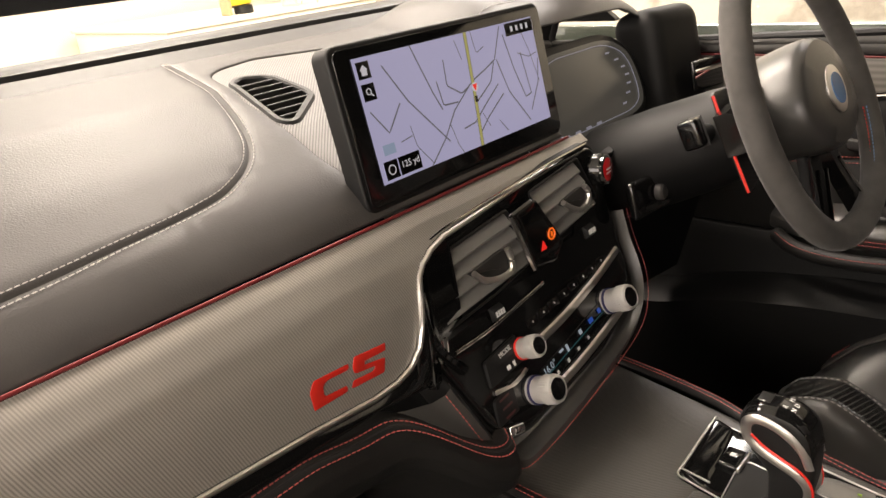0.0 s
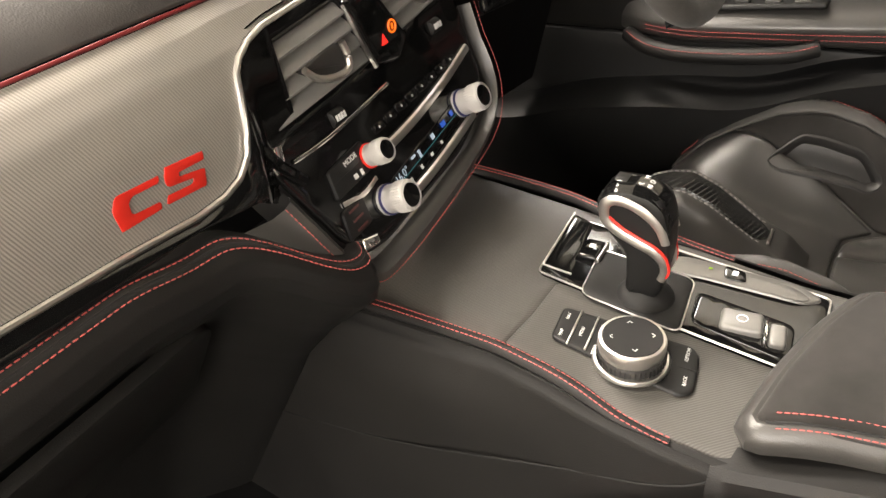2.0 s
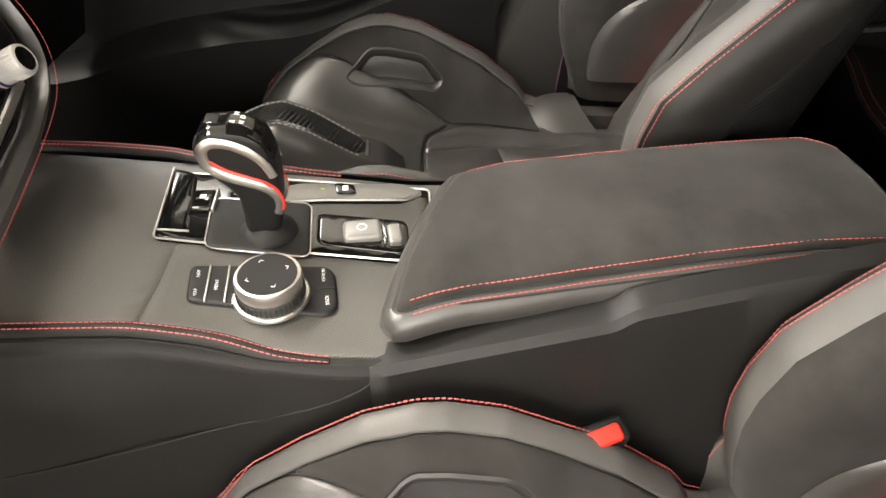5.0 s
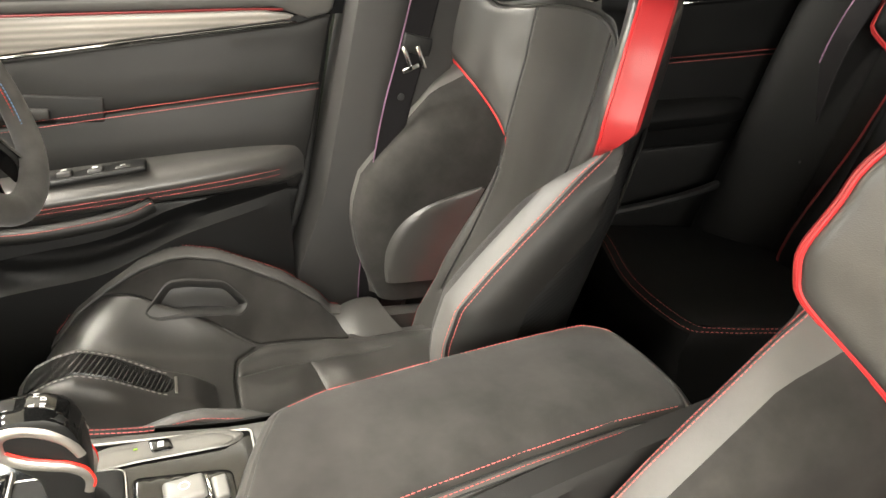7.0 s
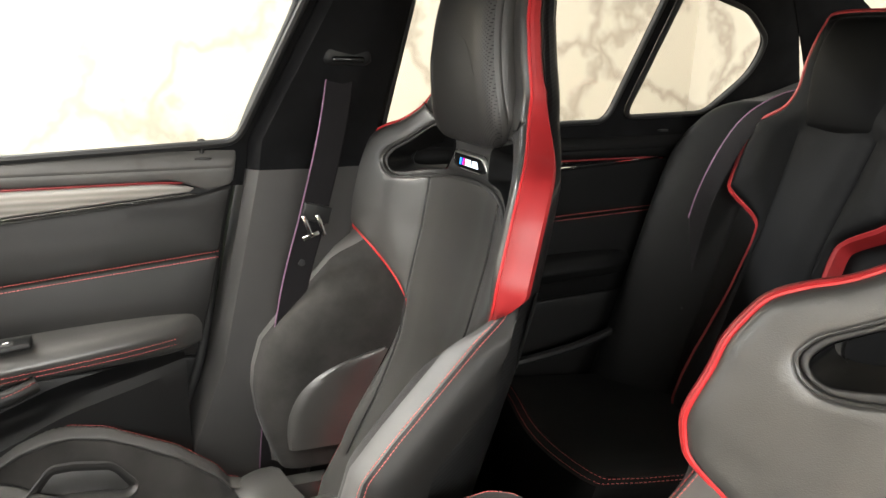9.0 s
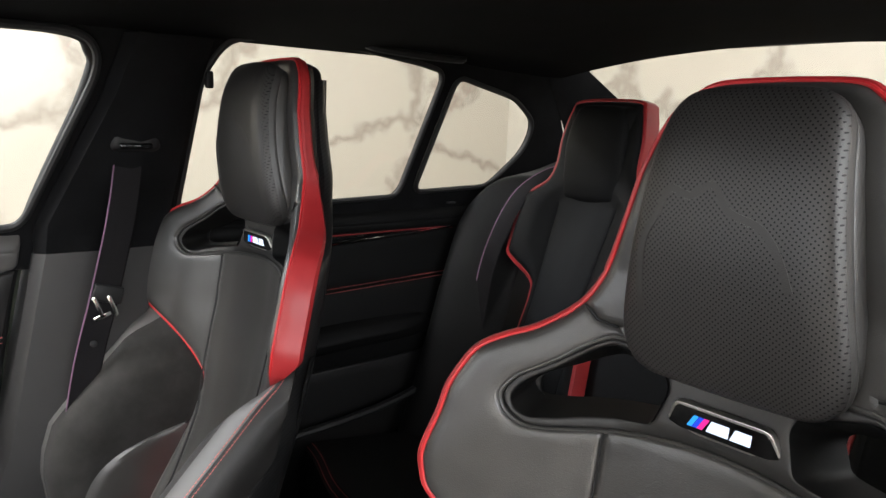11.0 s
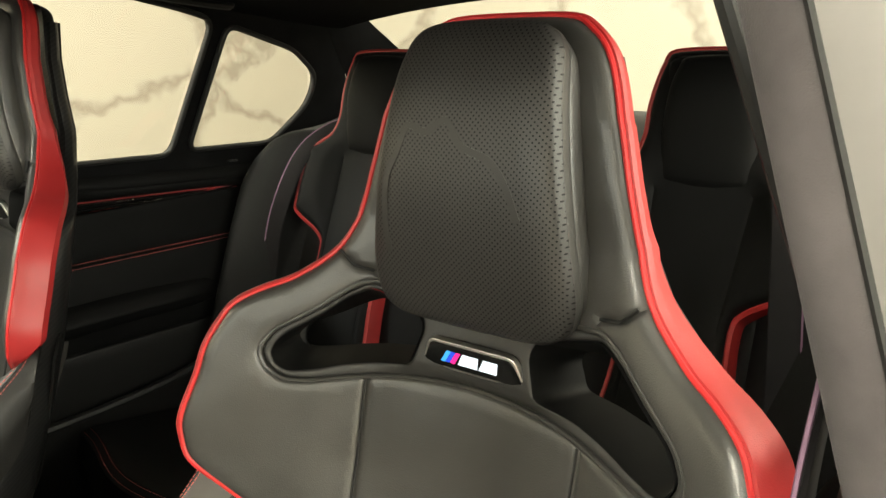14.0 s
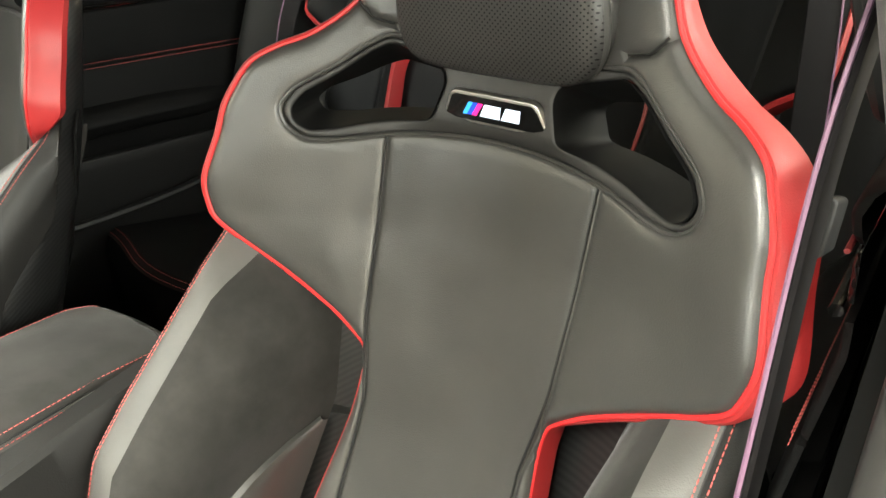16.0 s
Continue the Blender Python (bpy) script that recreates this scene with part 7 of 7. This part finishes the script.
        skirt = [(s * 0.222, -0.80), (s * 0.2285, -0.62), (s * 0.2275, -0.350), (s * 0.2125, -0.2995), (s * 0.236, -0.312), (s * 0.252, -0.40), (s * 0.256, -0.62), (s * 0.25, -0.80)]
        part("cushion_side", pad(soften(skirt, 0.008), lift, 0.006, (), (), 0.003, puff=0.002), LEATHER, seat, "black leather outer side of the cushion")
        for off in (0.2255, 0.2315):
            pts = []
            for y in np.linspace(-0.78, -0.315, 90):
                u = s * (off - 0.016 * sm(y, -0.37, -0.31))
                p, n = cushion_surf(u, y)
                pts.append(Vector(p) + n * 0.0060)
            part("seam_thread", stitch(pts), THREAD_RED, rim_part, "red stitching")
        link = [[(SEAT.x + s * u, y, z) for u, y, z in row] for row in (((0.222, -0.735, 0.365), (0.226, -0.80, 0.392), (0.226, -0.84, 0.395)), ((0.200, -0.738, 0.378), (0.205, -0.80, 0.398), (0.205, -0.85, 0.400)), ((0.165, -0.750, 0.368), (0.165, -0.80, 0.388), (0.165, -0.86, 0.390)), ((0.135, -0.770, 0.365), (0.130, -0.82, 0.370), (0.130, -0.88, 0.370)))]
        part("side_link", loft([spline(r, 12) for r in link], closed=False), LEATHER, seat, "leather web between cushion and backrest")
    part("cushion_core", sheet(lambda u, v: tuple(Vector(cushion_pt(0.5 * (u - 0.5), -0.94 + 0.655 * v)) - Vector((0, 0, 0.006 + 0.06 * sm(abs(u - 0.5), 0.295, 0.305) * (1 - sm(abs(u - 0.5), 0.362, 0.372))))), 90, 40), LEATHER, seat)
    front = sheet(lambda u, v: (SEAT.x + (2 * u - 1) * 0.240, -0.283 + 0.02 * math.sin(v * 3) - 0.045 * (2 * u - 1) ** 6, interp(v, [0, 0.15, 1], [cushion_pt((2 * u - 1) * 0.255, -0.292)[2] - 0.004, 0.36, 0.27])), 30, 12)
    part("cushion_front", front, LEATHER, seat)
    # raised divider with a carbon inlay
    HUMP_Y, HUMP_Z = [-0.545, -0.515, -0.472, -0.41, -0.37, -0.34, -0.31, -0.285], [0.395, 0.425, 0.443, 0.485, 0.502, 0.497, 0.484, 0.455]

    def hump_pt(c, y):
        """Across the divider (c from -1 to 1) at a place along it."""
        top = interp(y, HUMP_Y, HUMP_Z)
        w = 0.085 * (0.80 + 0.20 * sm(y, -0.54, -0.40))
        a = abs(c)
        low = min(cushion_pt(w, y)[2] - 0.01, top - 0.006)
        return Vector((SEAT.x + w * c, y, low + (top - low) * (1 - sm(a, 0.42, 1.0)) - 0.003 * a * a))

    ys_h = [q for q in np.linspace(-0.545, -0.285, 40)]
    div = part("divider", loft([[hump_pt(c, y) for c in np.linspace(-1, 1, 33)] for y in ys_h], closed=False), LEATHER, seat, "raised leather divider in the cushion")
    iy = np.linspace(-0.488, -0.298, 26)
    inlay = []
    for k, y in enumerate(iy):
        w = 0.30 * math.sqrt(min(1.0, (k + 0.4) / 2.0, (25.4 - k) / 2.0))
        inlay.append([hump_pt(c * w, y) + Vector((0, 0, 0.0026 if abs(c) < 1 else -0.001)) for c in (-1, -0.93, -0.5, 0, 0.5, 0.93, 1)])
    part("inlay", loft(inlay, closed=False), CARBON_GLOSS, div, "glossy carbon fibre inlay")
    for s in (1, -1):
        part("seam_thread", stitch([hump_pt(s * 0.355, y) + Vector((0, 0, 0.0008)) for y in iy[1:]], 0.0085, 0.0055, 0.0010), THREAD_GREY, div, "pale stitching")
    part("inlay_tip", rbox(0.040, 0.004, 0.003, 0.001, 2, tuple(hump_pt(0, -0.491) + Vector((0, 0, 0.001))), (30, 0, 0)), SATIN, div, "bright end of the inlay")
    part("seat_base", rbox(0.46, 0.50, 0.13, 0.02, 2, (SEAT.x, -0.63, 0.275)), PLASTIC, seat)
    return seat


seat_p = build_seat()
seat_d = copy_thing(seat_p, Matrix.Translation(SEAT + Vector((0.789, 0.058, 0.0))))
# the driver's backrest is set a little higher and more upright
for ob in seat_d.children:
    if not ob.name.startswith(("cushion", "side_bolster", "side_link", "divider", "seat_base")):
        pivot = Vector((0, -1.05, 0.90)) - seat_d.matrix_basis.translation - ob.matrix_parent_inverse.translation
        ob.matrix_basis = Matrix.Translation(pivot + Vector((0.038, -0.025, 0.045))) @ Matrix.Rotation(radians(-0.7), 4, "X") @ Matrix.Translation(-pivot) @ ob.matrix_basis
tagged(seat_d, "black leather driver's bucket seat with red side edges beside the console")


# ---- doors ----
def door_x(z):
    return interp(z, [0.22, 0.45, 0.60, 0.70, 0.78, 0.85, 0.91, 0.935, 0.955, 0.972], [0.700, 0.706, 0.704, 0.690, 0.698, 0.706, 0.700, 0.692, 0.698, 0.716])


def door_pads(door, s, y0, y1, tip, light):
    """Linings of a door between its front edge y0 and rear edge y1. tip: where the trim panel ends."""
    surf = lambda y, z: (Vector((s * door_x(z), y, z)), Vector((-s, 0, 0)))
    a, b = y0, y1
    rear = lambda z: b + (interp(z, [0.24, 0.442, 0.557, 0.767, 0.942, 0.98], [0.165, 0.122, 0.084, 0.032, -0.010, -0.012]) if s > 0 and a > 0 else 0.0)
    sill = 0.935 if a > 0 else 0.972

    def lin(y, za, zb):
        return za + (zb - za) * (y - a) / (b - a)

    ty, tz = tip
    part("upper_pad", pad([(a, sill), ((a + b) / 2 - 0.19, 0.5 * sill + 0.486 - 0.001), (rear(0.975), 0.975), (rear(0.905), 0.905), (ty - 0.02, 0.895), (ty + 0.03, 0.915), (a, 0.918)], surf, 0.02, (), [[(a, sill - 0.014), ((a + b) / 2, 0.934), (rear(0.93), 0.934)]], 0.006, puff=0.002), light, door, "soft leather upper door pad")
    part("trim_panel", pad(soften([(a, 0.913), (ty + 0.05, 0.911), (ty, tz + 0.008), (ty, tz), (a, lin(a, 0.800, 0.90) if s > 0 and a > 0 else 0.880)], 0.006), surf, 0.02, (), (), 0.004), TRIM if light is not LEATHER_REAR_SHADE else GLOSS, door, "woven metal-look door trim")
    zc = lambda y: tz + ((0.800 if a > 0 else 0.880) - tz) * (y - ty) / (a - ty)
    part("red_piping", tube([(s * (door_x(0.913) - 0.003), y, 0.9145 - 0.003 * sm(-y, -ty - 0.08, -ty)) for y in np.linspace(a, ty + 0.02, 30)], 0.0019, 6), RED_DARK, door, "dark red piping")
    part("chrome_strip", tube([(s * (door_x(zc(y)) - 0.004), y, zc(y) - 0.003) for y in np.linspace(a, ty, 30)], lambda f: 0.0045 - 0.003 * f, 8), CHROME, door, "bright strip under the trim")
    za, zb = (0.705, 0.788) if a > 0 else (0.78, 0.80)
    part("middle_pad", pad([(a, zc(a) - 0.008), (ty, tz - 0.008), (rear(0.902), 0.902), (rear(zb), zb), (a, za)], surf, 0.02, (), (), 0.006, puff=0.004), LEATHER_MATT_SHADE if light is not LEATHER_REAR_SHADE else LEATHER_REAR_SHADE, door, "black leather middle pad")
    part("lower_pad", pad([(a, za - 0.002), (rear(zb), zb - 0.002), (rear(0.60), 0.60), (a, 0.60)], surf, 0.02, (), (), 0.006, puff=0.004), LEATHER_MATT_SHADE if light is not LEATHER_REAR_SHADE else LEATHER_REAR_SHADE, door, "black leather lower pad")
    for dz in (0.004, -0.006):
        pts = [(s * (door_x(lin(y, za, zb)) - 0.0035), y, lin(y, za, zb) + dz) for y in np.linspace(a, rear(0.78), 60)]
        part("seam_thread", stitch(pts, up=(-s, 0, 0)), THREAD_RED, door, "red stitching")
    part("base_panel", pad([(a, 0.598), (rear(0.598), 0.598), (rear(0.442), 0.442), (rear(0.24), 0.24), (a, 0.24)], surf, 0.03, (), (), 0.006), PLASTIC, door, "black plastic door base")
    core = prism([(a, 0.24), (a, sill - 0.008), (rear(0.965), 0.965), (rear(0.767), 0.767), (rear(0.557), 0.557), (rear(0.24), 0.24)], 0.03, 0, 2, pose(s * 0.737 + 0.015, 0, 0, 0, 0, 90))
    part("core", core, PLASTIC, door)
    pin = (ty + 0.005 if s > 0 and a > 0 else -1.70)
    part("lock_pin", lathe([(0.0, -0.012), (0.004, -0.01), (0.004, 0.016), (0.006, 0.018), (0.006, 0.023), (0, 0.024)], 14, pose(s * 0.705, pin - 0.02, sill + (0.024 if a > 0 else 0.010))), PLASTIC, door, "black lock pin")
    part("pin_base", rbox(0.022, 0.026, 0.004, 0.002, 2, (s * 0.704, pin - 0.02, sill + (0.016 if a > 0 else 0.002))), PLASTIC_GREY, door)


def arm_loft(s, rows):
    """Armrest: rows of (y, top z, depth, thickness)."""
    rings = []
    for y, z, d, h in rows:
        p = [(0.712, z + 0.012), (0.712 - d * 0.3, z + 0.006), (0.712 - d * 0.75, z), (0.712 - d, z - 0.018), (0.712 - d * 0.95, z - h * 0.6), (0.712 - d * 0.7, z - h), (0.712, z - h * 1.25)]
        rings.append([Vector((s * q.x, q.y, q.z)) for q in spline([(x, y, zz) for x, zz in p], 25)])
    return rings


driver_door = thing("driver_door", "closed front door with woven trim, leather pads and red seams", "car door", (0.72, -0.15, 0.22))
door_pads(driver_door, 1, 0.40, -0.752, (-0.690, 0.895), LEATHER_SHEEN)
rows = arm_loft(1, [(-0.10, 0.650, 0.01, 0.04), (-0.16, 0.660, 0.060, 0.050), (-0.23, 0.667, 0.088, 0.055), (-0.30, 0.672, 0.095, 0.056), (-0.45, 0.680, 0.090, 0.058), (-0.56, 0.684, 0.075, 0.06), (-0.64, 0.684, 0.050, 0.06), (-0.688, 0.682, 0.016, 0.05)])
arm_d = part("door_armrest", loft([spline([r[k] for r in rows], 40) for k in range(25)], closed=False), LEATHER, driver_door, "black leather door armrest")
for k in (15, 17):
    part("seam_thread", stitch([p + Vector((-0.001, 0, -0.0005)) for p in spline([r[k] for r in rows[1:-1]], 50)], up=(-1, 0, 0)), THREAD_RED, arm_d, "red stitching")
switch = part("switch_panel", rbox(0.055, 0.19, 0.010, 0.004, 3, (0.655, -0.335, 0.677), (-5, 8, 0)), PLASTIC, driver_door, "black window switch panel")
for k, y in enumerate((-0.27, -0.31, -0.355, -0.395)):
    part("switch", rbox(0.020, 0.024, 0.012, 0.004, 3, (0.650, y, 0.684), (-5, 8, 0)), PLASTIC_GREY, switch)
    part("mark", rbox(0.006, 0.008, 0.001, 0, 1, (0.650, y, 0.6908), (-5, 8, 0)), WHITE_PAINT, switch, flat=True)
pull = spline([(0.66, -0.13, 0.612), (0.622, -0.18, 0.606), (0.606, -0.26, 0.607), (0.610, -0.38, 0.617), (0.625, -0.43, 0.628)], 40)
part("grab_bar", tube(pull, 0.013, 10), LEATHER_MATT_SHADE, driver_door, "stitched leather grab bar")
part("seam_thread", stitch([p + Vector((-0.012, 0, 0.008)) for p in pull], up=(-1, 0, 1)), THREAD_RED, driver_door, "red stitching")
# release handle in its dark recess
part("handle_recess", rbox(0.012, 0.16, 0.042, 0.004, 3, (0.699, -0.30, 0.776), (6, 0, 0)), RUBBER, driver_door, "dark recess of the door release")
part("release_handle", rbox(0.010, 0.085, 0.018, 0.004, 3, (0.692, -0.26, 0.772), (6, 0, 0)), PLASTIC_GREY, driver_door, "dark release handle")
# bottle pocket: a ledge that sweeps up to the rear
ledge = []
for y, z, d in ((0.30, 0.42, 0.05), (0.10, 0.445, 0.09), (-0.05, 0.490, 0.10), (-0.20, 0.515, 0.10), (-0.34, 0.530, 0.10), (-0.46, 0.572, 0.085), (-0.58, 0.592, 0.06), (-0.655, 0.600, 0.03)):
    ledge.append([(0.706, y, z + 0.012), (0.706 - d * 0.8, y, z + 0.008), (0.706 - d, y, z - 0.006), (0.706 - d * 0.96, y, z - 0.03), (0.700 - d * 0.8, y, 0.25)])
part("door_pocket", loft([spline([r[k] for r in ledge], 36) for k in range(5)], closed=False), PLASTIC, driver_door, "black plastic door pocket")
# black speaker and mirror corner at the front of the door
corner = prism(soften([(-0.06, 0), (0.10, 0), (0.10, 0.07), (0.07, 0.10)], 0.01), 0.02, 0.004, 2, pose(0.70, 0.25, 0.975, 0, 0, 90))
part("mirror_corner", corner, PLASTIC, driver_door)

for s in (1, -1):
    rd = thing("rear_door", "closed rear door in black leather with thin red piping", "car door", (s * 0.72, -1.4, 0.22), "rear doors")
    # pads in the darkened leather copy: rear shade is in the colour
    door_pads(rd, s, -1.00, -1.86, (-1.745, 0.918), LEATHER_REAR_SHADE)
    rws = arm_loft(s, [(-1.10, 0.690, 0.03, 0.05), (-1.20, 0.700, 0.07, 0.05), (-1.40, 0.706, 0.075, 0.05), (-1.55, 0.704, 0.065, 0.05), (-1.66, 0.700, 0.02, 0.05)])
    part("door_armrest", loft([spline([r[k] for r in rws], 30) for k in range(25)], closed=False), LEATHER_REAR_SHADE, rd, "black leather door armrest")
    part("pocket_rim", tube(spline([(s * 0.66, -1.02, 0.50), (s * 0.64, -1.2, 0.49), (s * 0.64, -1.5, 0.51), (s * 0.67, -1.75, 0.56)], 20), 0.010, 8), PLASTIC, rd)

# ---- rear bench ----
bench = thing("rear_bench", "black leather rear bench with two sculpted seats and red piping", "car seat", (0, -1.6, 0.21))


def bench_pt(x, z):
    return (x, interp(z, [0.38, 0.60, 0.80, 1.0, 1.10], [-1.62, -1.70, -1.765, -1.84, -1.88]) + 0.10 * sm(abs(x), 0.47, 0.66), z)


bsurf = lambda x, z: normal_of(bench_pt, x, z, (0, 1, 0.2))
# bench leather darkened to hold the shade of the rear
part("bench_back", pad(soften([(-0.67, 0.38), (0.67, 0.38), (0.68, 0.95), (0.60, 1.06), (-0.60, 1.06), (-0.68, 0.95)], 0.05), bsurf, 0.025, (), [[(s * 0.50, 0.40), (s * 0.50, 1.04)] for s in (1, -1)], 0.03), LEATHER_REAR_SHADE, bench, "black leather bench back")
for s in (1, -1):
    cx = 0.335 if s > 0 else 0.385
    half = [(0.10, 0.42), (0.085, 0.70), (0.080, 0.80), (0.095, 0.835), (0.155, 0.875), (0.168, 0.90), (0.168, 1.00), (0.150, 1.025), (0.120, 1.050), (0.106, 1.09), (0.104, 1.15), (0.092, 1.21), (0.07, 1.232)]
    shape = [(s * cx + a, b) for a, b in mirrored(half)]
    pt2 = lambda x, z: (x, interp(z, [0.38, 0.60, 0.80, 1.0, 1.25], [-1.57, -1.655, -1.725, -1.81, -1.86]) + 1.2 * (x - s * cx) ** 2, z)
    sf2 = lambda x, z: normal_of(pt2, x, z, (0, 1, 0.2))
    face = part("seat_face", pad([(q.x, q.y) for q in spline([(a, b, 0) for a, b in shape], 160, True)], sf2, 0.012, (), [[(s * cx + k * 0.072, 0.50), (s * cx + k * 0.066, 0.80), (s * cx + k * 0.08, 1.0)] for k in (1, -1)], 0.014, puff=0.008), LEATHER_REAR_SHADE, bench, "sculpted black leather rear seat")
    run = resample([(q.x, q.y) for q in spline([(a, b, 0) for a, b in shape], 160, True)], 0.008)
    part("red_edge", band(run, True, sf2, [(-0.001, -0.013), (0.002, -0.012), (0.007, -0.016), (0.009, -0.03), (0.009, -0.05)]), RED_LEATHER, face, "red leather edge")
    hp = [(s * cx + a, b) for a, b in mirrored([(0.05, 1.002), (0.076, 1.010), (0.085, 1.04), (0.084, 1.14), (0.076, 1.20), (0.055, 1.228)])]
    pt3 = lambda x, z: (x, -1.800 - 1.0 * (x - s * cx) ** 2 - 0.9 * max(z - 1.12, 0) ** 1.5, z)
    part("rear_headrest", pad([(q.x, q.y) for q in spline([(a, b, 0) for a, b in hp], 90, True)], lambda x, z: normal_of(pt3, x, z, (0, 1, 0)), 0.012, (), (), 0.022, puff=0.004), LEATHER_REAR_SHADE, face, "black leather headrest")
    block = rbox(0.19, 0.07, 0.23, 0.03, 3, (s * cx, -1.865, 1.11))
    part("headrest_core", block, LEATHER_REAR_SHADE, face)


def bench_seat(u, v):
    x = (2 * u - 1) * 0.64
    y = -1.205 - 0.46 * v + 0.045 * (1 - math.cos((abs(x) - 0.33) * 9)) * (1 - v) * -1 - 0.17 * (1 - sm(abs(x), 0.165, 0.235)) * (1 - v)
    return (x, y, 0.478 - 0.06 * v + 0.012 * math.cos((abs(x) - 0.33) * 10))


part("bench_cushion", sheet(bench_seat, 60, 30), LEATHER_REAR_SHADE, bench, "black leather bench cushion")
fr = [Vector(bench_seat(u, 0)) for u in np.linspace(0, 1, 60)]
part("cushion_front", loft([fr, [p + Vector((0, 0.022, -0.010)) for p in fr], [p + Vector((0, 0.035, -0.05)) for p in fr], [p + Vector((0, 0.01, -0.26)) for p in fr]], closed=False), LEATHER_REAR_SHADE, bench)
for o in (0.004, 0.016):
    part("seam_thread", stitch([p + Vector((0, o, -0.45 * o)) for p in fr], 0.008, 0.005), THREAD_RED, bench, "red stitching")

# rear belts with their buckles
for s in (1, -1):
    belt = thing("rear_seat_belt", "black rear seat belt with violet edge", "seat belt", (s * 0.5, -1.8, 1.05), "rear seat belts")
    path = spline([(s * 0.46, -1.95, 1.078), (s * 0.485, -1.86, 1.065), (s * 0.520, -1.78, 1.00), (s * 0.545, -1.72, 0.86), (s * 0.56, -1.70, 0.70), (s * 0.56, -1.69, 0.58), (s * 0.58, -1.67, 0.48)], 40)
    rows = [[p + Vector((0.024 * c, 0.002 * d, 0.004 * c)) for c, d in ((-1, 0), (-0.9, 1), (0.9, 1), (1, 0), (0.9, -1), (-0.9, -1))] for p in path]
    part("strap", loft(rows), WEBBING, belt, "black woven strap")
    part("edge_thread", tube([p + Vector((0.024 * s, 0.002, 0.004)) for p in path], 0.0015, 5), BELT_EDGE, belt, "violet thread along the strap")
    tongue = part("tongue", rbox(0.055, 0.012, 0.035, 0.005, 3, (s * 0.558, -1.680, 0.592)), PLASTIC, belt)
    for k in (-1, 1):
        part("plate", rbox(0.006, 0.004, 0.030, 0.001, 2, (s * 0.555 + 0.011 * k, -1.672, 0.570)), CHROME, tongue, "bright steel tongue")
    clip = thing("buckle_socket", "small black buckle socket with a steel stud", "buckle", (s * 0.25, -1.60, 0.46))
    part("socket", rbox(0.03, 0.03, 0.06, 0.008, 3, (s * 0.25, -1.60, 0.47)), PLASTIC, clip)
